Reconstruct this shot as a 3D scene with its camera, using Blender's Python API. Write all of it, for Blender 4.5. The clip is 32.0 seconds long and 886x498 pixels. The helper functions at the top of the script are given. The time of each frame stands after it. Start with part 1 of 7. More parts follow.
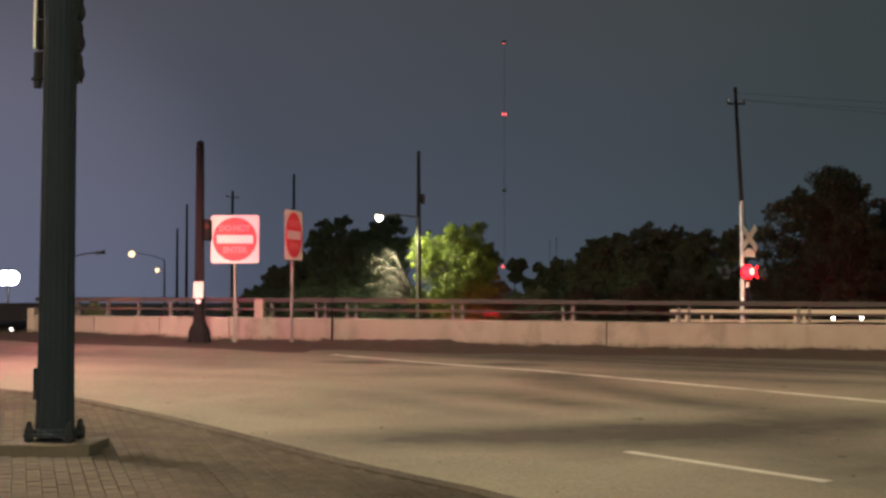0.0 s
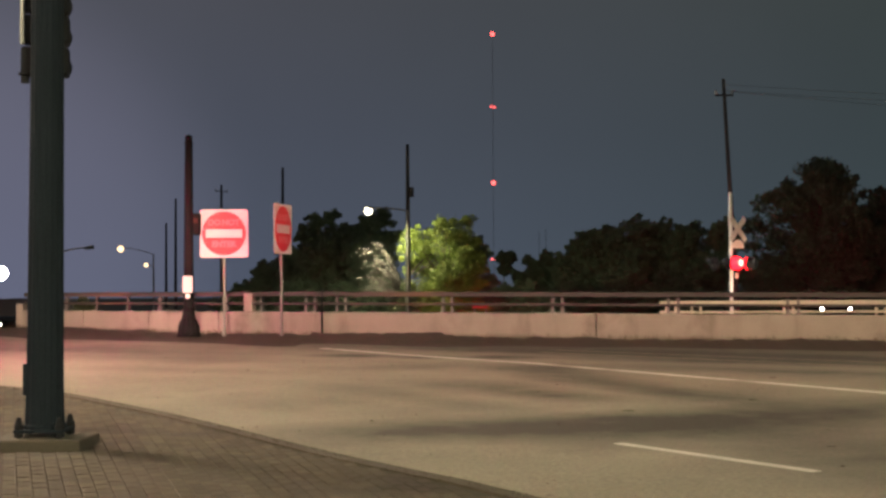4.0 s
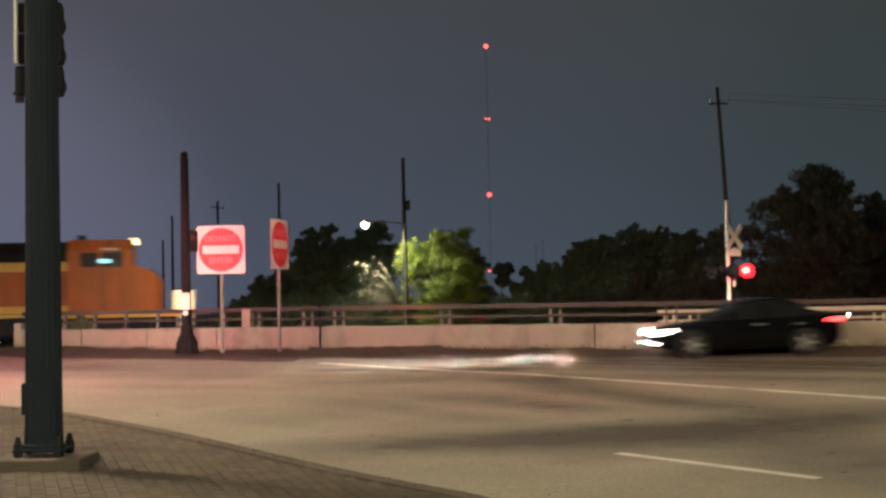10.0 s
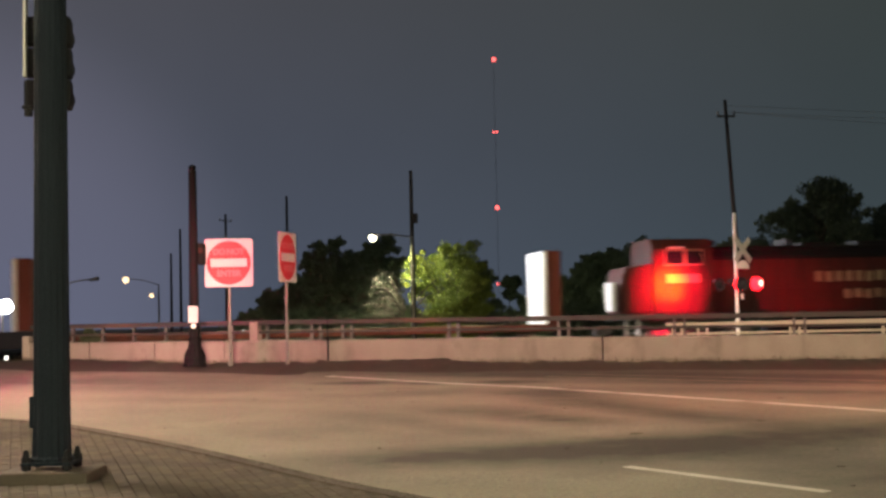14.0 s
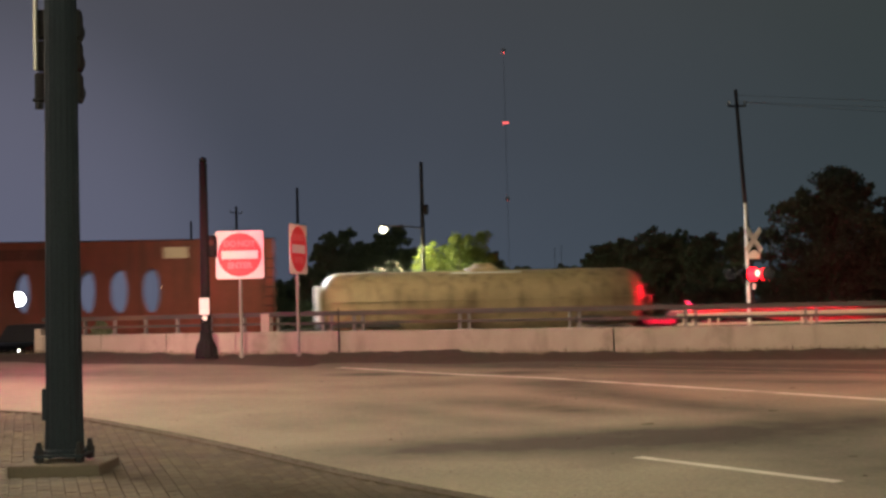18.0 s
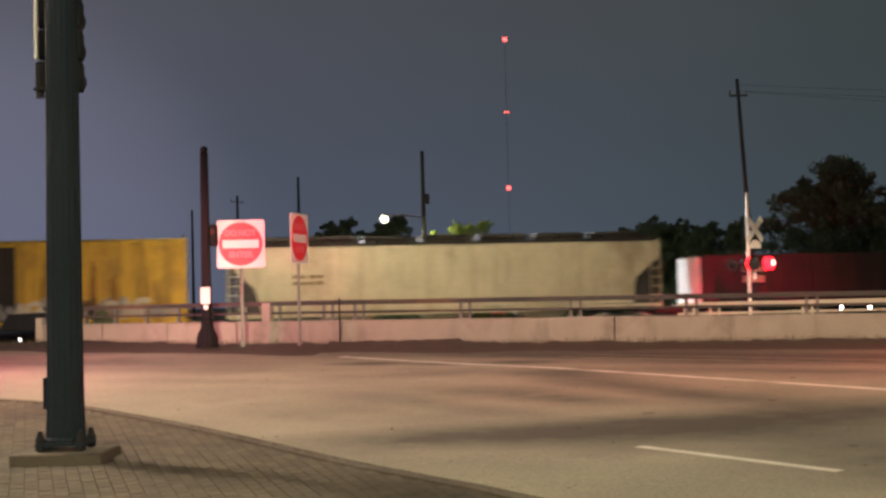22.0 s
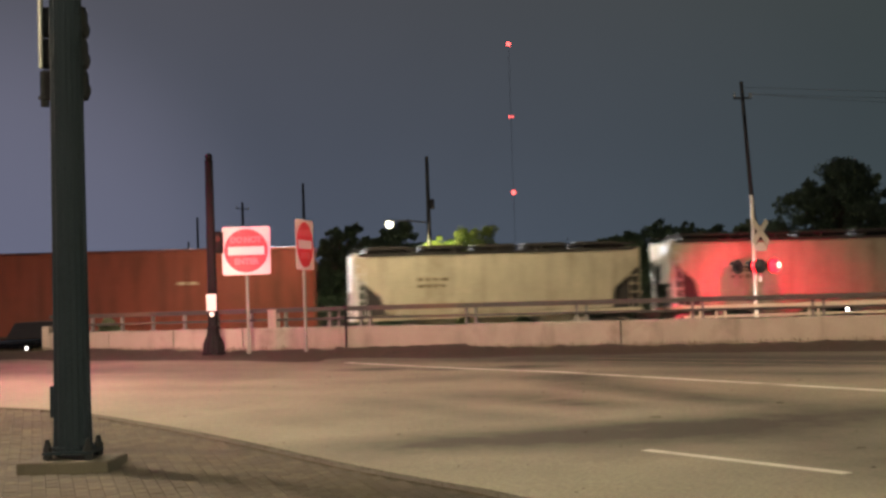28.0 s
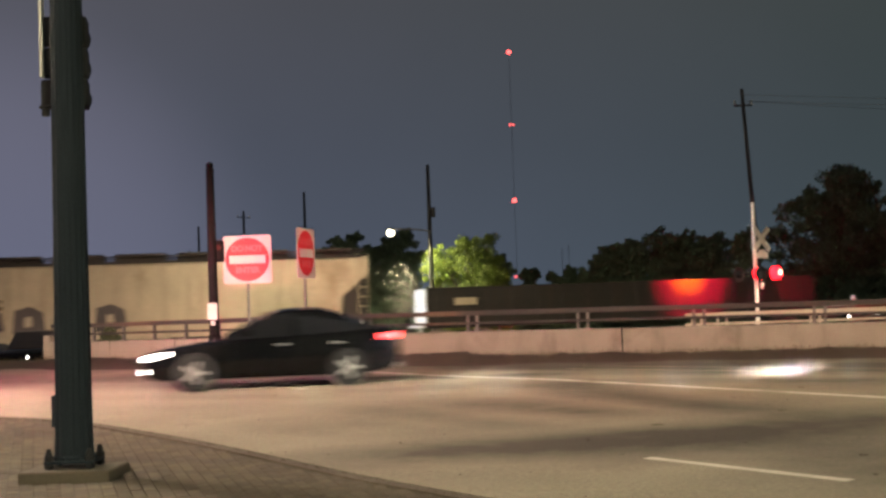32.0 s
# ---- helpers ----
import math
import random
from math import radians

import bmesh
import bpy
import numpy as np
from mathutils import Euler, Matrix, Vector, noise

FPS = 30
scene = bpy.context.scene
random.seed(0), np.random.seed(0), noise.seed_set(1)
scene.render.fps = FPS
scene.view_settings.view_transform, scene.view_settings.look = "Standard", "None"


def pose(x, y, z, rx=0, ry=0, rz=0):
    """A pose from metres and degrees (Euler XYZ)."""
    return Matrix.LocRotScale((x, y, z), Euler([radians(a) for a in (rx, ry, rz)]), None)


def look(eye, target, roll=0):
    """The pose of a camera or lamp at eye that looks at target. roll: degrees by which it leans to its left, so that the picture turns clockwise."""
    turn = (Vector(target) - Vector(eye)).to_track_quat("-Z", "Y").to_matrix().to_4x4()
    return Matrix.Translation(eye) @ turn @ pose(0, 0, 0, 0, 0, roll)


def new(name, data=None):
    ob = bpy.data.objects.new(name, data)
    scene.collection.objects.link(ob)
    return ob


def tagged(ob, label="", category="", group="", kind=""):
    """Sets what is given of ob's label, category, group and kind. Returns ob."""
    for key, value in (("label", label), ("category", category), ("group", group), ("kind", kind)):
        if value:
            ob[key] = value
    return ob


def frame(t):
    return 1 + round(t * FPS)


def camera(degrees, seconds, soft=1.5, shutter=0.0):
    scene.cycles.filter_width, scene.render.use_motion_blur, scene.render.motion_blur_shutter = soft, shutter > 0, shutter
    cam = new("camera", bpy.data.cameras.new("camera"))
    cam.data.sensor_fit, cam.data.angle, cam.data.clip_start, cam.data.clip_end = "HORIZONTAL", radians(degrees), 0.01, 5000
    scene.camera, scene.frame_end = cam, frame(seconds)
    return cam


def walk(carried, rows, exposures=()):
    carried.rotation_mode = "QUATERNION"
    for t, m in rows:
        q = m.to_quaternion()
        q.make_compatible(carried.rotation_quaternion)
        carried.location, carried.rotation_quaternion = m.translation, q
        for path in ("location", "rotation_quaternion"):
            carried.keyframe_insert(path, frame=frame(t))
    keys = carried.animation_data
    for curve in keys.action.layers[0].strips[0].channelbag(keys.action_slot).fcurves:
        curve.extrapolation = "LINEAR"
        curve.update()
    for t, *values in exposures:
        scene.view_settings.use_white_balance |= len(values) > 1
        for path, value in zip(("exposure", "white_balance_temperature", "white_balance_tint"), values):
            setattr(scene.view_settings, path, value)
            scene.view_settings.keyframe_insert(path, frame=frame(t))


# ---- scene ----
EYE = (0.0, 0.0, 2.0)


def aim(yaw, tilt, lean):
    """The hand-held phone's turn: degrees to the right, up, and leaning to its left."""
    y, p = radians(yaw), radians(tilt)
    way = Vector((math.sin(y) * math.cos(p), math.cos(y) * math.cos(p), math.sin(p)))
    return look(EYE, Vector(EYE) + way * 40, lean)


PATH = [
    (0, aim(0.000, 2.198, 0.000)),
    (0.5, aim(0.097, 2.062, -0.043)),
    (1, aim(0.166, 1.977, -0.029)),
    (1.5, aim(0.247, 1.913, -0.118)),
    (2, aim(0.233, 1.854, -0.092)),
    (2.5, aim(0.233, 1.852, -0.121)),
    (3, aim(0.320, 1.868, -0.192)),
    (3.5, aim(0.394, 1.883, -0.251)),
    (5.5, aim(0.513, 2.013, -0.704)),
    (6, aim(0.571, 2.035, -0.729)),
    (6.5, aim(0.591, 2.052, -0.809)),
    (7, aim(0.607, 2.089, -0.880)),
    (7.5, aim(0.585, 2.112, -0.983)),
    (8, aim(0.608, 2.115, -1.105)),
    (8.5, aim(0.648, 2.182, -1.162)),
    (9, aim(0.623, 2.239, -1.208)),
    (9.5, aim(0.594, 2.316, -1.236)),
    (10, aim(0.570, 2.427, -1.293)),
    (10.5, aim(0.543, 2.519, -1.364)),
    (11, aim(0.500, 2.635, -1.339)),
    (11.5, aim(0.491, 2.753, -1.319)),
    (12, aim(0.421, 2.854, -1.327)),
    (12.5, aim(0.374, 2.871, -1.342)),
    (13, aim(0.321, 2.892, -1.302)),
    (13.5, aim(0.283, 2.911, -1.368)),
    (14, aim(0.261, 2.971, -1.312)),
    (14.5, aim(0.167, 2.942, -1.398)),
    (16.5, aim(-0.088, 2.808, -1.507)),
    (17, aim(-0.137, 2.748, -1.523)),
    (17.5, aim(-0.145, 2.677, -1.531)),
    (18, aim(-0.189, 2.618, -1.511)),
    (18.5, aim(-0.218, 2.538, -1.509)),
    (19, aim(-0.230, 2.481, -1.526)),
    (19.5, aim(-0.225, 2.407, -1.509)),
    (20, aim(-0.217, 2.362, -1.478)),
    (20.5, aim(-0.232, 2.297, -1.553)),
    (21, aim(-0.215, 2.248, -1.492)),
    (21.5, aim(-0.215, 2.217, -1.558)),
    (22, aim(-0.242, 2.179, -1.467)),
    (22.5, aim(-0.303, 2.150, -1.525)),
    (23, aim(-0.330, 2.140, -1.588)),
    (23.5, aim(-0.373, 2.176, -1.612)),
    (24, aim(-0.415, 2.227, -1.687)),
    (24.5, aim(-0.448, 2.263, -1.700)),
    (25, aim(-0.465, 2.270, -1.719)),
    (25.5, aim(-0.510, 2.311, -1.821)),
    (27.5, aim(-0.482, 2.381, -1.893)),
    (28, aim(-0.459, 2.397, -1.933)),
    (28.5, aim(-0.455, 2.409, -1.952)),
    (29, aim(-0.455, 2.430, -2.048)),
    (29.5, aim(-0.434, 2.474, -2.008)),
    (30, aim(-0.428, 2.510, -2.064)),
    (30.5, aim(-0.450, 2.575, -2.058)),
    (31, aim(-0.469, 2.643, -2.063)),
    (31.5, aim(-0.486, 2.687, -2.113)),
    (32, aim(-0.493, 2.735, -2.100)),
]
cam = camera(35.5, 32.0, soft=2.8, shutter=0.5)
walk(cam, PATH, exposures=[(0, 0.03), (9, 0.05), (10, -0.05), (10.5, -0.12), (12, -0.05), (13, 0.03), (14, 0), (17, -0.05), (18, -0.08), (20, -0.15), (21, 0.22), (22, 0.15), (23, 0.1), (25, 0.1), (28, 0.14), (29, 0.17), (30, 0.1), (32, 0.14)])


# ---- night sky, lamps and exposure ----
SLOPE = 0.0282          # the road climbs gently towards the parapet
RAIL_Z = 0.50           # top of the rails
TRACK_TURN = 10.07      # degrees


def road_z(y):
    return SLOPE * y


world = bpy.data.worlds.new("night_sky")
scene.world = world
world.use_nodes = True
wn, wl = world.node_tree.nodes, world.node_tree.links
wn.clear()
w_out = wn.new("ShaderNodeOutputWorld")
w_bg = wn.new("ShaderNodeBackground")
w_tc = wn.new("ShaderNodeTexCoord")
w_sep = wn.new("ShaderNodeSeparateXYZ")
w_ramp = wn.new("ShaderNodeValToRGB")
w_noise = wn.new("ShaderNodeTexNoise")
w_side = wn.new("ShaderNodeMapRange")
w_mix = wn.new("ShaderNodeMixRGB")
w_cloud = wn.new("ShaderNodeMixRGB")
w_noise.inputs["Scale"].default_value = 3.0
w_noise.inputs["Detail"].default_value = 6
w_ramp.color_ramp.elements[0].position = 0.0
w_ramp.color_ramp.elements[0].color = (0.073, 0.090, 0.121, 1)
w_ramp.color_ramp.elements[1].position = 0.30
w_ramp.color_ramp.elements[1].color = (0.068, 0.068, 0.068, 1)
mid = w_ramp.color_ramp.elements.new(0.12)
mid.color = (0.068, 0.078, 0.097, 1)
w_side.inputs["From Min"].default_value = -0.45
w_side.inputs["From Max"].default_value = 0.35
w_side.inputs["To Min"].default_value = 0.0
w_side.inputs["To Max"].default_value = 1.0
w_mix.blend_type = "MULTIPLY"
w_mix.inputs[0].default_value = 1.0
w_tint = wn.new("ShaderNodeValToRGB")
w_tint.color_ramp.elements[0].color = (1.26, 1.17, 1.38, 1)
w_tint.color_ramp.elements[1].color = (0.58, 0.68, 0.58, 1)
w_cloud.blend_type = "OVERLAY"
w_cloud.inputs[0].default_value = 0.16
wl.new(w_tc.outputs["Generated"], w_sep.inputs[0])
wl.new(w_sep.outputs["Z"], w_ramp.inputs[0])
wl.new(w_sep.outputs["X"], w_side.inputs["Value"])
wl.new(w_side.outputs[0], w_tint.inputs[0])
wl.new(w_ramp.outputs[0], w_mix.inputs[1])
wl.new(w_tint.outputs[0], w_mix.inputs[2])
wl.new(w_mix.outputs[0], w_cloud.inputs[1])
wl.new(w_tc.outputs["Generated"], w_noise.inputs["Vector"])
wl.new(w_noise.outputs["Fac"], w_cloud.inputs[2])
wl.new(w_cloud.outputs[0], w_bg.inputs["Color"])
wl.new(w_bg.outputs[0], w_out.inputs["Surface"])
w_bg.inputs["Strength"].default_value = 1.0
# glow of the floodlit yard low in the hazy sky
w_dot, w_lobe, w_add = wn.new("ShaderNodeVectorMath"), wn.new("ShaderNodeMapRange"), wn.new("ShaderNodeMixRGB")
w_dot.operation = "DOT_PRODUCT"
w_dot.inputs[1].default_value = Vector((-0.318, 0.947, 0.035)).normalized()
w_lobe.interpolation_type = "SMOOTHERSTEP"
w_lobe.inputs["From Min"].default_value, w_lobe.inputs["From Max"].default_value = 0.977, 1.0
w_add.blend_type = "ADD"
w_add.inputs[2].default_value = (0.04, 0.035, 0.05, 1)
wl.new(w_tc.outputs["Generated"], w_dot.inputs[0])
wl.new(w_dot.outputs["Value"], w_lobe.inputs["Value"])
wl.new(w_lobe.outputs[0], w_add.inputs[0])
wl.new(w_cloud.outputs[0], w_add.inputs[1])
wl.new(w_add.outputs[0], w_bg.inputs["Color"])


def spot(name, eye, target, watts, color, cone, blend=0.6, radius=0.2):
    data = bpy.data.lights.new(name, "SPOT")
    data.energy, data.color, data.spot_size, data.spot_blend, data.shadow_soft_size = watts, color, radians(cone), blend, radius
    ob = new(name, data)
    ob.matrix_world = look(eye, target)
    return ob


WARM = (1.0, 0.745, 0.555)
# unseen street lamps at left, placed by the tall pole's shadows
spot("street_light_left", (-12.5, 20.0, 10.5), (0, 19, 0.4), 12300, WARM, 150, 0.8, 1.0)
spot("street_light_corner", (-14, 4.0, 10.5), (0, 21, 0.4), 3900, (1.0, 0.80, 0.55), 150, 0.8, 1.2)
# unseen fill spots, added to brighten road, crossing mast and signs
spot("road_fill_behind", (5, -5, 11), (2.8, 16.5, 0.4), 16500, (0.94, 0.88, 0.56), 62, 1.0, 0.5)
spot("road_fill_right", (16, 14, 11), (4, 40, 1.0), 5600, (1.0, 0.80, 0.40), 110, 0.8, 0.3)
spot("crossing_fill", (14.5, 31.5, 9), (12.8, 41.0, 1.4), 20000, (1.0, 0.86, 0.64), 52, 0.35, 0.15)
spot("sign_fill", (12, 6, 9), (-3.7, 33.2, 3.5), 11000, (1.0, 0.85, 0.66), 8, 0.5, 0.2)
# unseen fill spot between the parapet and the line, added to light the train
spot("train_fill", (-4, 46, 9), (-1, 60, 2.2), 6300, (1.0, 0.83, 0.56), 118, 0.8, 0.3)
# unseen spots behind the line, added for floodlight on the cars' rear ends
spot("rear_end_fill_near", (-13, 73, 9.5), (-1, 60.5, 2.4), 52000, (0.93, 0.96, 1.0), 56, 0.5, 0.2)
spot("rear_end_fill_far", (5, 77, 9.5), (19, 64, 2.4), 22000, (0.93, 0.96, 1.0), 38, 0.5, 0.2)
spot("rear_end_fill_left", (-24, 72, 12), (-12, 59.5, 2.0), 40000, (0.93, 0.96, 1.0), 25, 0.5, 0.2)
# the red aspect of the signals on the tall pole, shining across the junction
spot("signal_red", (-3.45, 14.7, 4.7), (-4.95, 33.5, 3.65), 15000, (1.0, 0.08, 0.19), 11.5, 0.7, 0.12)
# fill spots added: pink on the left road, peach on the left parapet
spot("pink_fill_left", (-15.5, 27.0, 5.2), (-7.5, 28.5, 0.8), 5800, (1.0, 0.05, 0.28), 115, 1.0, 0.12)
spot("wall_fill", (-4.4, 14.6, 4.9), (-9.2, 35.6, 1.35), 26000, (1.0, 0.66, 0.50), 30, 0.9, 0.12)
# the tall pole's red again, towards the right of the road
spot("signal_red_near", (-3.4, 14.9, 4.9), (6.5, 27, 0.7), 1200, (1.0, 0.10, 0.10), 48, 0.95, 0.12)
# the red of the cross street's unseen signal, switched by an added turning screen
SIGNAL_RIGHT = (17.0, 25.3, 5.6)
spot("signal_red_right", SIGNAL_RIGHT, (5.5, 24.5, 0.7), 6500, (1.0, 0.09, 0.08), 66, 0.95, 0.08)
# the crossing's flashing lamps thrown onto the track, from unseen spots behind the mast
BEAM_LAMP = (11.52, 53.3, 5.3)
# beam and core carry yellow for the blown-out middle of the red spot
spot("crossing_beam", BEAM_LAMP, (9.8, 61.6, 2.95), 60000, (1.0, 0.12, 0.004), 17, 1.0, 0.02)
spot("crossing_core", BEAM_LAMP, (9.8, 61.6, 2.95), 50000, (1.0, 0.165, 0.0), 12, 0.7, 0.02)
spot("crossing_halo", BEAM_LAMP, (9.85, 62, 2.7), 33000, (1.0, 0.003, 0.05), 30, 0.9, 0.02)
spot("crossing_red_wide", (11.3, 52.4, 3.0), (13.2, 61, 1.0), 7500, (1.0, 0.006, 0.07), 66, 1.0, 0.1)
# those that shine only while the added turning screen on the mast is open
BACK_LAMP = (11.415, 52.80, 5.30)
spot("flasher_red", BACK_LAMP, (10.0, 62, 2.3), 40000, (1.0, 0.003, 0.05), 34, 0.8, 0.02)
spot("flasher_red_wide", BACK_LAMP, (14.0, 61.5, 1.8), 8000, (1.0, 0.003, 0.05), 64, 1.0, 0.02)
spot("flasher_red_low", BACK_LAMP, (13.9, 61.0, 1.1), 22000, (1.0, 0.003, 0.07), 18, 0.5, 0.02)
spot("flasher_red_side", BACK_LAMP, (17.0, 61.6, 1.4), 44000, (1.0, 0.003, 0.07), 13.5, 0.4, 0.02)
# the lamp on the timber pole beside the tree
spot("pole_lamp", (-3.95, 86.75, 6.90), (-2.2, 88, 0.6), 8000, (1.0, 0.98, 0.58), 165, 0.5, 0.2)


# ---- materials ----


def mat(name, color, rough=0.7, metal=0.0, var=0.25, scale=4.0, fine=40.0, bump=0.15, stain=None, stain_at=0.58, per=0.0, coat=0.0, spec=0.5):
    """A surface with grain and stains at two scales; per: difference from piece to piece."""
    m = bpy.data.materials.new(name)
    m.use_nodes = True
    nt = m.node_tree
    n, l = nt.nodes, nt.links
    b = n["Principled BSDF"]
    b.inputs["Metallic"].default_value = metal
    b.inputs["Coat Weight"].default_value = coat
    b.inputs["Specular IOR Level"].default_value = spec
    tc = n.new("ShaderNodeTexCoord")
    big, small = n.new("ShaderNodeTexNoise"), n.new("ShaderNodeTexNoise")
    big.inputs["Scale"].default_value, small.inputs["Scale"].default_value = scale * 0.25, fine
    big.inputs["Detail"].default_value, small.inputs["Detail"].default_value = 6, 4
    l.new(tc.outputs["Object"], big.inputs["Vector"])
    l.new(tc.outputs["Object"], small.inputs["Vector"])
    add = n.new("ShaderNodeMath")
    add.operation = "ADD"
    l.new(big.outputs["Fac"], add.inputs[0])
    l.new(small.outputs["Fac"], add.inputs[1])
    mr = n.new("ShaderNodeMapRange")
    mr.inputs["From Min"].default_value, mr.inputs["From Max"].default_value = 0.6, 1.4
    mr.inputs["To Min"].default_value, mr.inputs["To Max"].default_value = 1 - var, 1 + var
    l.new(add.outputs[0], mr.inputs["Value"])
    value = mr.outputs[0]
    if per:
        oi = n.new("ShaderNodeObjectInfo")
        pr = n.new("ShaderNodeMapRange")
        pr.inputs["To Min"].default_value, pr.inputs["To Max"].default_value = 1 - per, 1 + per
        l.new(oi.outputs["Random"], pr.inputs["Value"])
        mu = n.new("ShaderNodeMath")
        mu.operation = "MULTIPLY"
        l.new(value, mu.inputs[0])
        l.new(pr.outputs[0], mu.inputs[1])
        value = mu.outputs[0]
    vec = n.new("ShaderNodeVectorMath")
    vec.operation = "SCALE"
    vec.inputs[0].default_value = color
    l.new(value, vec.inputs["Scale"])
    col = vec.outputs[0]
    if stain:
        st = n.new("ShaderNodeTexNoise")
        st.inputs["Scale"].default_value, st.inputs["Detail"].default_value = scale * 0.12, 8
        l.new(tc.outputs["Object"], st.inputs["Vector"])
        ramp = n.new("ShaderNodeMapRange")
        ramp.inputs["From Min"].default_value, ramp.inputs["From Max"].default_value = stain_at - 0.06, stain_at + 0.10
        l.new(st.outputs["Fac"], ramp.inputs["Value"])
        mx = n.new("ShaderNodeMixRGB")
        l.new(ramp.outputs[0], mx.inputs[0])
        l.new(col, mx.inputs[1])
        mx.inputs[2].default_value = (*stain, 1)
        col = mx.outputs[0]
    l.new(col, b.inputs["Base Color"])
    rr = n.new("ShaderNodeMapRange")
    rr.inputs["To Min"].default_value, rr.inputs["To Max"].default_value = max(0.03, rough - 0.12), min(1, rough + 0.12)
    l.new(big.outputs["Fac"], rr.inputs["Value"])
    l.new(rr.outputs[0], b.inputs["Roughness"])
    if bump:
        bp = n.new("ShaderNodeBump")
        bp.inputs["Strength"].default_value, bp.inputs["Distance"].default_value = bump, 0.02
        l.new(small.outputs["Fac"], bp.inputs["Height"])
        l.new(bp.outputs[0], b.inputs["Normal"])
    return m


def glow(name, color, strength):
    m = bpy.data.materials.new(name)
    m.use_nodes = True
    b = m.node_tree.nodes["Principled BSDF"]
    b.inputs["Base Color"].default_value = (*[c * 0.5 for c in color], 1)
    b.inputs["Emission Color"].default_value = (*color, 1)
    b.inputs["Emission Strength"].default_value = strength
    return m


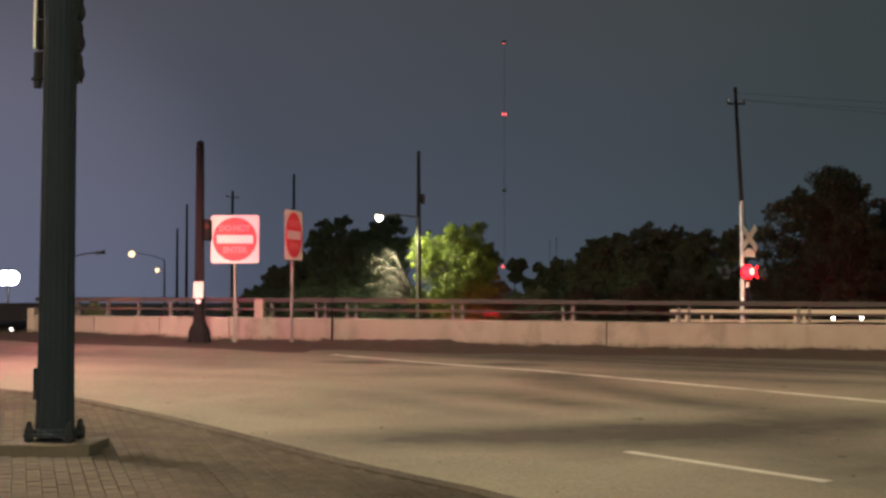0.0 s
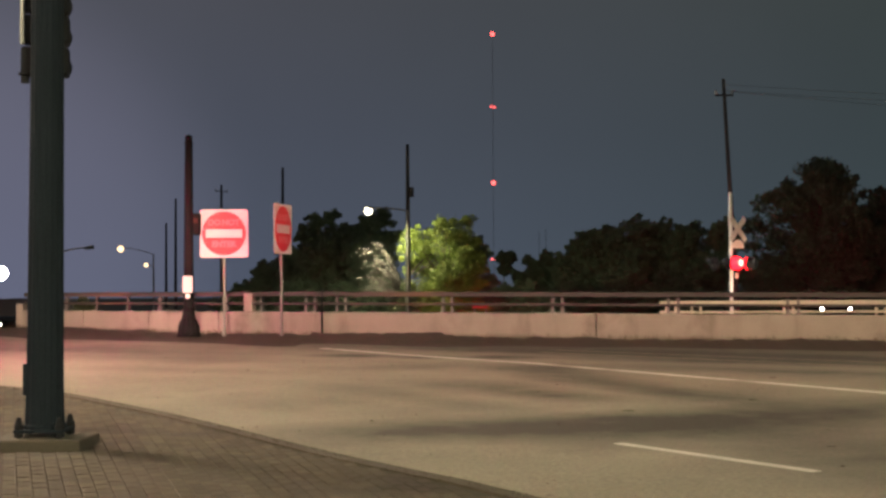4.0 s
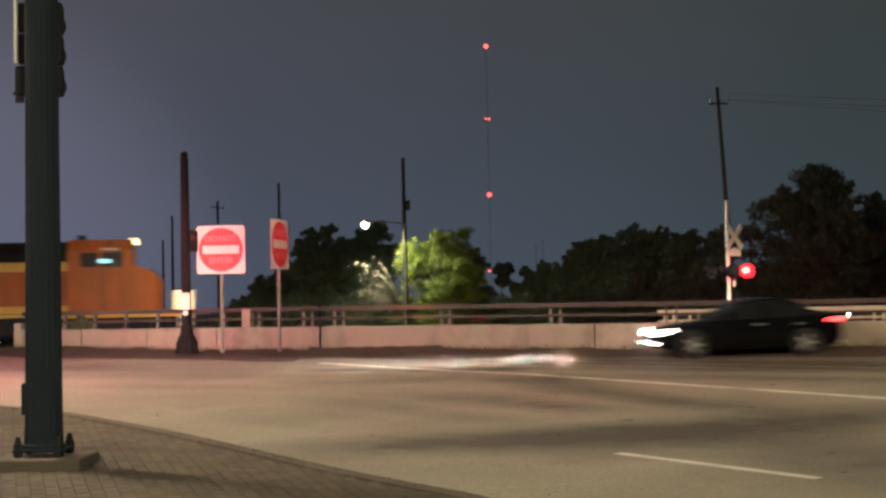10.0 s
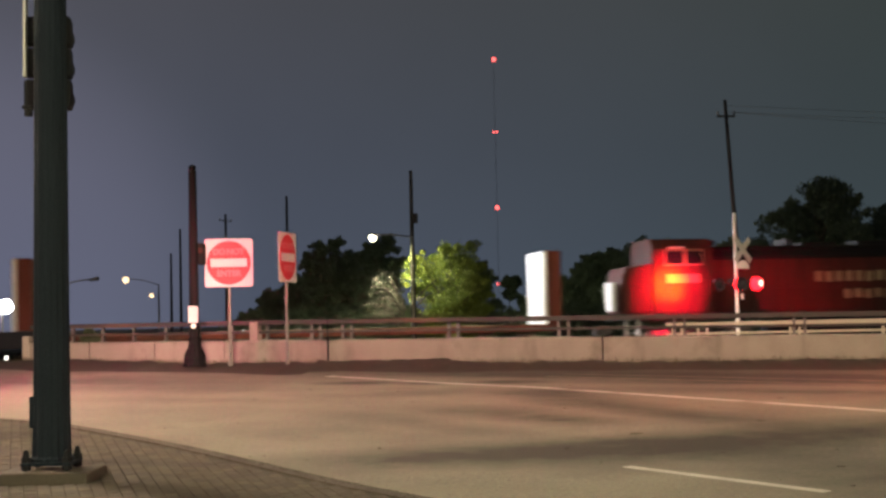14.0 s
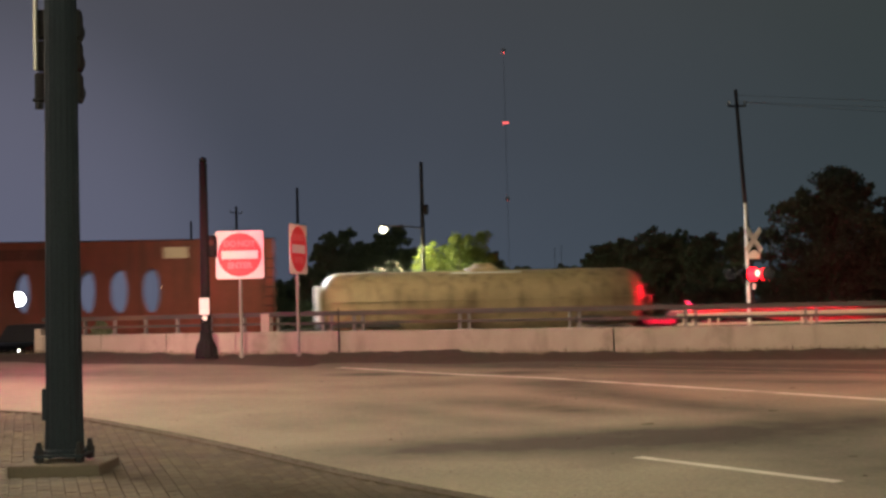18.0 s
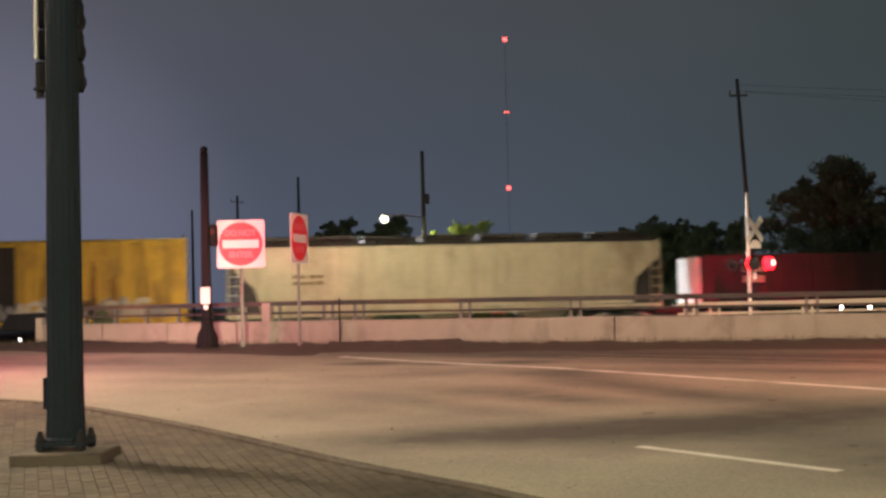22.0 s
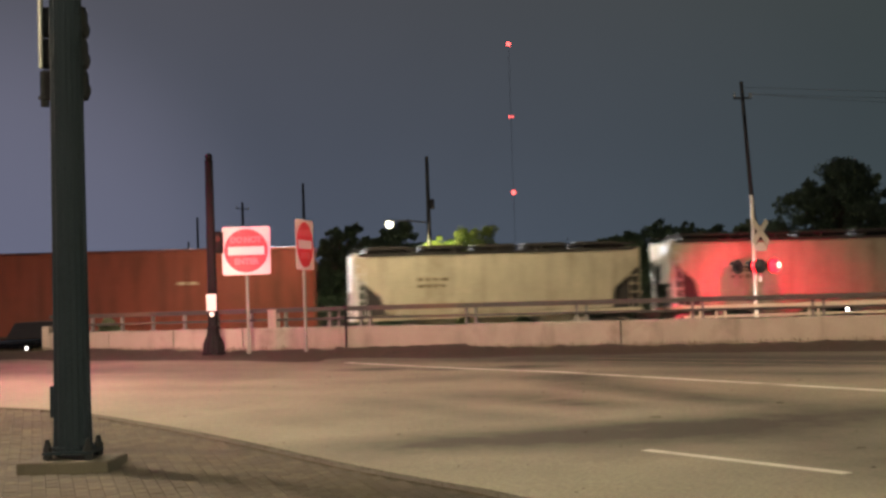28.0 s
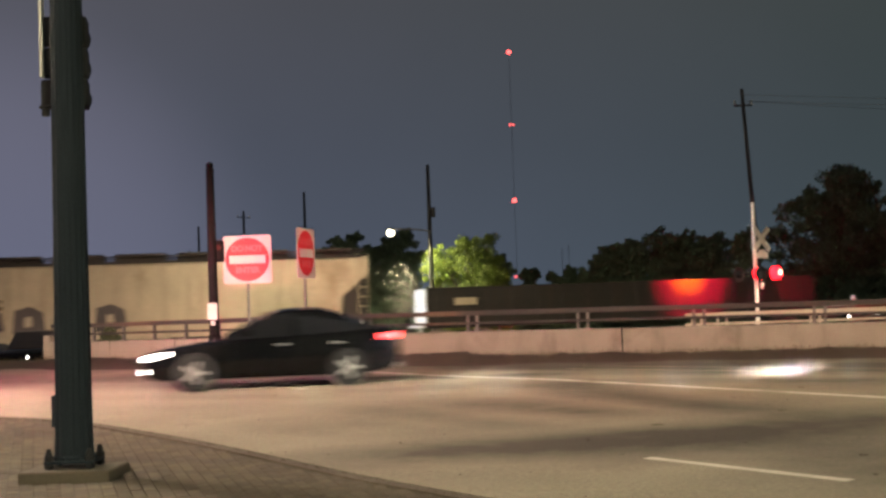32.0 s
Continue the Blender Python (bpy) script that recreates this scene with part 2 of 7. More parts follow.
M = {
    "ground": mat("dry_ground", (0.10, 0.09, 0.06), 0.95, var=0.4, scale=1.5, fine=25, bump=0.4),
    "road": mat("worn_road", (0.216, 0.197, 0.148), 0.82, var=0.42, scale=1.6, fine=24, bump=0.3, stain=(0.105, 0.09, 0.07), stain_at=0.60),
    "line_white": mat("road_paint", (0.50, 0.475, 0.41), 0.7, var=0.3, scale=9, fine=30, stain=(0.27, 0.245, 0.19), stain_at=0.56),
    "line_yellow": mat("yellow_road_paint", (0.17, 0.135, 0.075), 0.6, var=0.3, scale=5, fine=50),
    "paver": mat("clay_paver", (0.073, 0.058, 0.035), 0.85, var=0.4, scale=7, fine=55, per=0.26, bump=0.35, stain=(0.045, 0.034, 0.022), stain_at=0.56),
    "paver_bed": mat("paver_sand", (0.042, 0.033, 0.021), 0.95, var=0.3),
    "kerb": mat("kerb_concrete", (0.088, 0.072, 0.049), 0.85, var=0.3, scale=8, stain=(0.06, 0.047, 0.03), stain_at=0.52),
    "dirt": mat("dirt", (0.046, 0.031, 0.022), 0.95, var=0.5, scale=9, fine=30, bump=0.5),
    "concrete": mat("parapet_concrete", (0.27, 0.235, 0.195), 0.85, var=0.2, scale=7, fine=35, stain=(0.13, 0.10, 0.075), stain_at=0.64),
    "pad": mat("pad_concrete", (0.080, 0.066, 0.048), 0.9, var=0.2),
    "rail_steel": mat("railing_steel", (0.046, 0.039, 0.037), 0.75, 0.05, var=0.25, stain=(0.10, 0.06, 0.04)),
    "pole_dark": mat("dark_painted_steel", (0.018, 0.024, 0.031), 0.85, 0.0, var=0.25, scale=3, fine=50, bump=0.1, spec=0.12),
    "pole_red": mat("brown_painted_steel", (0.009, 0.007, 0.008), 0.8, 0.0, var=0.25, spec=0.12),
    "pale_rail": mat("pale_painted_rail", (0.52, 0.47, 0.36), 0.6, var=0.15),
    "galv": mat("galvanised_steel", (0.20, 0.185, 0.17), 0.6, 0.4, var=0.2),
    "sign_white": mat("sign_white", (0.55, 0.47, 0.48), 0.5, var=0.06),
    "sign_letter": mat("faint_sign_letters", (0.58, 0.085, 0.11), 0.5, var=0.1),
    "sign_red": mat("sign_red", (0.55, 0.012, 0.03), 0.5, var=0.08),
    "sign_back": mat("sign_back", (0.35, 0.34, 0.33), 0.5, 0.6),
    "white_paint": mat("white_paint", (0.75, 0.72, 0.66), 0.6, var=0.1, stain=(0.42, 0.38, 0.32), stain_at=0.66),
    "black": mat("black_metal", (0.018, 0.018, 0.02), 0.75, 0.0, var=0.3, spec=0.2),
    # grey tone puts the haze of distance into the steel's colour
    "haze_steel": mat("distant_hazy_steel", (0.16, 0.16, 0.17), 0.9, var=0.1),
    "dead_grass": mat("dead_grass", (0.085, 0.068, 0.035), 0.95, var=0.4, scale=2, fine=8, bump=0),
    "litter": mat("dry_litter", (0.05, 0.038, 0.024), 0.95, var=0.5, scale=8, fine=30, bump=0),
    "lamp_black": mat("absorbing_black", (0.0008, 0.0008, 0.0008), 1.0, var=0.1, bump=0, spec=0.0),
    "timber": mat("pole_timber", (0.036, 0.032, 0.032), 0.9, var=0.35, scale=3, fine=30, bump=0.3),
    "leaf_pale": mat("pale_leaves", (0.10, 0.12, 0.06), 0.85, var=0.35, scale=3, fine=12),
    "loco_brown": mat("dark_grille", (0.035, 0.015, 0.008), 0.8, var=0.35, scale=5, fine=20, spec=0.15),
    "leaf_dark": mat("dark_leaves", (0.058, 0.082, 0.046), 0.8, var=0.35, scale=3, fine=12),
    # yellow-green brightened to hold the pole lamp's light
    "leaf_lit": mat("lamplit_leaves", (0.120, 0.150, 0.020), 0.75, var=0.35, scale=3, fine=12),
    "dead_frond": mat("dead_fronds", (0.070, 0.058, 0.052), 0.9, var=0.3),
    "bark": mat("bark", (0.07, 0.055, 0.04), 0.95, var=0.4, bump=0.5),
    "ballast": mat("ballast_stone", (0.16, 0.15, 0.14), 0.95, var=0.5, scale=20, fine=60, bump=0.8),
    "steel": mat("rail_head_steel", (0.22, 0.18, 0.15), 0.4, 0.8),
    "sleeper": mat("sleeper_timber", (0.07, 0.055, 0.04), 0.9),
    "orange": mat("loco_orange", (0.34, 0.095, 0.022), 0.5, var=0.16, scale=3, fine=20, stain=(0.19, 0.07, 0.02), stain_at=0.62, spec=0.2),
    "loco_black": mat("loco_black", (0.013, 0.012, 0.012), 0.8, var=0.3, spec=0.15),
    "loco_yellow": mat("loco_yellow", (0.50, 0.30, 0.04), 0.5, var=0.12),
    "emblem": mat("faded_emblem", (0.24, 0.11, 0.03), 0.6, var=0.2, spec=0.2),
    "maroon": mat("faded_maroon", (0.074, 0.017, 0.013), 0.7, var=0.35, scale=2, fine=15, stain=(0.032, 0.017, 0.014), spec=0.2),
    "cream": mat("hopper_cream", (0.46, 0.40, 0.295), 0.65, var=0.18, scale=4, fine=14, stain=(0.27, 0.22, 0.15), stain_at=0.6, spec=0.2),
    "tan_tank": mat("tank_tan", (0.33, 0.25, 0.14), 0.6, var=0.18, scale=2, fine=14, stain=(0.16, 0.11, 0.06), stain_at=0.6, spec=0.2),
    "boxcar_brown": mat("boxcar_red_oxide", (0.125, 0.030, 0.020), 0.7, var=0.25, scale=2, fine=14, stain=(0.09, 0.032, 0.02), stain_at=0.6, spec=0.2),
    "boxcar_orange": mat("boxcar_rust_red", (0.178, 0.043, 0.026), 0.65, var=0.13, scale=2, fine=14, stain=(0.11, 0.034, 0.02), stain_at=0.61, spec=0.2),
    "boxcar_yellow": mat("boxcar_yellow", (0.45, 0.285, 0.035), 0.6, var=0.22, scale=5, fine=14, stain=(0.24, 0.14, 0.035), stain_at=0.6, spec=0.2),
    "dark_car": mat("dark_hopper", (0.024, 0.021, 0.019), 0.75, var=0.3, scale=2, fine=14, spec=0.2),
    "brown_car": mat("brown_tank", (0.045, 0.031, 0.022), 0.7, var=0.3, scale=2, fine=14, spec=0.2),
    "under": mat("underframe", (0.035, 0.03, 0.027), 0.85, var=0.4),
    "deck": mat("deck_boards", (0.20, 0.15, 0.09), 0.9, var=0.3, per=0.2, spec=0.2),
    "silver": mat("silver_paint", (0.62, 0.61, 0.58), 0.5, 0.2, var=0.12),
    "mark_dark": mat("dark_stencil", (0.035, 0.022, 0.014), 0.75),
    "mark_soft": mat("weathered_stencil", (0.15, 0.115, 0.07), 0.75, var=0.3, scale=6, spec=0.2),
    "board_red": mat("dull_red_board", (0.34, 0.035, 0.04), 0.6, var=0.2),
    "mark_pale": mat("pale_stencil", (0.36, 0.29, 0.20), 0.7),
    "mark_faded": mat("faded_pale_stripe", (0.20, 0.155, 0.09), 0.7, var=0.3, scale=6),
    "rust_run": mat("rust_run", (0.20, 0.105, 0.025), 0.8, var=0.3, scale=6, spec=0.2),
    "mark_letter": mat("faded_letters", (0.27, 0.20, 0.12), 0.7, var=0.35, scale=6, spec=0.2),
    "graf_white": mat("spray_white", (0.38, 0.345, 0.285), 0.6),
    "graf_black": mat("spray_black", (0.06, 0.05, 0.05), 0.6),
    "graf_green": mat("spray_green", (0.45, 0.44, 0.10), 0.6),
    "graf_blue": mat("spray_blue", (0.18, 0.18, 0.19), 0.6),
    "glass_dark": mat("dark_glass", (0.010, 0.011, 0.013), 0.08, var=0.05, bump=0, spec=0.3),
    "car_paint": mat("black_car_paint", (0.003, 0.003, 0.0035), 0.13, 0.0, var=0.1, bump=0, coat=0.0, spec=0.2),
    "tyre": mat("tyre_rubber", (0.02, 0.02, 0.02), 0.85),
    "rim": mat("alloy_rim", (0.45, 0.45, 0.46), 0.3, 0.9),
    "head_glow": glow("headlamp_glow", (1.0, 0.96, 0.90), 12),
    "beam_glow": glow("headlamp_beam", (1.0, 0.92, 0.82), 1300000),
    "tail_glow": glow("taillamp_glow", (1.0, 0.05, 0.05), 9),
    "cross_glow": glow("crossing_glow", (1.0, 0.008, 0.016), 7),
    "core_glow": glow("flasher_core_glow", (1.0, 0.42, 0.30), 4),
    "beacon_glow": glow("beacon_glow", (1.0, 0.11, 0.10), 3.2),
    "lamp_glow": glow("lamp_glow", (1.0, 0.93, 0.66), 6),
    "sodium_glow": glow("sodium_glow", (1.0, 0.72, 0.40), 2.2),
    "flood_glow": glow("flood_glow", (0.94, 0.95, 1.0), 40),
    "white_glow": glow("white_glow", (0.95, 0.97, 1.0), 14),
    "signal_glow": glow("signal_glow", (1.0, 0.05, 0.06), 12),
    "cab_glow": glow("cab_lamp_glow", (0.35, 0.85, 1.0), 1.6),
    "panel_glow": glow("lit_panel_glow", (1.0, 0.72, 0.38), 1.3),
    "marker_glow": glow("marker_glow", (1.0, 0.75, 0.35), 5),
}



def dark_bands(m, bands, dark):
    """Soft dark bands: (x, y, turn, half length, half width, strength) on the road."""
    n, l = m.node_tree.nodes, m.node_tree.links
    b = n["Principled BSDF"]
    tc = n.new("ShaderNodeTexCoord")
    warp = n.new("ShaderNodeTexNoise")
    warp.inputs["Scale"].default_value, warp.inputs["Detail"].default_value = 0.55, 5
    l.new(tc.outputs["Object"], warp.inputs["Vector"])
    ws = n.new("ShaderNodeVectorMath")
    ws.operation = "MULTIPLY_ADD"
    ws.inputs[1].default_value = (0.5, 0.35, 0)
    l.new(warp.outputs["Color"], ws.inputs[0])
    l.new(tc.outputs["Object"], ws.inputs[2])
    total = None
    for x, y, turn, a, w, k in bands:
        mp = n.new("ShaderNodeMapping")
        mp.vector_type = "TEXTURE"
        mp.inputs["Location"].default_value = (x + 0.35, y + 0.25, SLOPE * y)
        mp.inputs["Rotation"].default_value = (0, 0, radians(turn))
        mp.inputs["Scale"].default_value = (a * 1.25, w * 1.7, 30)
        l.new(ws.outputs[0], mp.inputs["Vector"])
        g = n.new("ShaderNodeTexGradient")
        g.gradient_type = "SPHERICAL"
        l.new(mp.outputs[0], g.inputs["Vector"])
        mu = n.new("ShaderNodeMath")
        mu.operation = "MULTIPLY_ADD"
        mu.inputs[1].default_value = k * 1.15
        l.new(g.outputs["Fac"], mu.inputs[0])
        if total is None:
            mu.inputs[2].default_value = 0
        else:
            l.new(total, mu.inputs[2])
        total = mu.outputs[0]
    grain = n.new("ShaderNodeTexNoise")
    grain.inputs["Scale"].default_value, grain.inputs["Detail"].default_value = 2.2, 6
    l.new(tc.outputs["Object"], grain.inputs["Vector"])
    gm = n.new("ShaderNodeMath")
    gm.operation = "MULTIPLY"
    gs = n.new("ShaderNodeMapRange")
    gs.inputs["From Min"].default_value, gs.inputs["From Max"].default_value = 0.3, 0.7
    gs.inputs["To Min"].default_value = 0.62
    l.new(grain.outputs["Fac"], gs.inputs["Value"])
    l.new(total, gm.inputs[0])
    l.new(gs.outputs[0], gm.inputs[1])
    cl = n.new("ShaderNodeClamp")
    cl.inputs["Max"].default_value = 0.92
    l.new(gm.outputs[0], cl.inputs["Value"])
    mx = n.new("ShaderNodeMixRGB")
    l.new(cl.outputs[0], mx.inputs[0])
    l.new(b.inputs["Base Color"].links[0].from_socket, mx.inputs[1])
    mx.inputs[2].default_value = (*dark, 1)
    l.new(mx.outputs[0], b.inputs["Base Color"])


dark_bands(M["road"], [
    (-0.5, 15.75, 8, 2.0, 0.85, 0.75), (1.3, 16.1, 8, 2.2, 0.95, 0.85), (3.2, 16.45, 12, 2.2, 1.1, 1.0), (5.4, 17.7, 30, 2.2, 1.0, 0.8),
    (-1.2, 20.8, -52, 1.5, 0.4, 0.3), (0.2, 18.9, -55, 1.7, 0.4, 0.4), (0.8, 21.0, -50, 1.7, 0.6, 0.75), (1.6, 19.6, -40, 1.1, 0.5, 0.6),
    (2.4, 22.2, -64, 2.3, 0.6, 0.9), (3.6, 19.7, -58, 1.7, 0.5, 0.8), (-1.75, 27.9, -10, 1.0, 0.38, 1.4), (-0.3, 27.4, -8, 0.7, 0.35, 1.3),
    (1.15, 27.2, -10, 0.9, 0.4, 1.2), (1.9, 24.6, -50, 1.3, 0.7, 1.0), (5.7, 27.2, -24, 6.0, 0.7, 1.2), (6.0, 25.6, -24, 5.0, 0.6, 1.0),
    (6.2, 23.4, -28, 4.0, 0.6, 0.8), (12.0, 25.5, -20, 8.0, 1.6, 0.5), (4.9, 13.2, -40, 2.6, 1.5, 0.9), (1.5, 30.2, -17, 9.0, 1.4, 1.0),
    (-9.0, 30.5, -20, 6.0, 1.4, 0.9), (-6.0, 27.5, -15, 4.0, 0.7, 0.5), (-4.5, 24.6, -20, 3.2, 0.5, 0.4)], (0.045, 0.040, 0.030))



def streaks(m, dark, across, down, amount, start=0.5):
    """Dirt that has run down an upright surface: noise drawn out along z."""
    n, l = m.node_tree.nodes, m.node_tree.links
    b = n["Principled BSDF"]
    tc, mp, no, mr, br, mu, mx = (n.new(k) for k in ("ShaderNodeTexCoord", "ShaderNodeMapping", "ShaderNodeTexNoise", "ShaderNodeMapRange", "ShaderNodeTexNoise", "ShaderNodeMath", "ShaderNodeMixRGB"))
    mp.inputs["Scale"].default_value = (across, across, down)
    no.inputs["Scale"].default_value, no.inputs["Detail"].default_value = 1.0, 5
    br.inputs["Scale"].default_value, br.inputs["Detail"].default_value = 0.7, 4
    l.new(tc.outputs["Object"], mp.inputs["Vector"])
    l.new(mp.outputs[0], no.inputs["Vector"])
    l.new(tc.outputs["Object"], br.inputs["Vector"])
    mr.inputs["From Min"].default_value, mr.inputs["From Max"].default_value = start, start + 0.2
    mr.inputs["To Max"].default_value = amount * 1.7
    l.new(no.outputs["Fac"], mr.inputs["Value"])
    mu.operation = "MULTIPLY"
    mu.use_clamp = True
    l.new(mr.outputs[0], mu.inputs[0])
    l.new(br.outputs["Fac"], mu.inputs[1])
    l.new(mu.outputs[0], mx.inputs[0])
    l.new(b.inputs["Base Color"].links[0].from_socket, mx.inputs[1])
    mx.inputs[2].default_value = (*dark, 1)
    l.new(mx.outputs[0], b.inputs["Base Color"])


def blots(m, spots, dark):
    """Broken dark stains on a surface: (x, y, z, half width, half height, strength)."""
    n, l = m.node_tree.nodes, m.node_tree.links
    b = n["Principled BSDF"]
    tc, no = n.new("ShaderNodeTexCoord"), n.new("ShaderNodeTexNoise")
    no.inputs["Scale"].default_value, no.inputs["Detail"].default_value = 3.2, 6
    l.new(tc.outputs["Object"], no.inputs["Vector"])
    for x, y, z, w, h, k in spots:
        mp, g, mu, mx = (n.new(kind) for kind in ("ShaderNodeMapping", "ShaderNodeTexGradient", "ShaderNodeMath", "ShaderNodeMixRGB"))
        mp.vector_type = "TEXTURE"
        mp.inputs["Location"].default_value = (x, y, z)
        mp.inputs["Scale"].default_value = (w, 3.0, h)
        g.gradient_type = "SPHERICAL"
        l.new(tc.outputs["Object"], mp.inputs["Vector"])
        l.new(mp.outputs[0], g.inputs["Vector"])
        mr = n.new("ShaderNodeMapRange")
        mr.inputs["From Min"].default_value, mr.inputs["From Max"].default_value = 0.36, 0.62
        mr.inputs["To Max"].default_value = 2.4 * k
        l.new(no.outputs["Fac"], mr.inputs["Value"])
        mu.operation, mu.use_clamp = "MULTIPLY", True
        l.new(g.outputs["Fac"], mu.inputs[0])
        l.new(mr.outputs[0], mu.inputs[1])
        l.new(mu.outputs[0], mx.inputs[0])
        l.new(b.inputs["Base Color"].links[0].from_socket, mx.inputs[1])
        mx.inputs[2].default_value = (*dark, 1)
        l.new(mx.outputs[0], b.inputs["Base Color"])


blots(M["concrete"], [(4.55, 31.6, 1.42, 0.9, 0.45, 1.0), (4.25, 31.6, 1.1, 0.5, 0.5, 0.5), (6.6, 31, 1.35, 0.7, 0.35, 0.7), (9.4, 30, 1.5, 0.6, 0.4, 0.6), (-2.4, 33.5, 1.0, 0.5, 0.6, 0.5), (1.0, 32.5, 0.75, 0.35, 0.3, 0.9), (11.5, 29, 1.1, 0.9, 0.35, 0.5)], (0.05, 0.036, 0.026))
streaks(M["concrete"], (0.08, 0.06, 0.042), 2.2, 0.5, 0.38, 0.52)
for key, dark, amount in (("cream", (0.17, 0.13, 0.085), 0.27), ("boxcar_yellow", (0.14, 0.08, 0.02), 0.8), ("boxcar_orange", (0.07, 0.025, 0.015), 0.7), ("boxcar_brown", (0.055, 0.022, 0.014), 0.7),
                          ("tan_tank", (0.10, 0.07, 0.04), 0.8), ("dark_car", (0.034, 0.024, 0.018), 0.6), ("orange", (0.10, 0.04, 0.012), 0.6), ("maroon", (0.02, 0.012, 0.01), 0.6), ("brown_car", (0.03, 0.022, 0.016), 0.6)):
    streaks(M[key], dark, 3.0, 0.35, amount, 0.48)

# ---- building helpers ----


def box(bm, x0, x1, y0, y1, z0, z1, m=None):
    """An axis-aligned box between the given limits."""
    v = [bm.verts.new((x, y, z)) for z in (z0, z1) for y in (y0, y1) for x in (x0, x1)]
    if m is not None:
        for q in v:
            q.co = m @ q.co
    for f in ((0, 2, 3, 1), (4, 5, 7, 6), (0, 1, 5, 4), (2, 6, 7, 3), (0, 4, 6, 2), (1, 3, 7, 5)):
        bm.faces.new([v[i] for i in f])
    return v


def tube(bm, p0, p1, r0, r1=None, seg=10, caps=True, flutes=0.0):
    """A tapered round bar from p0 to p1."""
    p0, p1 = Vector(p0), Vector(p1)
    r1 = r0 if r1 is None else r1
    q = (p1 - p0).to_track_quat("Z", "Y")
    rings = []
    for p, r in ((p0, r0), (p1, r1)):
        rings.append([bm.verts.new(p + q @ Vector((math.cos(a), math.sin(a), 0)) * r * (1 - flutes * (i % 2)))
                      for i, a in enumerate(2 * math.pi * k / seg for k in range(seg))])
    for i in range(seg):
        j = (i + 1) % seg
        bm.faces.new((rings[0][i], rings[0][j], rings[1][j], rings[1][i]))
    if caps:
        bm.faces.new(rings[0][::-1])
        bm.faces.new(rings[1])


def turned(bm, profile, seg=20, at=(0, 0, 0), flutes=0.0):
    """A turned body from (radius, height) pairs."""
    rings = []
    for r, z in profile:
        rings.append([bm.verts.new((at[0] + math.cos(2 * math.pi * k / seg) * r * (1 - flutes * (k % 2)),
                                    at[1] + math.sin(2 * math.pi * k / seg) * r * (1 - flutes * (k % 2)), at[2] + z)) for k in range(seg)])
    for a, b in zip(rings, rings[1:]):
        for i in range(seg):
            j = (i + 1) % seg
            bm.faces.new((a[i], a[j], b[j], b[i]))
    bm.faces.new(rings[0][::-1])
    bm.faces.new(rings[-1])


def loft(bm, sections, close=True):
    """A skin over rings of equal count."""
    rings = [[bm.verts.new(p) for p in s] for s in sections]
    n = len(rings[0])
    for a, b in zip(rings, rings[1:]):
        for i in range(n):
            j = (i + 1) % n
            bm.faces.new((a[i], a[j], b[j], b[i]))
    if close:
        bm.faces.new(rings[0][::-1])
        bm.faces.new(rings[-1])


def slab(bm, outline, z0, z1):
    """An upright prism over an outline of (x, y)."""
    lo = [bm.verts.new((x, y, z0)) for x, y in outline]
    hi = [bm.verts.new((x, y, z1)) for x, y in outline]
    n = len(lo)
    bm.faces.new(lo[::-1])
    bm.faces.new(hi)
    for i in range(n):
        j = (i + 1) % n
        bm.faces.new((lo[i], lo[j], hi[j], hi[i]))


def plate(bm, outline, y0, y1):
    """A prism across y over an outline of (x, z)."""
    a = [bm.verts.new((x, y0, z)) for x, z in outline]
    b = [bm.verts.new((x, y1, z)) for x, z in outline]
    n = len(a)
    bm.faces.new(a)
    bm.faces.new(b[::-1])
    for i in range(n):
        j = (i + 1) % n
        bm.faces.new((a[j], a[i], b[i], b[j]))


def meshed(name, bm, material, bevel=0.0, smooth=False):
    bmesh.ops.recalc_face_normals(bm, faces=bm.faces)
    if bevel:
        sharp = [e for e in bm.edges if len(e.link_faces) == 2 and e.calc_face_angle(0) > 0.6]
        bmesh.ops.bevel(bm, geom=sharp, offset=bevel, segments=2, profile=0.5, affect="EDGES")
    me = bpy.data.meshes.new(name)
    bm.to_mesh(me)
    bm.free()
    me.materials.append(material)
    if smooth:
        for p in me.polygons:
            p.use_smooth = True
        me.set_sharp_from_angle(angle=radians(38))
    return me


def part(name, bm, material, parent, label="", bevel=0.0, smooth=False):
    """One mesh under a thing or under a part."""
    ob = new(name, meshed(name, bm, material, bevel, smooth))
    ob.parent = parent
    if label:
        ob["label"] = label
    return ob


def same_part(name, me, parent, m):
    """One more piece on a shared mesh."""
    ob = new(name, me)
    ob.parent = parent
    ob.matrix_local = m
    return ob


def thing(name, m, label, category, group="", kind=""):
    ob = new(name)
    ob.empty_display_size = 0.3
    ob.matrix_world = m
    return tagged(ob, label, category, group, kind)


def solid(name, bm, material, label, category, group="", kind="", m=None, bevel=0.0, smooth=False):
    ob = new(name, meshed(name, bm, material, bevel, smooth))
    if m is not None:
        ob.matrix_world = m
    return tagged(ob, label, category, group, kind)


def B():
    return bmesh.new()




# ---- ground, road and pavement ----
CORNER = (-3.59, 34.0)          # where the parapet bends
WALL_LEFT = (-11.4, 38.5)
WALL_RIGHT = (27.0, 24.98)


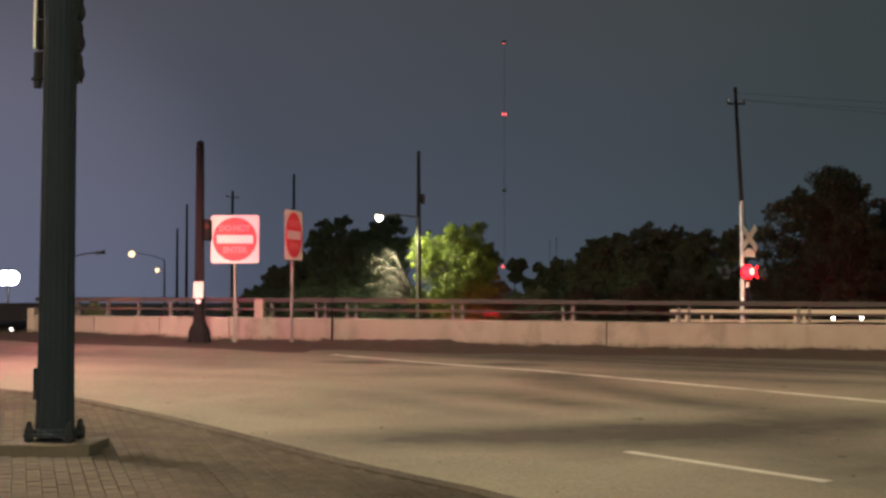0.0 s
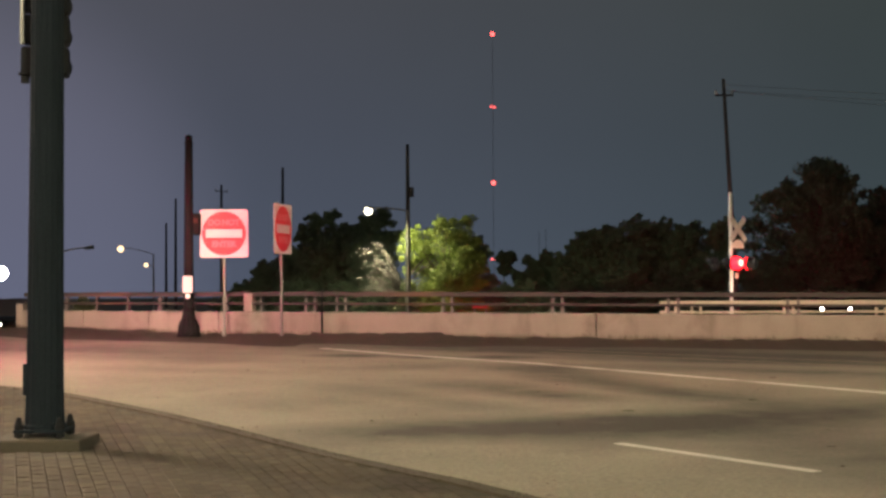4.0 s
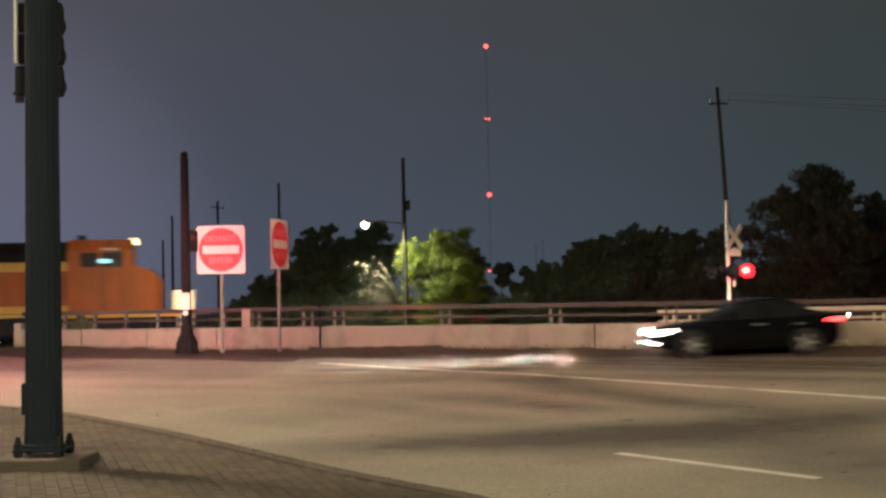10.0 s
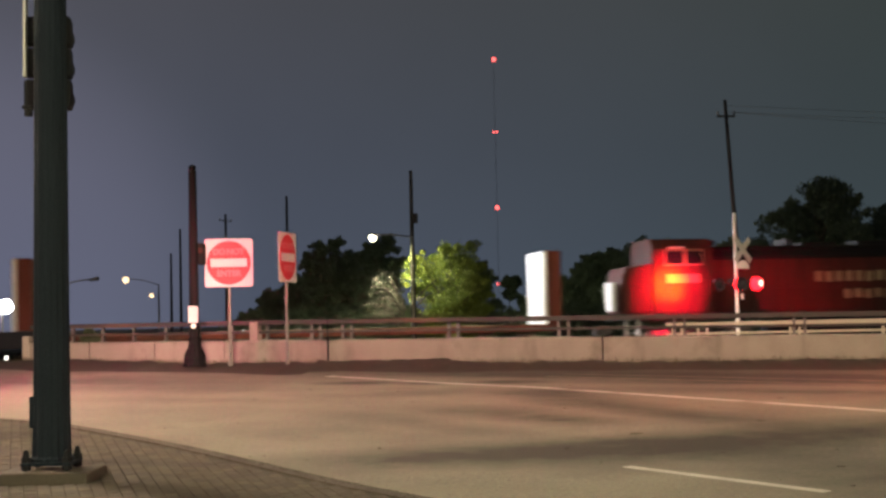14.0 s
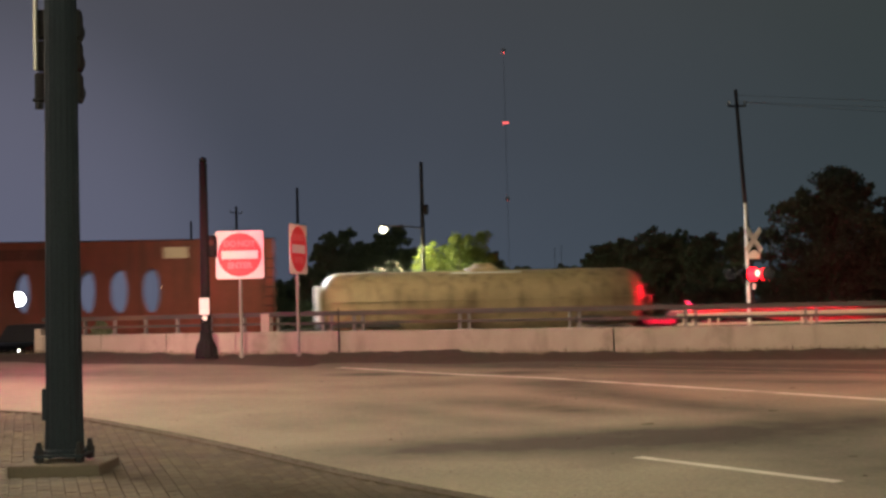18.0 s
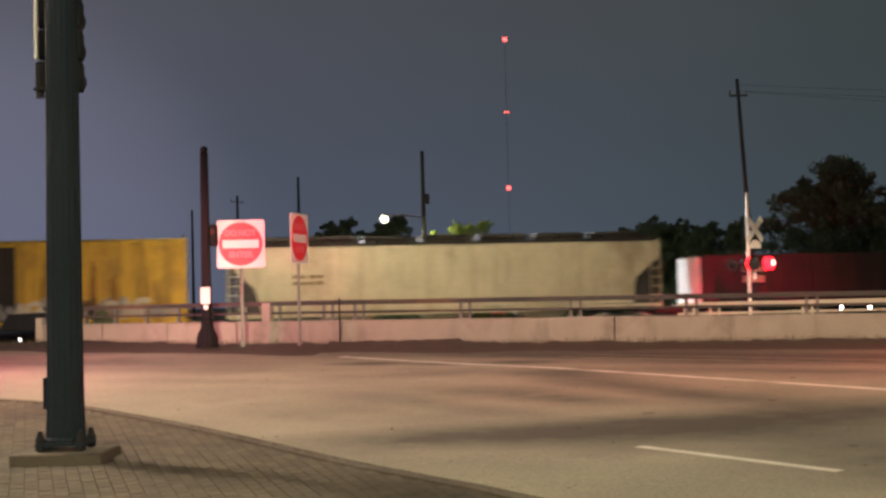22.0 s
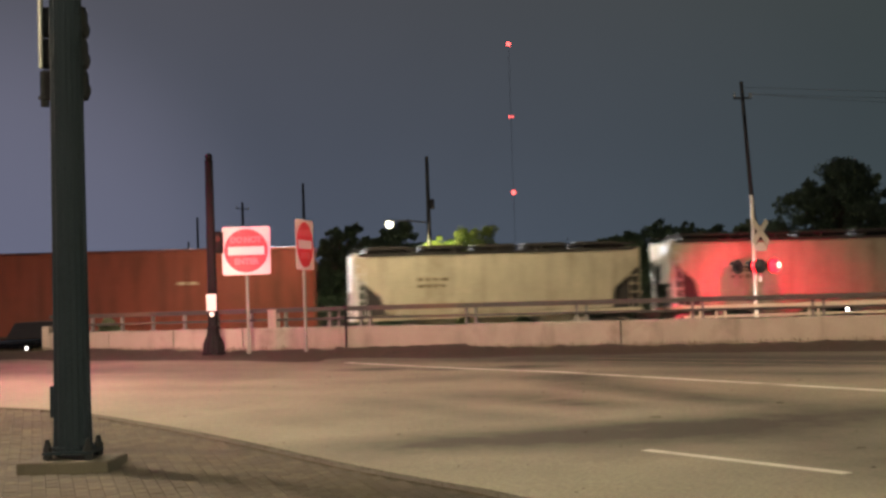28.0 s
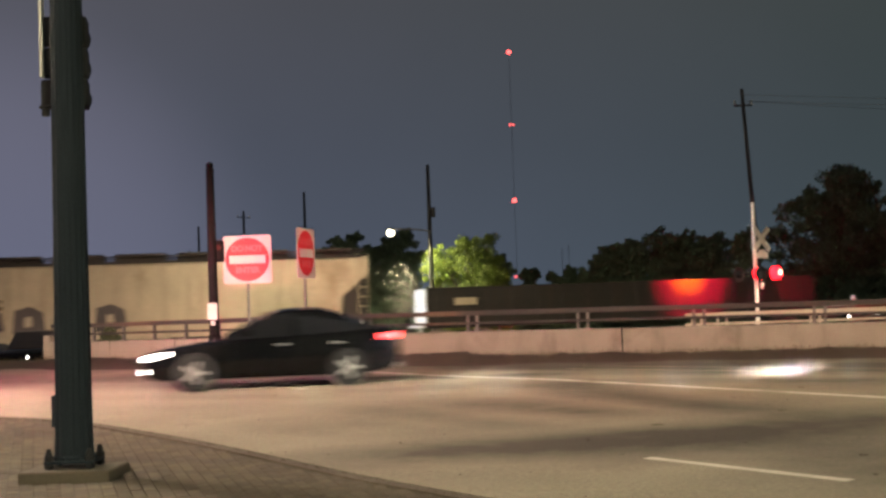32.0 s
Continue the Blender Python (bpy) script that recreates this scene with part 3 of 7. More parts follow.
def edge_y(x):
    """The line along which the raised road ends."""
    if x < WALL_LEFT[0]:
        return WALL_LEFT[1] + (x - WALL_LEFT[0]) * math.tan(radians(TRACK_TURN))
    if x < CORNER[0]:
        k = (x - WALL_LEFT[0]) / (CORNER[0] - WALL_LEFT[0])
        return WALL_LEFT[1] + (CORNER[1] - WALL_LEFT[1]) * k
    k = (x - CORNER[0]) / (WALL_RIGHT[0] - CORNER[0])
    return CORNER[1] + (WALL_RIGHT[1] - CORNER[1]) * min(k, 2.2)


FAR_Z = 0.18


def build_ground():
    """One sheet: the made-up ground under the road, a bank behind the parapet, and flat land to the horizon."""
    xs = [-2500, -900, -400, -220] + [-160 + 8 * i for i in range(41)] + [220, 400, 900, 2500]
    offs = [-400, -160, -80, -55, -40, -25, -10, -1.0, 0.35, 1.6, 3.5, 6, 10, 20, 40, 80, 160, 400, 1000, 2600]
    verts, faces = [], []
    for x in xs:
        e = edge_y(max(-160, min(160, x)))
        for o in offs:
            y = e + o
            near = road_z(max(-8, y)) - 0.06
            k = min(1, max(0, (o - 0.4) / 3.0))
            k = k * k * (3 - 2 * k)
            z = near * (1 - k) + FAR_Z * k + (0.06 * noise.noise((x * 0.11, y * 0.11, 0)) if o > 5 else 0)
            verts.append((x, y, z))
    n = len(offs)
    for i in range(len(xs) - 1):
        for j in range(n - 1):
            a = i * n + j
            faces.append((a, a + n, a + n + 1, a + 1))
    me = bpy.data.meshes.new("ground")
    me.from_pydata(verts, [], faces)
    me.materials.append(M["ground"])
    tagged(new("ground", me), "dark dry grassland and dirt reaching the horizon", "ground", kind="structure")


build_ground()

# road slab: everything on the near side of the parapet
bm = B()
xs = [-160 + 4 * i for i in range(81)]
top_rows = []
for x in xs:
    e = edge_y(x) - 0.02
    row = []
    for k in range(16):
        y = -30 + (e + 30) * k / 15
        row.append(bm.verts.new((x, y, road_z(max(-8, y)))))
    top_rows.append(row)
for a, b in zip(top_rows, top_rows[1:]):
    for k in range(15):
        bm.faces.new((a[k], b[k], b[k + 1], a[k + 1]))
solid("road", bm, M["road"], "wide worn tan roadway with soft dark bands at a junction", "road", kind="structure")


def strip(name, points, width, material, label, lift=0.004, wobble=0.0):
    """A painted or tarred band on the road along points."""
    bm = B()
    left, right = [], []
    n = 14
    pts = []
    for a, b in zip(points, points[1:]):
        pts += [Vector(a).lerp(Vector(b), k / n) for k in range(n)]
    pts.append(Vector(points[-1]))
    for i, p in enumerate(pts):
        d = (pts[min(i + 1, len(pts) - 1)] - pts[max(i - 1, 0)]).normalized()
        s = Vector((-d.y, d.x)) * width * 0.5 * (1 + wobble * noise.noise((p.x * 0.7, p.y * 0.7, 3)))
        for side, q in ((left, p + s), (right, p - s)):
            side.append(bm.verts.new((q.x, q.y, road_z(q.y) + lift)))
    for i in range(len(pts) - 1):
        bm.faces.new((right[i], right[i + 1], left[i + 1], left[i]))
    return solid(name, bm, material, label, "road marking", kind="structure")


strip("edge_line", [(-2.4, 30.25), (-0.27, 27.75), (1.84, 25.7), (6.37, 19.97), (14, 10.3)], 0.27, M["line_white"], "worn white solid line across the roadway", wobble=0.1)
strip("lane_dash", [(1.95, 14.73), (3.52, 12.72)], 0.15, M["line_white"], "short white lane dash on the roadway")
strip("lane_dash", [(8.1, 6.9), (9.7, 4.9)], 0.15, M["line_white"], "short white lane dash on the roadway")
strip("yellow_line", [(2.2, 28.6), (6.5, 25.4), (16, 18.2)], 0.12, M["line_yellow"], "faded yellow line near the parapet", wobble=0.2)
strip("yellow_line", [(2.6, 29.2), (7.0, 26.2), (16.5, 19.4)], 0.12, M["line_yellow"], "faded yellow line near the parapet", wobble=0.2)

# ---- pavement at the near corner ----
KERB = [(-40, 32), (-20, 27.0), (-12, 24.2), (-6.79, 21.2), (-5.39, 19.95), (-4.15, 18.35), (-3.24, 17.1), (-2.16, 15.45), (-1.38, 14.2), (-0.74, 13.23), (0.07, 12.13), (0.47, 11.55), (2.2, 8.6), (4.0, 3.5), (5.0, -4.0)]


def smooth_line(points, n=5):
    out = []
    for i in range(len(points) - 1):
        p = [Vector(points[max(0, min(len(points) - 1, j))]) for j in (i - 1, i, i + 1, i + 2)]
        for k in range(n):
            t = k / n
            out.append(0.5 * (2 * p[1] + (p[2] - p[0]) * t + (2 * p[0] - 5 * p[1] + 4 * p[2] - p[3]) * t * t + (3 * p[1] - p[0] - 3 * p[2] + p[3]) * t ** 3))
    out.append(Vector(points[-1]))
    return out


KERB_LINE = smooth_line(KERB)
PAVE_LIFT = 0.085


def kerb_x(y):
    """Where the kerb runs at a given y, or None."""
    for a, b in zip(KERB_LINE, KERB_LINE[1:]):
        if b.y <= y <= a.y and a.y != b.y:
            return a.x + (b.x - a.x) * (a.y - y) / (a.y - b.y)
    return None


bm = B()
rows = []
for p in KERB_LINE:
    row = []
    for k in range(5):
        x = p.x - 0.16 - k * k * 4.0
        row.append(bm.verts.new((x, p.y, road_z(p.y) + PAVE_LIFT - 0.02)))
    rows.append(row)
for a, b in zip(rows, rows[1:]):
    for k in range(4):
        bm.faces.new((a[k], b[k], b[k + 1], a[k + 1]))
pavement = solid("pavement", bm, M["paver_bed"], "paved corner of tan clay pavers with sandy joints", "pavement", kind="structure")

bm = B()
prev = None
for i, p in enumerate(KERB_LINE):
    d = (KERB_LINE[min(i + 1, len(KERB_LINE) - 1)] - KERB_LINE[max(i - 1, 0)]).normalized()
    s = Vector((-d.y, d.x)) * 0.17
    z = road_z(p.y)
    ring = [bm.verts.new(v) for v in ((p.x, p.y, z - 0.02), (p.x, p.y, z + 0.055), (p.x - s.x * -0.12, p.y - s.y * -0.12, z + PAVE_LIFT), (p.x - abs(s.x), p.y - abs(s.y), z + PAVE_LIFT), (p.x - abs(s.x), p.y - abs(s.y), z - 0.02))]
    if prev:
        for k in range(4):
            bm.faces.new((prev[k], ring[k], ring[k + 1], prev[k + 1]))
    prev = ring
solid("kerb", bm, M["kerb"], "low worn concrete kerb curving round the corner", "kerb", kind="structure")

# ---- parapet ----


def wall_run(name, a, b, h_a, h_b, thick, label, joints=()):
    """A straight concrete parapet with a chamfered coping and open joints."""
    a, b = Vector((*a, road_z(a[1]))), Vector((*b, road_z(b[1])))
    length = (b - a).xy.length
    ob = thing(name, Matrix.Translation((a.x, a.y, 0)) @ Matrix.Rotation(math.atan2(b.y - a.y, b.x - a.x), 4, "Z"), label, "parapet", kind="structure")
    cuts = [0.0, *joints, length]
    for i, (s, e) in enumerate(zip(cuts, cuts[1:])):
        s += 0.018 if i else 0
        e -= 0.018 if i < len(cuts) - 2 else 0
        bm = B()
        secs = []
        for q in (s, e):
            k = q / length
            z0, z1 = a.z + (b.z - a.z) * k - 0.15, a.z + (b.z - a.z) * k + h_a + (h_b - h_a) * k
            secs.append([(q, 0, z0), (q, 0, z1 - 0.03), (q, 0.03, z1), (q, thick - 0.03, z1), (q, thick, z1 - 0.03), (q, thick, z0)])
        loft(bm, secs)
        part("wall_panel", bm, M["concrete"], ob)
    return ob


right_len = (Vector(WALL_RIGHT) - Vector(CORNER)).length
parapet_right = wall_run("wall_parapet", CORNER, WALL_RIGHT, 0.66, 0.66, 0.28, "low pale concrete road parapet with stained open joints", joints=(0.93, 7.66, 14.4, 21.1, 27.8))
left_len = (Vector(WALL_LEFT) - Vector(CORNER)).length
parapet_left = wall_run("wall_parapet", WALL_LEFT, CORNER, 0.56, 0.66, 0.28, "low pale concrete parapet lit pink", joints=(2.3, 4.6, 6.9))
bm = B()
wx, wy = WALL_LEFT
box(bm, wx - 0.14, wx + 0.05, wy - 0.05, wy + 0.35, road_z(wy) - 0.1, road_z(wy) + 0.75)
solid("end_post", bm, M["concrete"], "square pale concrete end post of the parapet", "post", bevel=0.02)
bm = B()
box(bm, -0.13, 0.13, 0.05, 0.23, 0.58, 1.10)
ux, uy = -4.65, 34.62
solid("pilaster", bm, M["concrete"], "pale concrete pilaster rising through the parapet", "pilaster", m=pose(ux, uy, road_z(uy), 0, 0, -30), bevel=0.015)


def railing(name, origin, turn, length, z_a, z_b, pairs, label, material, single=()):
    """A steel traffic railing: two rails on twin posts."""
    ob = thing(name, Matrix.Translation(origin) @ Matrix.Rotation(turn, 4, "Z"), label, "railing")
    rise = (z_b - z_a) / length
    for z0, h, d, nm in ((0.375, 0.115, 0.12, "top_rail"), (0.165, 0.062, 0.09, "middle_rail")):
        bm = B()
        loft(bm, [[(q, -d / 2, z0 + rise * q), (q, d / 2, z0 + rise * q), (q, d / 2, z0 + h + rise * q), (q, -d / 2, z0 + h + rise * q)] for q in (0, length)])
        part(nm, bm, material, ob, bevel=0.012)
    bm = B()
    box(bm, -0.034, 0.034, 0.05, 0.13, -0.02, 0.46)
    box(bm, -0.07, 0.07, 0.0, 0.18, -0.02, 0.02)
    me = meshed("post", bm, M["galv"] if material == M["rail_steel"] else material)
    for q in pairs:
        for o in (-0.115, 0.115):
            same_part("post", me, ob, pose(q + o, 0, rise * (q + o)))
    for q in single:
        same_part("post", me, ob, pose(q, 0, rise * q))
    return ob


turn_r = math.atan2(WALL_RIGHT[1] - CORNER[1], WALL_RIGHT[0] - CORNER[0])
zc, zr = road_z(CORNER[1]) + 0.66, road_z(WALL_RIGHT[1]) + 0.66
off = Vector((-math.sin(turn_r), math.cos(turn_r))) * 0.14
railing("steel_railing", (CORNER[0] + off.x, CORNER[1] + off.y, zc), turn_r, right_len, zc, zr, [0.55, 1.36, 4.05, 6.72, 9.4, 12.05, 14.7, 17.4, 20, 22.7, 25.4, 28], "weathered steel twin-rail railing on the parapet", M["rail_steel"])
turn_l = math.atan2(CORNER[1] - WALL_LEFT[1], CORNER[0] - WALL_LEFT[0])
zl = road_z(WALL_LEFT[1]) + 0.56
off = Vector((-math.sin(turn_l), math.cos(turn_l))) * 0.14
railing("steel_railing", (WALL_LEFT[0] + off.x, WALL_LEFT[1] + off.y, zl), turn_l, left_len, zl, zc, [], "weathered steel railing running back along the parapet", M["rail_steel"], single=[0.4, 1.5, 2.6, 3.7, 4.8, 5.9, 7.0, 8.1])

# railing and kerb wall of the road that crosses the track, behind
bm = B()
fx0, fy0 = 5.95, 36.3
far_turn = math.atan2(-2.2, 12.0)
railing("far_railing", (fx0, fy0, 1.32), far_turn, 16, 1.32, 1.32, [0.3, 0.95, 3.3, 5.6, 7.9, 10.2], "pale steel railing beside the crossing road", M["pale_rail"])
box(bm, 0, 16, 0.0, 0.25, 0.0, 1.345)
solid("far_kerb_wall", bm, M["pale_rail"], "low pale concrete wall under the far railing", "wall", m=Matrix.Translation((fx0 - 0.2, fy0 + 0.05, 0)) @ Matrix.Rotation(far_turn, 4, "Z"))

# dirt heaped along the foot of the parapet
bm = B()
rows = []
for i in range(521):
    x = -26 + 52 * i / 520
    e = edge_y(x)
    n1 = noise.noise((x * 0.5, 1.7, 0))
    n2 = noise.noise((x * 2.3, 4.1, 0))
    w = 1.5 + 0.5 * n1 + (0.7 if x < -3.0 else 0.0)
    h = 0.10 + 0.06 * n1 + 0.045 * n2 + 0.03 * noise.noise((x * 6.1, 7.3, 0)) + (0.05 if -3.0 < x < 0.2 else 0)
    rows.append([bm.verts.new((x, y, z)) for y, z in ((e + 0.02, road_z(e) + h * 1.05), (e - 0.3 * w, road_z(e) + h), (e - 0.7 * w, road_z(e - 0.7 * w) + h * 0.55), (e - 1.05 * w, road_z(e - 1.05 * w) + h * 0.2), (e - 1.4 * w, road_z(e - 1.4 * w) - 0.01))])
for a, b in zip(rows, rows[1:]):
    for k in range(4):
        bm.faces.new((a[k], b[k], b[k + 1], a[k + 1]))
solid("dirt_bank", bm, M["dirt"], "dark uneven dirt and dead grass along the parapet foot", "dirt", kind="stuff", smooth=True)

# ---- railway track ----
TRACK_M = pose(0, 60.0, RAIL_Z, 0, 0, TRACK_TURN)
bm = B()
loft(bm, [[(q, -2.6, -0.36), (q, -1.6, -0.14), (q, 1.6, -0.14), (q, 2.6, -0.36)] for q in (-260, 260)])
solid("ballast_bed", bm, M["ballast"], "grey stone ballast under the railway track", "ballast", kind="structure", m=TRACK_M)
for y in (-0.7525, 0.7525):
    bm = B()
    for z0, z1, w in ((-0.17, -0.15, 0.075), (-0.15, -0.04, 0.012), (-0.04, 0.0, 0.036)):
        box(bm, -260, 260, y - w, y + w, z0, z1)
    solid("rail", bm, M["steel"], "worn steel railway rail on timber sleepers", "rail", kind="structure", m=TRACK_M)
bm = B()
for i in range(150):
    box(bm, -45 + 0.6 * i - 0.11, -45 + 0.6 * i + 0.11, -1.3, 1.3, -0.26, -0.132)
solid("sleepers", bm, M["sleeper"], "dark timber railway sleepers in ballast", "sleeper", kind="stuff", m=TRACK_M)


# ---- poles, signs and signals ----


def signal_pole(x, y):
    """Tall fluted mast with signal heads seen from behind."""
    z = road_z(y) + PAVE_LIFT
    t = thing("signal_pole", pose(x, y, z, 0, 0.22, 0), "tall dark fluted steel signal pole bolted to a concrete pad", "signal pole")
    bm = B()
    box(bm, -0.46, 0.46, -0.42, 0.42, -0.05, 0.10)
    part("footing", bm, M["pad"], t, "square pale concrete footing", bevel=0.02)
    bm = B()
    box(bm, -0.25, 0.25, -0.25, 0.25, 0.155, 0.185)
    part("base_plate", bm, M["pole_dark"], t, bevel=0.006)
    for sx in (-1, 1):
        for sy in (-1, 1):
            bm = B()
            tube(bm, (sx * 0.205, sy * 0.2, 0.1), (sx * 0.205, sy * 0.2, 0.31), 0.022, seg=8)
            tube(bm, (sx * 0.205, sy * 0.2, 0.11), (sx * 0.205, sy * 0.2, 0.155), 0.05, seg=6)
            tube(bm, (sx * 0.205, sy * 0.2, 0.185), (sx * 0.205, sy * 0.2, 0.235), 0.05, seg=6)
            tube(bm, (sx * 0.205, sy * 0.2, 0.235), (sx * 0.205, sy * 0.2, 0.30), 0.04, 0.025, seg=8)
            part("anchor_bolt", bm, M["black"], t)
    bm = B()
    prof = [(0.225, 0.18), (0.225, 0.215), (0.198, 0.235), (0.190, 0.42), (0.183, 0.9), (0.173, 2.6), (0.160, 5.5), (0.152, 7.2), (0.145, 7.3)]
    turned(bm, prof, seg=36, flutes=0.055)
    part("shaft", bm, M["pole_dark"], t, "dark fluted tapering shaft", smooth=False)
    bm = B()
    box(bm, -0.215, -0.17, -0.06, 0.06, 0.52, 0.84)
    part("hand_hole_cover", bm, M["pole_dark"], t, bevel=0.01)

    def head(name, hx, hy, z0, yaw, plate, half=0.16):
        h = thing(name, pose(hx, hy, z0, 0, 0, yaw), "", "")
        h.parent = t
        bm = B()
        for k in range(3):
            box(bm, -0.075, 0.075, -half, half, k * 0.335 + 0.012, k * 0.335 + 0.323)
        part("housing", bm, M["black"], h, bevel=0.03)
        for k in range(3):
            bm = B()
            ring = []
            for i in range(13):
                a = math.pi * (-0.18 + 1.36 * i / 12)
                for xx, r in ((0.07, 0.15), (0.30, 0.145)):
                    ring.append(bm.verts.new((xx, math.cos(a) * r, k * 0.335 + 0.168 + math.sin(a) * r)))
            for i in range(12):
                bm.faces.new((ring[2 * i], ring[2 * i + 1], ring[2 * i + 3], ring[2 * i + 2]))
            part("visor", bm, M["black"], h)
            bm = B()
            tube(bm, (0.07, 0, k * 0.335 + 0.168), (0.085, 0, k * 0.335 + 0.168), 0.13, seg=16)
            part("lens", bm, M["signal_glow"] if k == 2 else M["glass_dark"], h)
        if plate:
            bm = B()
            box(bm, 0.02, 0.03, -0.27, 0.27, -0.11, 1.12)
            part("backplate", bm, M["silver"], h)
        return h

    head("signal_head", -0.118, 0.33, 3.83, 90, False, 0.242)
    head("signal_head", -0.10, 0.62, 3.86, 96, False)
    bm = B()
    box(bm, -0.345, -0.318, 0.20, 0.30, 4.17, 5.1)
    part("signal_bracket", bm, M["silver"], t, "pale metal bracket")
    bm = B()
    tube(bm, (-0.245, 0.06, 3.73), (-0.245, 0.06, 3.80), 0.045, seg=10)
    tube(bm, (-0.245, 0.06, 3.81), (-0.245, 0.06, 3.835), 0.07, seg=10)
    part("bracket_foot", bm, M["black"], t)
    return t


signal_pole(-3.965, 14.2)


def push_button_pole(x, y):
    z = road_z(y) + 0.09
    t = thing("pedestal_pole", pose(x, y, z), "dark brown steel pole on flared base with white placard", "pole")
    bm = B()
    turned(bm, [(0.285, 0.0), (0.285, 0.07), (0.265, 0.09), (0.262, 0.26), (0.245, 0.29), (0.22, 0.36), (0.165, 0.46), (0.145, 0.60), (0.165, 0.62), (0.165, 0.66), (0.12, 0.69)], seg=24, flutes=0.07)
    part("flared_base", bm, M["pole_red"], t, "flared fluted base")
    bm = B()
    turned(bm, [(0.125, 0.66), (0.118, 1.6), (0.095, 4.65), (0.09, 4.66)], seg=24, flutes=0.06)
    part("shaft", bm, M["pole_red"], t)
    bm = B()
    turned(bm, [(0.05, 4.64), (0.1, 4.66), (0.105, 4.70), (0.075, 4.735), (0.095, 4.79), (0.08, 4.85), (0.03, 4.885)], seg=16)
    part("finial", bm, M["pole_red"], t, smooth=True)
    bm = B()
    box(bm, -0.125, 0.115, -0.135, -0.125, 1.06, 1.46)
    part("placard", bm, M["sign_white"], t, "small white placard", bevel=0.004)
    bm = B()
    tube(bm, (0, -0.10, 0.98), (0, -0.16, 0.98), 0.06, seg=12)
    part("push_button", bm, M["silver"], t, "round silver push button")
    bm = B()
    box(bm, 0.07, 0.25, 0.02, 0.3, 2.46, 2.98)
    part("signal_housing", bm, M["pole_red"], t, "brown signal housing on the shaft", bevel=0.03)
    bm = B()
    tube(bm, (0.16, 0.0, 2.80), (0.16, 0.022, 2.80), 0.07, seg=12)
    part("signal_lens", bm, M["maroon"], t)
    return t


push_button_pole(-5.885, 33.45)


def no_entry_sign(x, y, yaw, zc, size, label, lean=0.0):
    z = road_z(y) + 0.07
    t = thing("no_entry_sign", pose(x, y, z, 0, lean, yaw), label, "road sign", "no entry signs")
    h = zc - z
    bm = B()
    tube(bm, (0, 0.03, -0.2), (0, 0.03, h + size * 0.45), 0.038, seg=10)
    part("post", bm, M["galv"], t, "galvanised round post")
    bm = B()
    tube(bm, (0, 0.03, -0.02), (0, 0.03, 0.10), 0.075, 0.05, seg=10)
    part("post_socket", bm, M["galv"], t)
    r = 0.07
    out = []
    for cx, cz, a0 in ((1, 1, 0), (-1, 1, 90), (-1, -1, 180), (1, -1, 270)):
        for k in range(5):
            a = radians(a0 + 22.5 * k)
            out.append((cx * (size / 2 - r) + math.cos(a) * r, h + cz * (size / 2 - r) + math.sin(a) * r))
    bm = B()
    plate(bm, out, -0.016, -0.010)
    part("sign_panel", bm, M["sign_white"], t, "white reflective square panel")
    bm = B()
    plate(bm, [(p[0] * 0.99, h + (p[1] - h) * 0.99) for p in out], -0.0095, -0.004)
    part("sign_back", bm, M["sign_back"], t)
    bm = B()
    plate(bm, [(math.cos(2 * math.pi * k / 40) * size * 0.455, h + math.sin(2 * math.pi * k / 40) * size * 0.455) for k in range(40)], -0.021, -0.0165)
    part("red_disc", bm, M["sign_red"], t, "red disc")
    bm = B()
    box(bm, -size * 0.375, size * 0.375, -0.026, -0.0215, h - size * 0.085, h + size * 0.085)
    part("white_bar", bm, M["sign_white"], t, "white bar")
    for word, dx, dz in (("DO", -0.20, 0.225), ("NOT", 0.14, 0.225), ("ENTER", 0, -0.225)):
        cu = bpy.data.curves.new("lettering", "FONT")
        cu.body, cu.align_x, cu.align_y, cu.size, cu.extrude = word, "CENTER", "CENTER", size * 0.165, 0.002
        cu.offset = size * 0.011
        ob = new("lettering", cu)
        dg = bpy.context.evaluated_depsgraph_get()
        me = bpy.data.meshes.new_from_object(ob.evaluated_get(dg))
        bpy.data.objects.remove(ob)
        me.materials.clear()
        me.materials.append(M["sign_letter"])
        q = new("lettering", me)
        q.parent = t
        q.matrix_local = Matrix.Translation((dx * size, -0.0235, h + dz * size)) @ Matrix.Rotation(radians(90), 4, "X")
    return t


no_entry_sign(-5.1, 33.9, 3, 3.54, 1.18, "square red and white no entry sign on a steel post")
no_entry_sign(-3.58, 33.05, 75.5, 3.60, 1.19, "red and white no entry sign turned nearly edge-on")


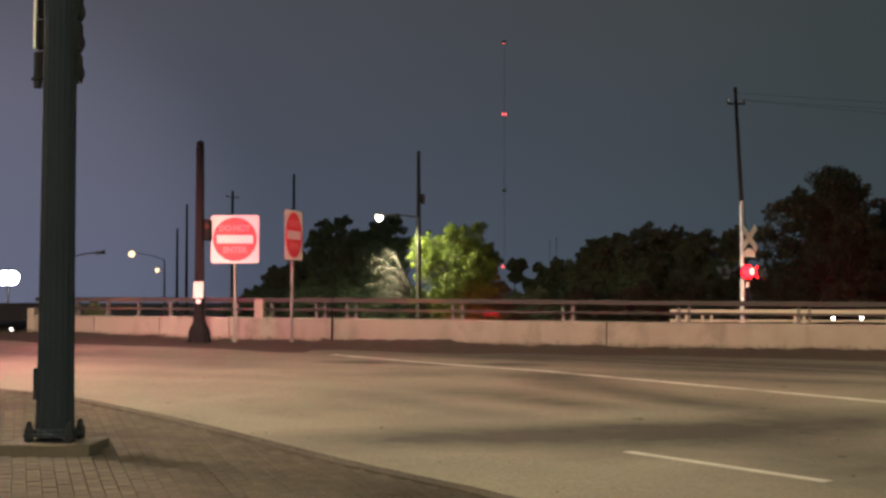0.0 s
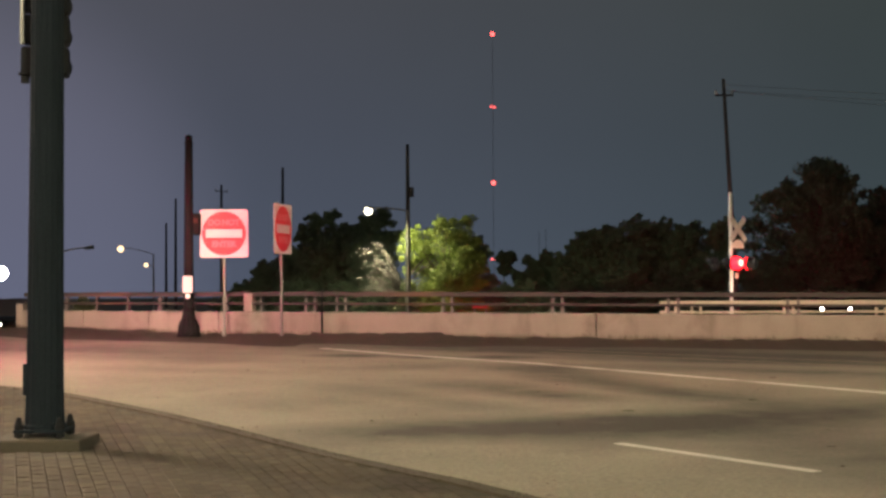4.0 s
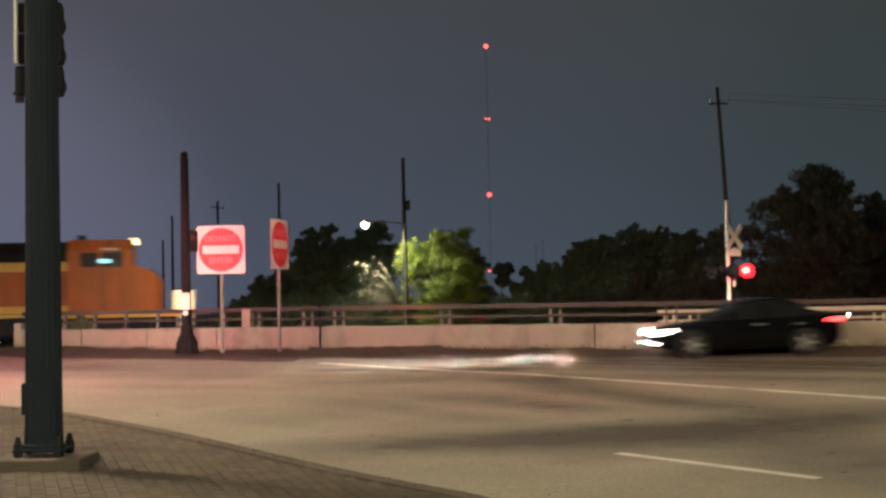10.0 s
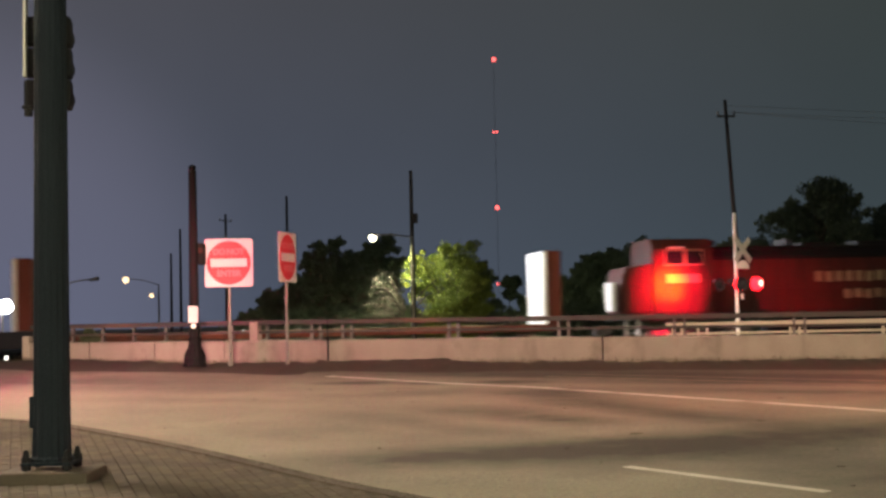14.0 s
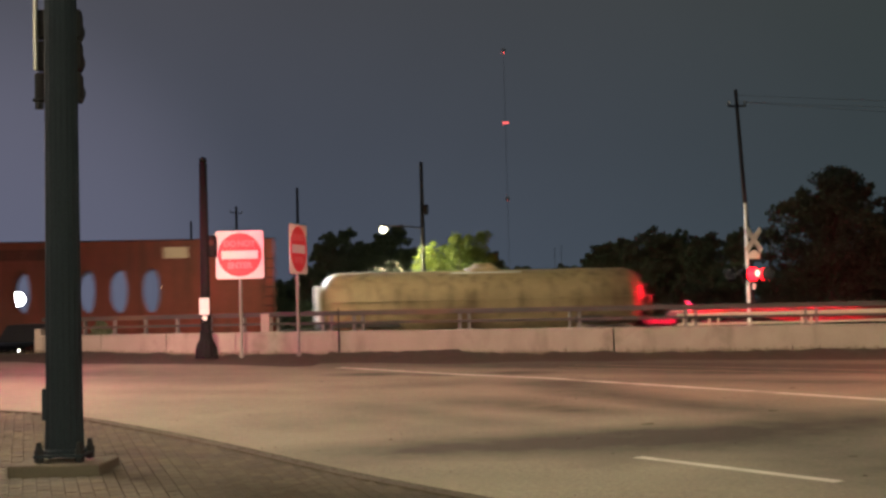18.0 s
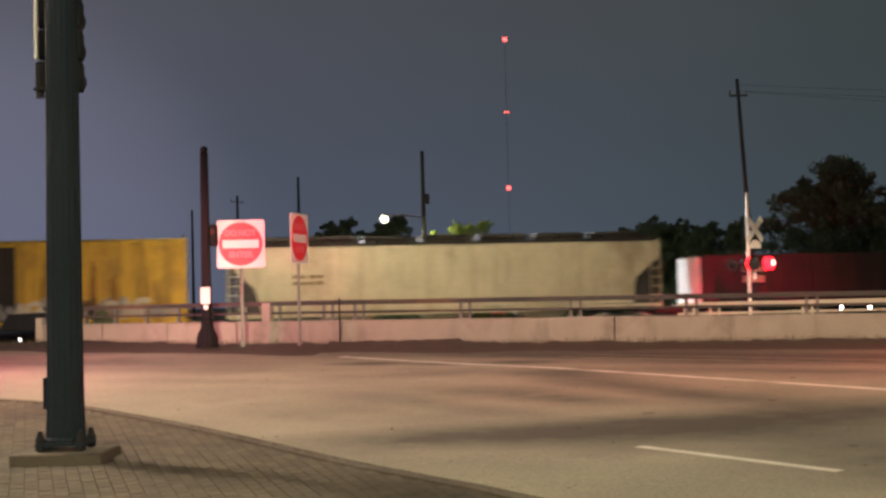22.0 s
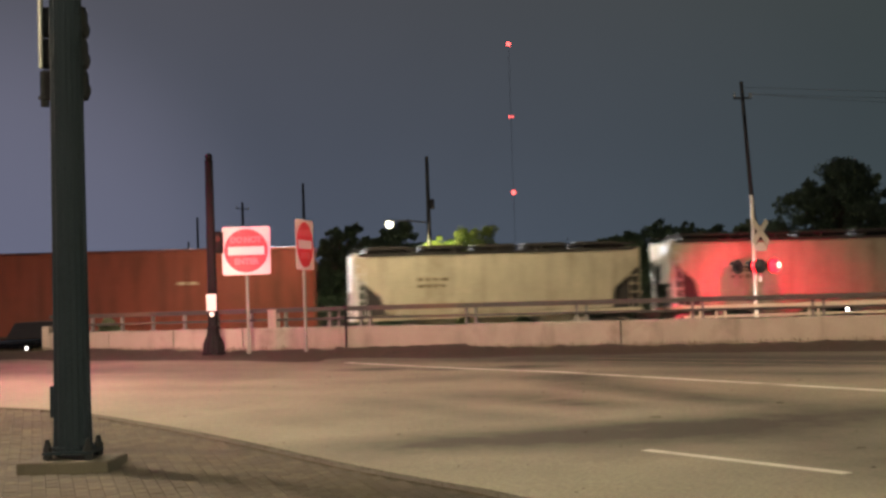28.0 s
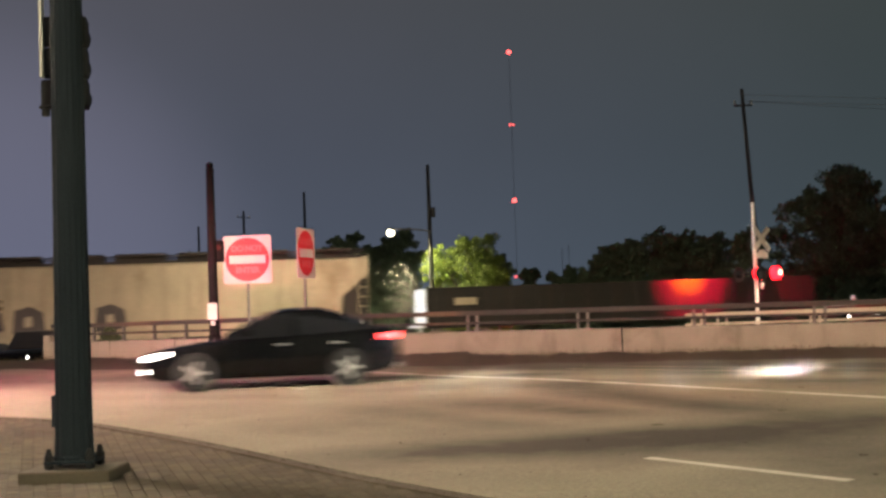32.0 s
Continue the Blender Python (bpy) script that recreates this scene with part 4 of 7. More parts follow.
def crossing_signal(x, y, z):
    t = thing("crossing_signal", pose(x, y, z), "white level crossing mast with crossed boards and red flashing lamps", "crossing signal")
    bm = B()
    tube(bm, (0, 0, -0.05), (0, 0, 5.40), 0.075, 0.07, seg=14)
    part("mast", bm, M["white_paint"], t, "white painted mast", smooth=True)
    bm = B()
    turned(bm, [(0.22, 0), (0.22, 0.05), (0.1, 0.3), (0.09, 0.32)], seg=14)
    part("base", bm, M["galv"], t)
    yaw = radians(38)
    face = Matrix.Rotation(yaw, 4, "Z")
    for sgn in (-1, 1):
        bm = B()
        m = face @ Matrix.Translation((0.30, -0.10 - 0.012 * sgn, 4.02)) @ Matrix.Rotation(radians(45 * sgn), 4, "Y")
        box(bm, -0.61, 0.61, -0.006, 0.006, -0.115, 0.115, m)
        part("crossed_board", bm, M["white_paint"], t, "white crossed board")
    bm = B()
    m = face @ Matrix.Translation((0.30, -0.1, 3.42))
    plate(bm, [(-0.34, -0.12), (0.34, -0.12), (0.34, 0.05), (0.13, 0.2), (-0.13, 0.2), (-0.34, 0.05)], -0.006, 0.006)
    for v in bm.verts:
        v.co = m @ v.co
    part("track_count_board", bm, M["white_paint"], t)
    bm = B()
    tube(bm, (-0.62, 0.12, 2.72), (0.66, -0.12, 2.72), 0.035, seg=8)
    tube(bm, (0.03, -0.25, 2.72), (0.03, 0.25, 2.72), 0.03, seg=8)
    part("cross_arm", bm, M["black"], t)
    bulbs = []
    for sx, sy, back in ((0.06, -0.30, 0), (0.64, -0.16, 0), (-0.60, 0.16, 1), (0.02, 0.30, 1)):
        lamp = new("flasher_lamp")
        lamp.parent = t
        lamp.matrix_local = Matrix.Translation((sx, sy, 2.72)) @ Matrix.Rotation(radians(34 + 180 * back), 4, "Z")
        bm = B()
        tube(bm, (0, 0.0, 0), (0, 0.02, 0), 0.27, seg=24)
        part("background_disc", bm, M["black"], lamp)
        bm = B()
        turned(bm, [(0.06, -0.22), (0.13, -0.16), (0.155, -0.02)], seg=14)
        for v in bm.verts:
            v.co = Vector((v.co.x, -v.co.z, v.co.y))
        part("lamp_case", bm, M["black"], lamp)
        bm = B()
        ring = []
        for i in range(13):
            a = math.pi * (0.15 + 0.7 * i / 12)
            for yy, r in ((-0.01, 0.215), (-0.26, 0.21)):
                ring.append(bm.verts.new((math.cos(a) * r, yy, math.sin(a) * r)))
        for i in range(12):
            bm.faces.new((ring[2 * i], ring[2 * i + 1], ring[2 * i + 3], ring[2 * i + 2]))
        part("visor", bm, M["black"], lamp)
        if back:
            continue
        bulb = new("bulb_drum")
        bulb.parent = lamp
        bulb.matrix_local = pose(0, -0.06, 0)
        bulbs.append(bulb)
    bm = B()
    tube(bm, face @ Vector((0.2, -0.1, 2.15)), face @ Vector((0.2, -0.1, 2.38)), 0.07, seg=12)
    part("bell", bm, M["silver"], t, "small pale crossing bell")
    return t, bulbs


crossing, CROSS_BULBS = crossing_signal(11.24, 52.0, 0.40)

bm = B()
jx, jy = CORNER[0] + 0.93 * math.cos(turn_r), CORNER[1] + 0.93 * math.sin(turn_r)
tube(bm, (jx, jy - 0.05, road_z(jy) - 0.05), (jx, jy - 0.05, road_z(jy) + 1.2), 0.02, seg=8)
solid("conduit", bm, M["black"], "thin dark conduit standing at the parapet joint", "conduit")

# ---- overhead poles, far lamps, tower ----


def utility_pole(x, y, top, label, arms=(), lean=0.0, r=0.16, z0=None):
    z0 = FAR_Z - 0.2 if z0 is None else z0
    t = thing("utility_pole", pose(x, y, z0, 0, lean, 0), label, "utility pole", "utility poles")
    h = (top - z0) / math.cos(radians(lean))
    bm = B()
    tube(bm, (0, 0, 0), (0, 0, h), r, r * 0.62, seg=10)
    part("pole", bm, M["timber"], t, smooth=True)
    for dz, w, yaw in arms:
        bm = B()
        c, s = math.cos(radians(yaw)), math.sin(radians(yaw))
        tube(bm, (-w * c, -w * s, h - dz), (w * c, w * s, h - dz), 0.06, seg=6)
        part("crossarm", bm, M["timber"], t)
        for k in (-0.92, 0.0, 0.92):
            bm = B()
            turned(bm, [(0.05, 0), (0.075, 0.06), (0.05, 0.12), (0.07, 0.17), (0.03, 0.24)], seg=8, at=(k * w * c, k * w * s - 0.02, h - dz + 0.05))
            part("insulator", bm, M["silver"], t)
    return t, h


pole_a, ha = utility_pole(16.56, 75.0, 13.69, "leaning timber utility pole with a crossarm", arms=((0.9, 0.55, 20),), lean=-2.7, r=0.15)
pole_b, hb = utility_pole(-1.5, 85.0, 11.29, "timber utility pole carrying a street lamp on an arm", arms=(), r=0.17)
utility_pole(-16.2, 150.0, 15.93, "thin far timber utility pole", r=0.21)
utility_pole(-25.9, 170.0, 15.7, "thin far timber utility pole", arms=((0.8, 1.2, 60),), r=0.22)
utility_pole(-37.07, 200.0, 16.15, "thin far timber utility pole", r=0.24)
utility_pole(-44.2, 230.0, 14.22, "thin far timber utility pole", r=0.26)
bm = B()
tube(bm, (0.24, -0.1, 8.05), (0.24, -0.1, 8.65), 0.14, seg=12)
part("transformer", bm, M["timber"], pole_b, "grey pole transformer")


def lamp_arm(t, h_arm, reach, drop, glow_mat, size, yaw=180):
    m = Matrix.Rotation(radians(yaw), 4, "Z")
    bm = B()
    last = Vector((0, 0, h_arm))
    for k in range(1, 9):
        q = Vector((reach * k / 8, 0, h_arm + drop * math.sin(math.pi / 2 * k / 8)))
        tube(bm, m @ last, m @ q, 0.045, seg=8)
        last = q
    part("lamp_arm", bm, M["galv"], t, "curved galvanised lamp arm")
    head = new("lamp_head")
    head.parent = t
    head.matrix_local = m @ Matrix.Translation(last)
    bm = B()
    loft(bm, [[(x, math.cos(a) * w, math.sin(a) * hh + zz) for a in (2 * math.pi * k / 12 for k in range(12))] for x, w, hh, zz in ((-0.1, 0.06, 0.05, 0), (0.15, 0.15, 0.09, 0.02), (0.5, 0.17, 0.1, 0.02), (0.72, 0.07, 0.05, 0.0))])
    part("housing", bm, M["galv"], head, smooth=True)
    bm = B()
    bmesh.ops.create_icosphere(bm, subdivisions=2, radius=size, matrix=Matrix.Translation((0.35, 0, -0.08 - size * 0.35)))
    part("refractor", bm, glow_mat, head, "glowing glass refractor", smooth=True)


lamp_arm(pole_b, 7.22, 2.75, 0.28, M["lamp_glow"], 0.26, 144)
bm = B()
tube(bm, (0, -0.2, 0.1), (0, -0.2, 7.25), 0.07, seg=8)
part("lamp_riser", bm, M["galv"], pole_b)


def street_lamp(x, y, z_lamp, pole_x, glow_mat, size, label, z0=None):
    z0 = FAR_Z - 0.2 if z0 is None else z0
    t = thing("street_lamp", pose(pole_x, y, z0), label, "street lamp", "street lamps")
    h = z_lamp - z0
    reach = x - pole_x
    bm = B()
    tube(bm, (0, 0, 0), (0, 0, h - 0.6), 0.11, 0.08, seg=10)
    part("pole", bm, M["galv"], t, smooth=True)
    bm = B()
    last = Vector((0, 0, h - 0.6))
    for k in range(1, 9):
        q = Vector((reach * k / 8, 0, h - 0.6 + 0.7 * math.sin(math.pi / 2 * k / 8)))
        tube(bm, last, q, 0.05, seg=6)
        last = q
    part("lamp_arm", bm, M["galv"], t)
    bm = B()
    tube(bm, last + Vector((0, 0, -0.02)), last + Vector((math.copysign(0.6, reach), 0, 0.06)), 0.10, 0.13, seg=8)
    part("lamp_head", bm, M["galv"], t)
    if glow_mat:
        bm = B()
        bmesh.ops.create_icosphere(bm, subdivisions=2, radius=size, matrix=Matrix.Translation(last + Vector((math.copysign(0.3, reach), 0, -0.1))))
        part("refractor", bm, glow_mat, t, "glowing refractor", smooth=True)
    return t


street_lamp(-33.46, 150, 7.2, -30.2, M["sodium_glow"], 0.36, "far street lamp glowing warm on a curved arm")
street_lamp(-41.0, 200, 6.6, -40.2, M["sodium_glow"], 0.32, "far street lamp glowing warm")
street_lamp(-22.6, 90, 5.1, -25.2, None, 0.2, "unlit street lamp on a long arm")


def flood_mast(x, y, z):
    t = thing("floodlight_mast", pose(x, y, FAR_Z - 0.2), "floodlight mast glaring blue-white", "floodlight")
    h = z - FAR_Z + 0.2
    bm = B()
    tube(bm, (0, 0, 0), (0, 0, h), 0.12, 0.09, seg=10)
    part("mast", bm, M["galv"], t, smooth=True)
    for k in (-0.36, 0.36):
        bm = B()
        turned(bm, [(0.1, 0.5), (0.3, 0.42), (0.42, 0.1), (0.44, 0.0)], seg=16, at=(k, 0, h - 0.1))
        part("lamp_housing", bm, M["galv"], t, smooth=True)
        bm = B()
        bmesh.ops.create_icosphere(bm, subdivisions=2, radius=0.62, matrix=Matrix.Translation((k, -0.1, h - 0.1)))
        part("lamp_glass", bm, M["flood_glow"], t, "glaring white lamp glass", smooth=True)


flood_mast(-37.7, 120, 4.2)


def radio_tower(x, y):
    t = thing("radio_tower", pose(x, y, 0, 0, 0.05, 0), "slender guyed lattice radio tower with red beacons", "radio tower")
    bm = B()
    for a in (90, 210, 330):
        c, s = math.cos(radians(a)) * 0.75, math.sin(radians(a)) * 0.75
        tube(bm, (c, s, 0), (c, s, 280), 0.055, seg=5)
    for k in range(110):
        z = 2.5 * k
        for a, b in ((90, 210), (210, 330), (330, 90)):
            p = (math.cos(radians(a)) * 0.75, math.sin(radians(a)) * 0.75, z)
            q = (math.cos(radians(b)) * 0.75, math.sin(radians(b)) * 0.75, z + 2.5)
            tube(bm, p, q, 0.025, seg=4, caps=False)
    part("lattice_mast", bm, M["haze_steel"], t)
    for z in (206.1, 40.6):
        for dx in (-2.0, 2.0):
            bm = B()
            bmesh.ops.create_icosphere(bm, subdivisions=1, radius=1.25, matrix=Matrix.Translation((dx * 0.85, -1.5, z)))
            part("side_beacon", bm, M["beacon_glow"], t, "steady red side light")
    drums = []
    for z in (286.0, 123.5):
        d = new("flashing_beacon")
        d.parent = t
        d.matrix_local = pose(0, 0, z)
        drums.append(d)
    return t, drums


tower, BEACONS = radio_tower(66.5, 1500)


def half_drum(parent, r, glowing, shell, hidden=1.0):
    """A beacon drum: one half gives light, the other is its screen."""
    for name, a0, m, k0 in (("lit_half", 180, glowing, 1.0), ("screen", 0, shell, hidden)):
        bm = B()
        rows = []
        for i in range(9):
            a = radians(a0 + 180 * i / 8)
            rows.append([bm.verts.new((math.cos(a) * r * w * k0, math.sin(a) * r * w * k0, z * r * k0)) for w, z in ((0.5, -0.87), (0.87, -0.5), (1, 0), (0.87, 0.5), (0.5, 0.87))])
        for p, q in zip(rows, rows[1:]):
            for k in range(4):
                bm.faces.new((p[k], q[k], q[k + 1], p[k + 1]))
        part(name, bm, m, parent, smooth=True)


for d in BEACONS:
    half_drum(d, 2.6, M["beacon_glow"], M["white_paint"])
for d in CROSS_BULBS:
    half_drum(d, 0.28, M["cross_glow"], M["black"])
    bm = B()
    tube(bm, (0.0, -0.27, 0.02), (0.0, -0.292, 0.02), 0.12, 0.09, seg=14)
    part("hot_core", bm, M["core_glow"], d, "white-hot lamp core")

# overhead wires
bm = B()
for dz, x1, y1, z1 in ((0.6, 60, 66, 12.6), (0.95, 60, 64, 12.0), (0.95, 60, 69, 11.4)):
    a, b = Vector((15.9, 75, 13.69 - dz + 0.3)), Vector((x1, y1, z1))
    last = a
    for k in range(1, 17):
        q = a.lerp(b, k / 16) - Vector((0, 0, 1.2 * math.sin(math.pi * k / 16)))
        tube(bm, last, q, 0.009, seg=4, caps=False)
        last = q
solid("overhead_wires", bm, M["galv"], "thin sagging overhead wires", "wires", kind="stuff")

# ---- trees ----


def foliage(clumps, per, leaf, seed):
    """Many small bent leaves filling round clumps (x, y, z, radius)."""
    rng = np.random.default_rng(seed)
    c = np.repeat(np.array(clumps), per, axis=0)
    n = len(c)
    way = rng.normal(size=(n, 3))
    way /= np.linalg.norm(way, axis=1)[:, None]
    place = c[:, :3] + way * (c[:, 3] * rng.uniform(0.1, 1.0, n) ** 0.45 * rng.choice((1.0, 1.0, 1.0, 1.25), n))[:, None] * (1, 1, 0.8)
    place[:, 2] = np.maximum(place[:, 2], 0.15)
    u = rng.normal(size=(n, 3))
    u /= np.linalg.norm(u, axis=1)[:, None]
    v = np.cross(u, rng.normal(size=(n, 3)))
    v /= np.linalg.norm(v, axis=1)[:, None]
    size = (leaf * rng.uniform(0.55, 1.3, n))[:, None]
    verts = np.stack((place - u * size, place - v * size * 0.5, place + u * size - np.array((0, 0, 0.3)) * size, place + v * size * 0.5), axis=1).reshape(-1, 3)
    me = bpy.data.meshes.new("crown")
    me.from_pydata(verts.tolist(), [], np.arange(4 * n).reshape(-1, 4).tolist())
    return me


def tree(name, x, y, top, width, material, seed, label, clumps=80, per=170, leaf=0.15, low=0.12, waist=0.45, cat="tree", lean=0.0, stem=1.0):
    """A tapered trunk, limbs and a crown of leafy clumps; low: where the crown begins, waist: where it is widest."""
    rnd = random.Random(seed)
    z0 = FAR_Z - 0.15
    height = top - z0
    t = thing(name, pose(x, y, z0), label, cat, "trees")
    boughs = []
    many = 17 if clumps > 100 else 11
    for i in range(many):
        k = low + (0.93 - low) * (i + 0.6 * rnd.random()) / many
        wide = math.sqrt(max(0.0, 1 - ((k - waist) / (1.0 - waist)) ** 2)) if k > waist else 0.75 + 0.25 * (k - low) / max(0.01, waist - low)
        r = width * rnd.uniform(0.13, 0.22)
        a = 2.4 * i + rnd.uniform(-0.5, 0.5)
        out = max(0.0, width * 0.5 * wide - r * 0.75) * rnd.uniform(0.65, 1.12)
        boughs.append((math.cos(a) * out + lean * k, math.sin(a) * out, min(height * k, height - r * rnd.uniform(0.6, 1.0)), r))
    spots = []
    for i in range(clumps):
        bx, by, bz, br = boughs[i % many]
        v = Vector((rnd.gauss(0, 1), rnd.gauss(0, 1), rnd.gauss(0.25, 0.9))).normalized() * br * rnd.uniform(0.55, 1.12)
        spots.append((bx + v.x, by + v.y, max(0.3, bz + v.z * 0.8), width * rnd.uniform(0.028, 0.07)))
    for bx, by, bz, br in boughs:
        spots += [(bx * 0.9, by * 0.9, bz - br * 0.15, br * 0.8)] * 5 + [(bx * 0.45, by * 0.45, max(0.4, bz * 0.8), br)] * 4
    bm = B()
    th = height * max(0.12, low)
    tube(bm, (0, 0, 0), (0.05, 0, th), (width * 0.03 + 0.07) * stem, (width * 0.02 + 0.05) * stem, seg=9)
    tube(bm, (0.05, 0, th), (lean * 0.6, 0, height * 0.8), (width * 0.02 + 0.05) * stem, 0.03, seg=7)
    for cx, cy, cz, r in spots[::4]:
        tube(bm, (0.03 + lean * 0.2, 0, max(th * 0.8, cz * 0.55)), (cx * 0.9, cy * 0.9, cz), width * 0.008 + 0.02, 0.015, seg=5)
    part("trunk", bm, M["bark"], t)
    me = foliage(spots, per, leaf, seed)
    me.materials.append(material)
    c = new("crown", me)
    c.parent = t
    return t


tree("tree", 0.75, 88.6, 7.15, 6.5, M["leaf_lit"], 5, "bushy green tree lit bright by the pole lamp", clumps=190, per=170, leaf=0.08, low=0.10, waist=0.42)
# darker crown added to give the lit tree its shaded right side
tree("tree", 2.45, 90.6, 6.2, 3.5, M["leaf_dark"], 22, "dull green crown added as the lit tree's shaded side", clumps=110, per=120, leaf=0.09, low=0.10, waist=0.45)
tree("shrub", -1.75, 87.2, 2.9, 2.3, M["leaf_pale"], 6, "low pale green shrub at the foot of the palm", clumps=26, per=220, leaf=0.07, low=0.05, cat="shrub")
DARK = "dark leafy tree behind the railway"
for x, y, top, w, seed, label, clumps, low in (
        (-8.9, 108, 9.15, 4.7, 7, DARK, 80, 0.15), (-4.7, 107, 8.75, 5.9, 8, DARK, 95, 0.12), (-13.0, 112, 5.0, 4.6, 9, "low dark tree behind the railway", 50, 0.1),
        (-6.9, 111, 7.9, 4.6, 11, DARK, 70, 0.12), (-10.8, 110, 6.2, 4.2, 10, "low dark tree behind the railway", 50, 0.1), (12.0, 114, 7.0, 4.6, 12, DARK, 70, 0.1), (16.3, 112, 8.4, 6.8, 13, "dark broad leafy tree", 105, 0.1),
        (13.9, 114, 7.95, 5.0, 23, DARK, 80, 0.1), (18.4, 113, 8.2, 5.6, 24, "dark broad leafy tree", 90, 0.1), (11.5, 115.5, 5.9, 3.6, 25, "low dark tree behind the railway", 50, 0.1),
        (20.2, 110, 7.95, 6.0, 14, "dark broad leafy tree", 95, 0.1), (21.9, 104, 8.2, 3.4, 15, "dark leafy tree by the crossing", 55, 0.15), (25.3, 92, 11.0, 9.0, 16, "large dark rounded tree beyond the crossing", 170, 0.08),
        (31.0, 95, 9.15, 6.4, 17, "large dark tree beyond the crossing", 90, 0.1)):
    tree("tree", x, y, top, w, M["leaf_dark"], seed, label, clumps * 2, per=95, leaf=0.14, low=low)
tree("tree", 6.05, 118, 5.95, 2.1, M["leaf_dark"], 18, "thin far tree with a small flat crown", 40, per=45, low=0.82, waist=0.86, lean=0.3, stem=0.4)
tree("tree", 9.3, 118, 5.7, 3.6, M["leaf_dark"], 19, "small far umbrella-shaped tree", 70, per=80, low=0.50, waist=0.80, stem=0.6)
tree("tree", 7.9, 117, 4.3, 2.4, M["leaf_dark"], 20, "low far tree with a ragged crown", 36, per=60, low=0.72, waist=0.80, lean=-0.3, stem=0.5)
for sx, sy, sh, sw, seed in ((3.6, 106, 2.7, 3.6, 40), (5.6, 109, 2.9, 3.4, 50), (7.4, 108, 3.05, 4.2, 47), (10.3, 106, 3.3, 5.0, 41), (14.3, 104, 3.7, 6.0, 42), (18.8, 103, 4.0, 6.0, 43), (23.2, 98, 4.4, 6.0, 48), (28.6, 96, 5.0, 7.0, 44), (-14.4, 107, 3.2, 5.0, 49), (-10.6, 105, 3.5, 5.0, 45), (-6.0, 104, 3.4, 6.0, 46)):
    tree("shrub", sx, sy, sh, sw, M["leaf_dark"], seed, "low dark shrub filling the gap under the trees", 70, per=90, low=0.05, waist=0.4, cat="shrub")


# pale leaf colour carries the floodlight falling on this shrub
tree("shrub", -11.75, 46.6, 2.2, 1.35, M["leaf_pale"], 26, "pale shrub behind the parapet end", clumps=26, per=160, leaf=0.05, low=0.05, cat="shrub")


def antenna_mast(x, y, top):
    t = thing("antenna_mast", pose(x, y, FAR_Z - 0.1), "thin hazy antenna mast far beyond the trees", "antenna", "far antenna masts")
    bm = B()
    tube(bm, (0, 0, 0), (0, 0, top), 0.09, 0.05, seg=6)
    part("mast", bm, M["haze_steel"], t)
    for k in range(3):
        bm = B()
        tube(bm, (-0.5, 0, top - 0.6 - 1.1 * k), (0.5, 0, top - 0.6 - 1.1 * k), 0.03, seg=5)
        part("cross_bar", bm, M["haze_steel"], t)


antenna_mast(30.9, 400, 20.0)
antenna_mast(32.87, 400, 20.8)


def red_board(x, y):
    """A dull red board on two posts, added for a dim red spot beyond the line."""
    t = thing("red_board", pose(x, y, FAR_Z - 0.1), "low dull red board standing in for a far red spot", "board")
    bm = B()
    box(bm, -0.46, 0.46, -0.02, 0.02, 1.12, 1.42)
    part("panel", bm, M["board_red"], t, bevel=0.008)
    for k in (-0.34, 0.34):
        bm = B()
        tube(bm, (k, 0.05, 0), (k, 0.05, 1.36), 0.04, seg=8)
        part("post", bm, M["galv"], t)


red_board(2.82, 82)


def dead_palm(x, y, height, width):
    """Dry fronds arching out of a short stem, leaning one way."""
    rnd = random.Random(21)
    t = thing("dead_palm", pose(x, y, FAR_Z - 0.1), "pale dry palm with arching dead fronds", "palm", "trees")
    bm = B()
    tube(bm, (0.1, 0, 0), (0, 0, height * 0.5), 0.16, 0.12, seg=8)
    part("stem", bm, M["bark"], t)
    bm = B()
    for i in range(48):
        a = radians(rnd.uniform(125, 240)) if i % 6 else rnd.uniform(0, 2 * math.pi)
        reach = width * rnd.uniform(0.45, 1.0)
        z0 = height * rnd.uniform(0.30, 0.5)
        up = height * rnd.uniform(0.08, 0.62)
        droop = height * rnd.uniform(0.0, 0.12)
        last = Vector((0, 0, z0))
        side = Vector((-math.sin(a), math.cos(a), 0))
        for k in range(1, 10):
            q = k / 9
            p = Vector((math.cos(a) * reach * q, math.sin(a) * reach * q, z0 + up * math.sin(q * 1.75) - droop * q ** 3))
            tube(bm, last, p, 0.055 * (1.15 - q), 0.055 * (1.05 - q), seg=4, caps=False)
            if k > 2:
                for sgn in (-1, 1):
                    tip = p + side * sgn * rnd.uniform(0.05, 0.22) + (p - last) * rnd.uniform(0.3, 1.0) + Vector((0, 0, -rnd.uniform(0.1, 0.35)))
                    bm.faces.new([bm.verts.new(v) for v in (p, p + (last - p) * 0.12, tip)])
            last = p
    part("fronds", bm, M["dead_frond"], t, "pale dry fronds")


dead_palm(-1.95, 87.3, 4.9, 3.0)

# added turning screens that open and shut a lamp


def lamp_screen(parent, r=0.12):
    bm = B()
    rows = []
    for i in range(13):
        a = radians(158 + 224 * i / 12)
        rows.append([bm.verts.new((math.cos(a) * r * w, math.sin(a) * r * w, z * r)) for w, z in ((0.02, -1.0), (0.7, -0.72), (1, -0.35), (1, 0.35), (0.7, 0.72), (0.02, 1.0))])
    for p, q in zip(rows, rows[1:]):
        for k in range(5):
            bm.faces.new((p[k], q[k], q[k + 1], p[k + 1]))
    return part("screen", bm, M["lamp_black"], parent, "black screen added to switch a lamp")


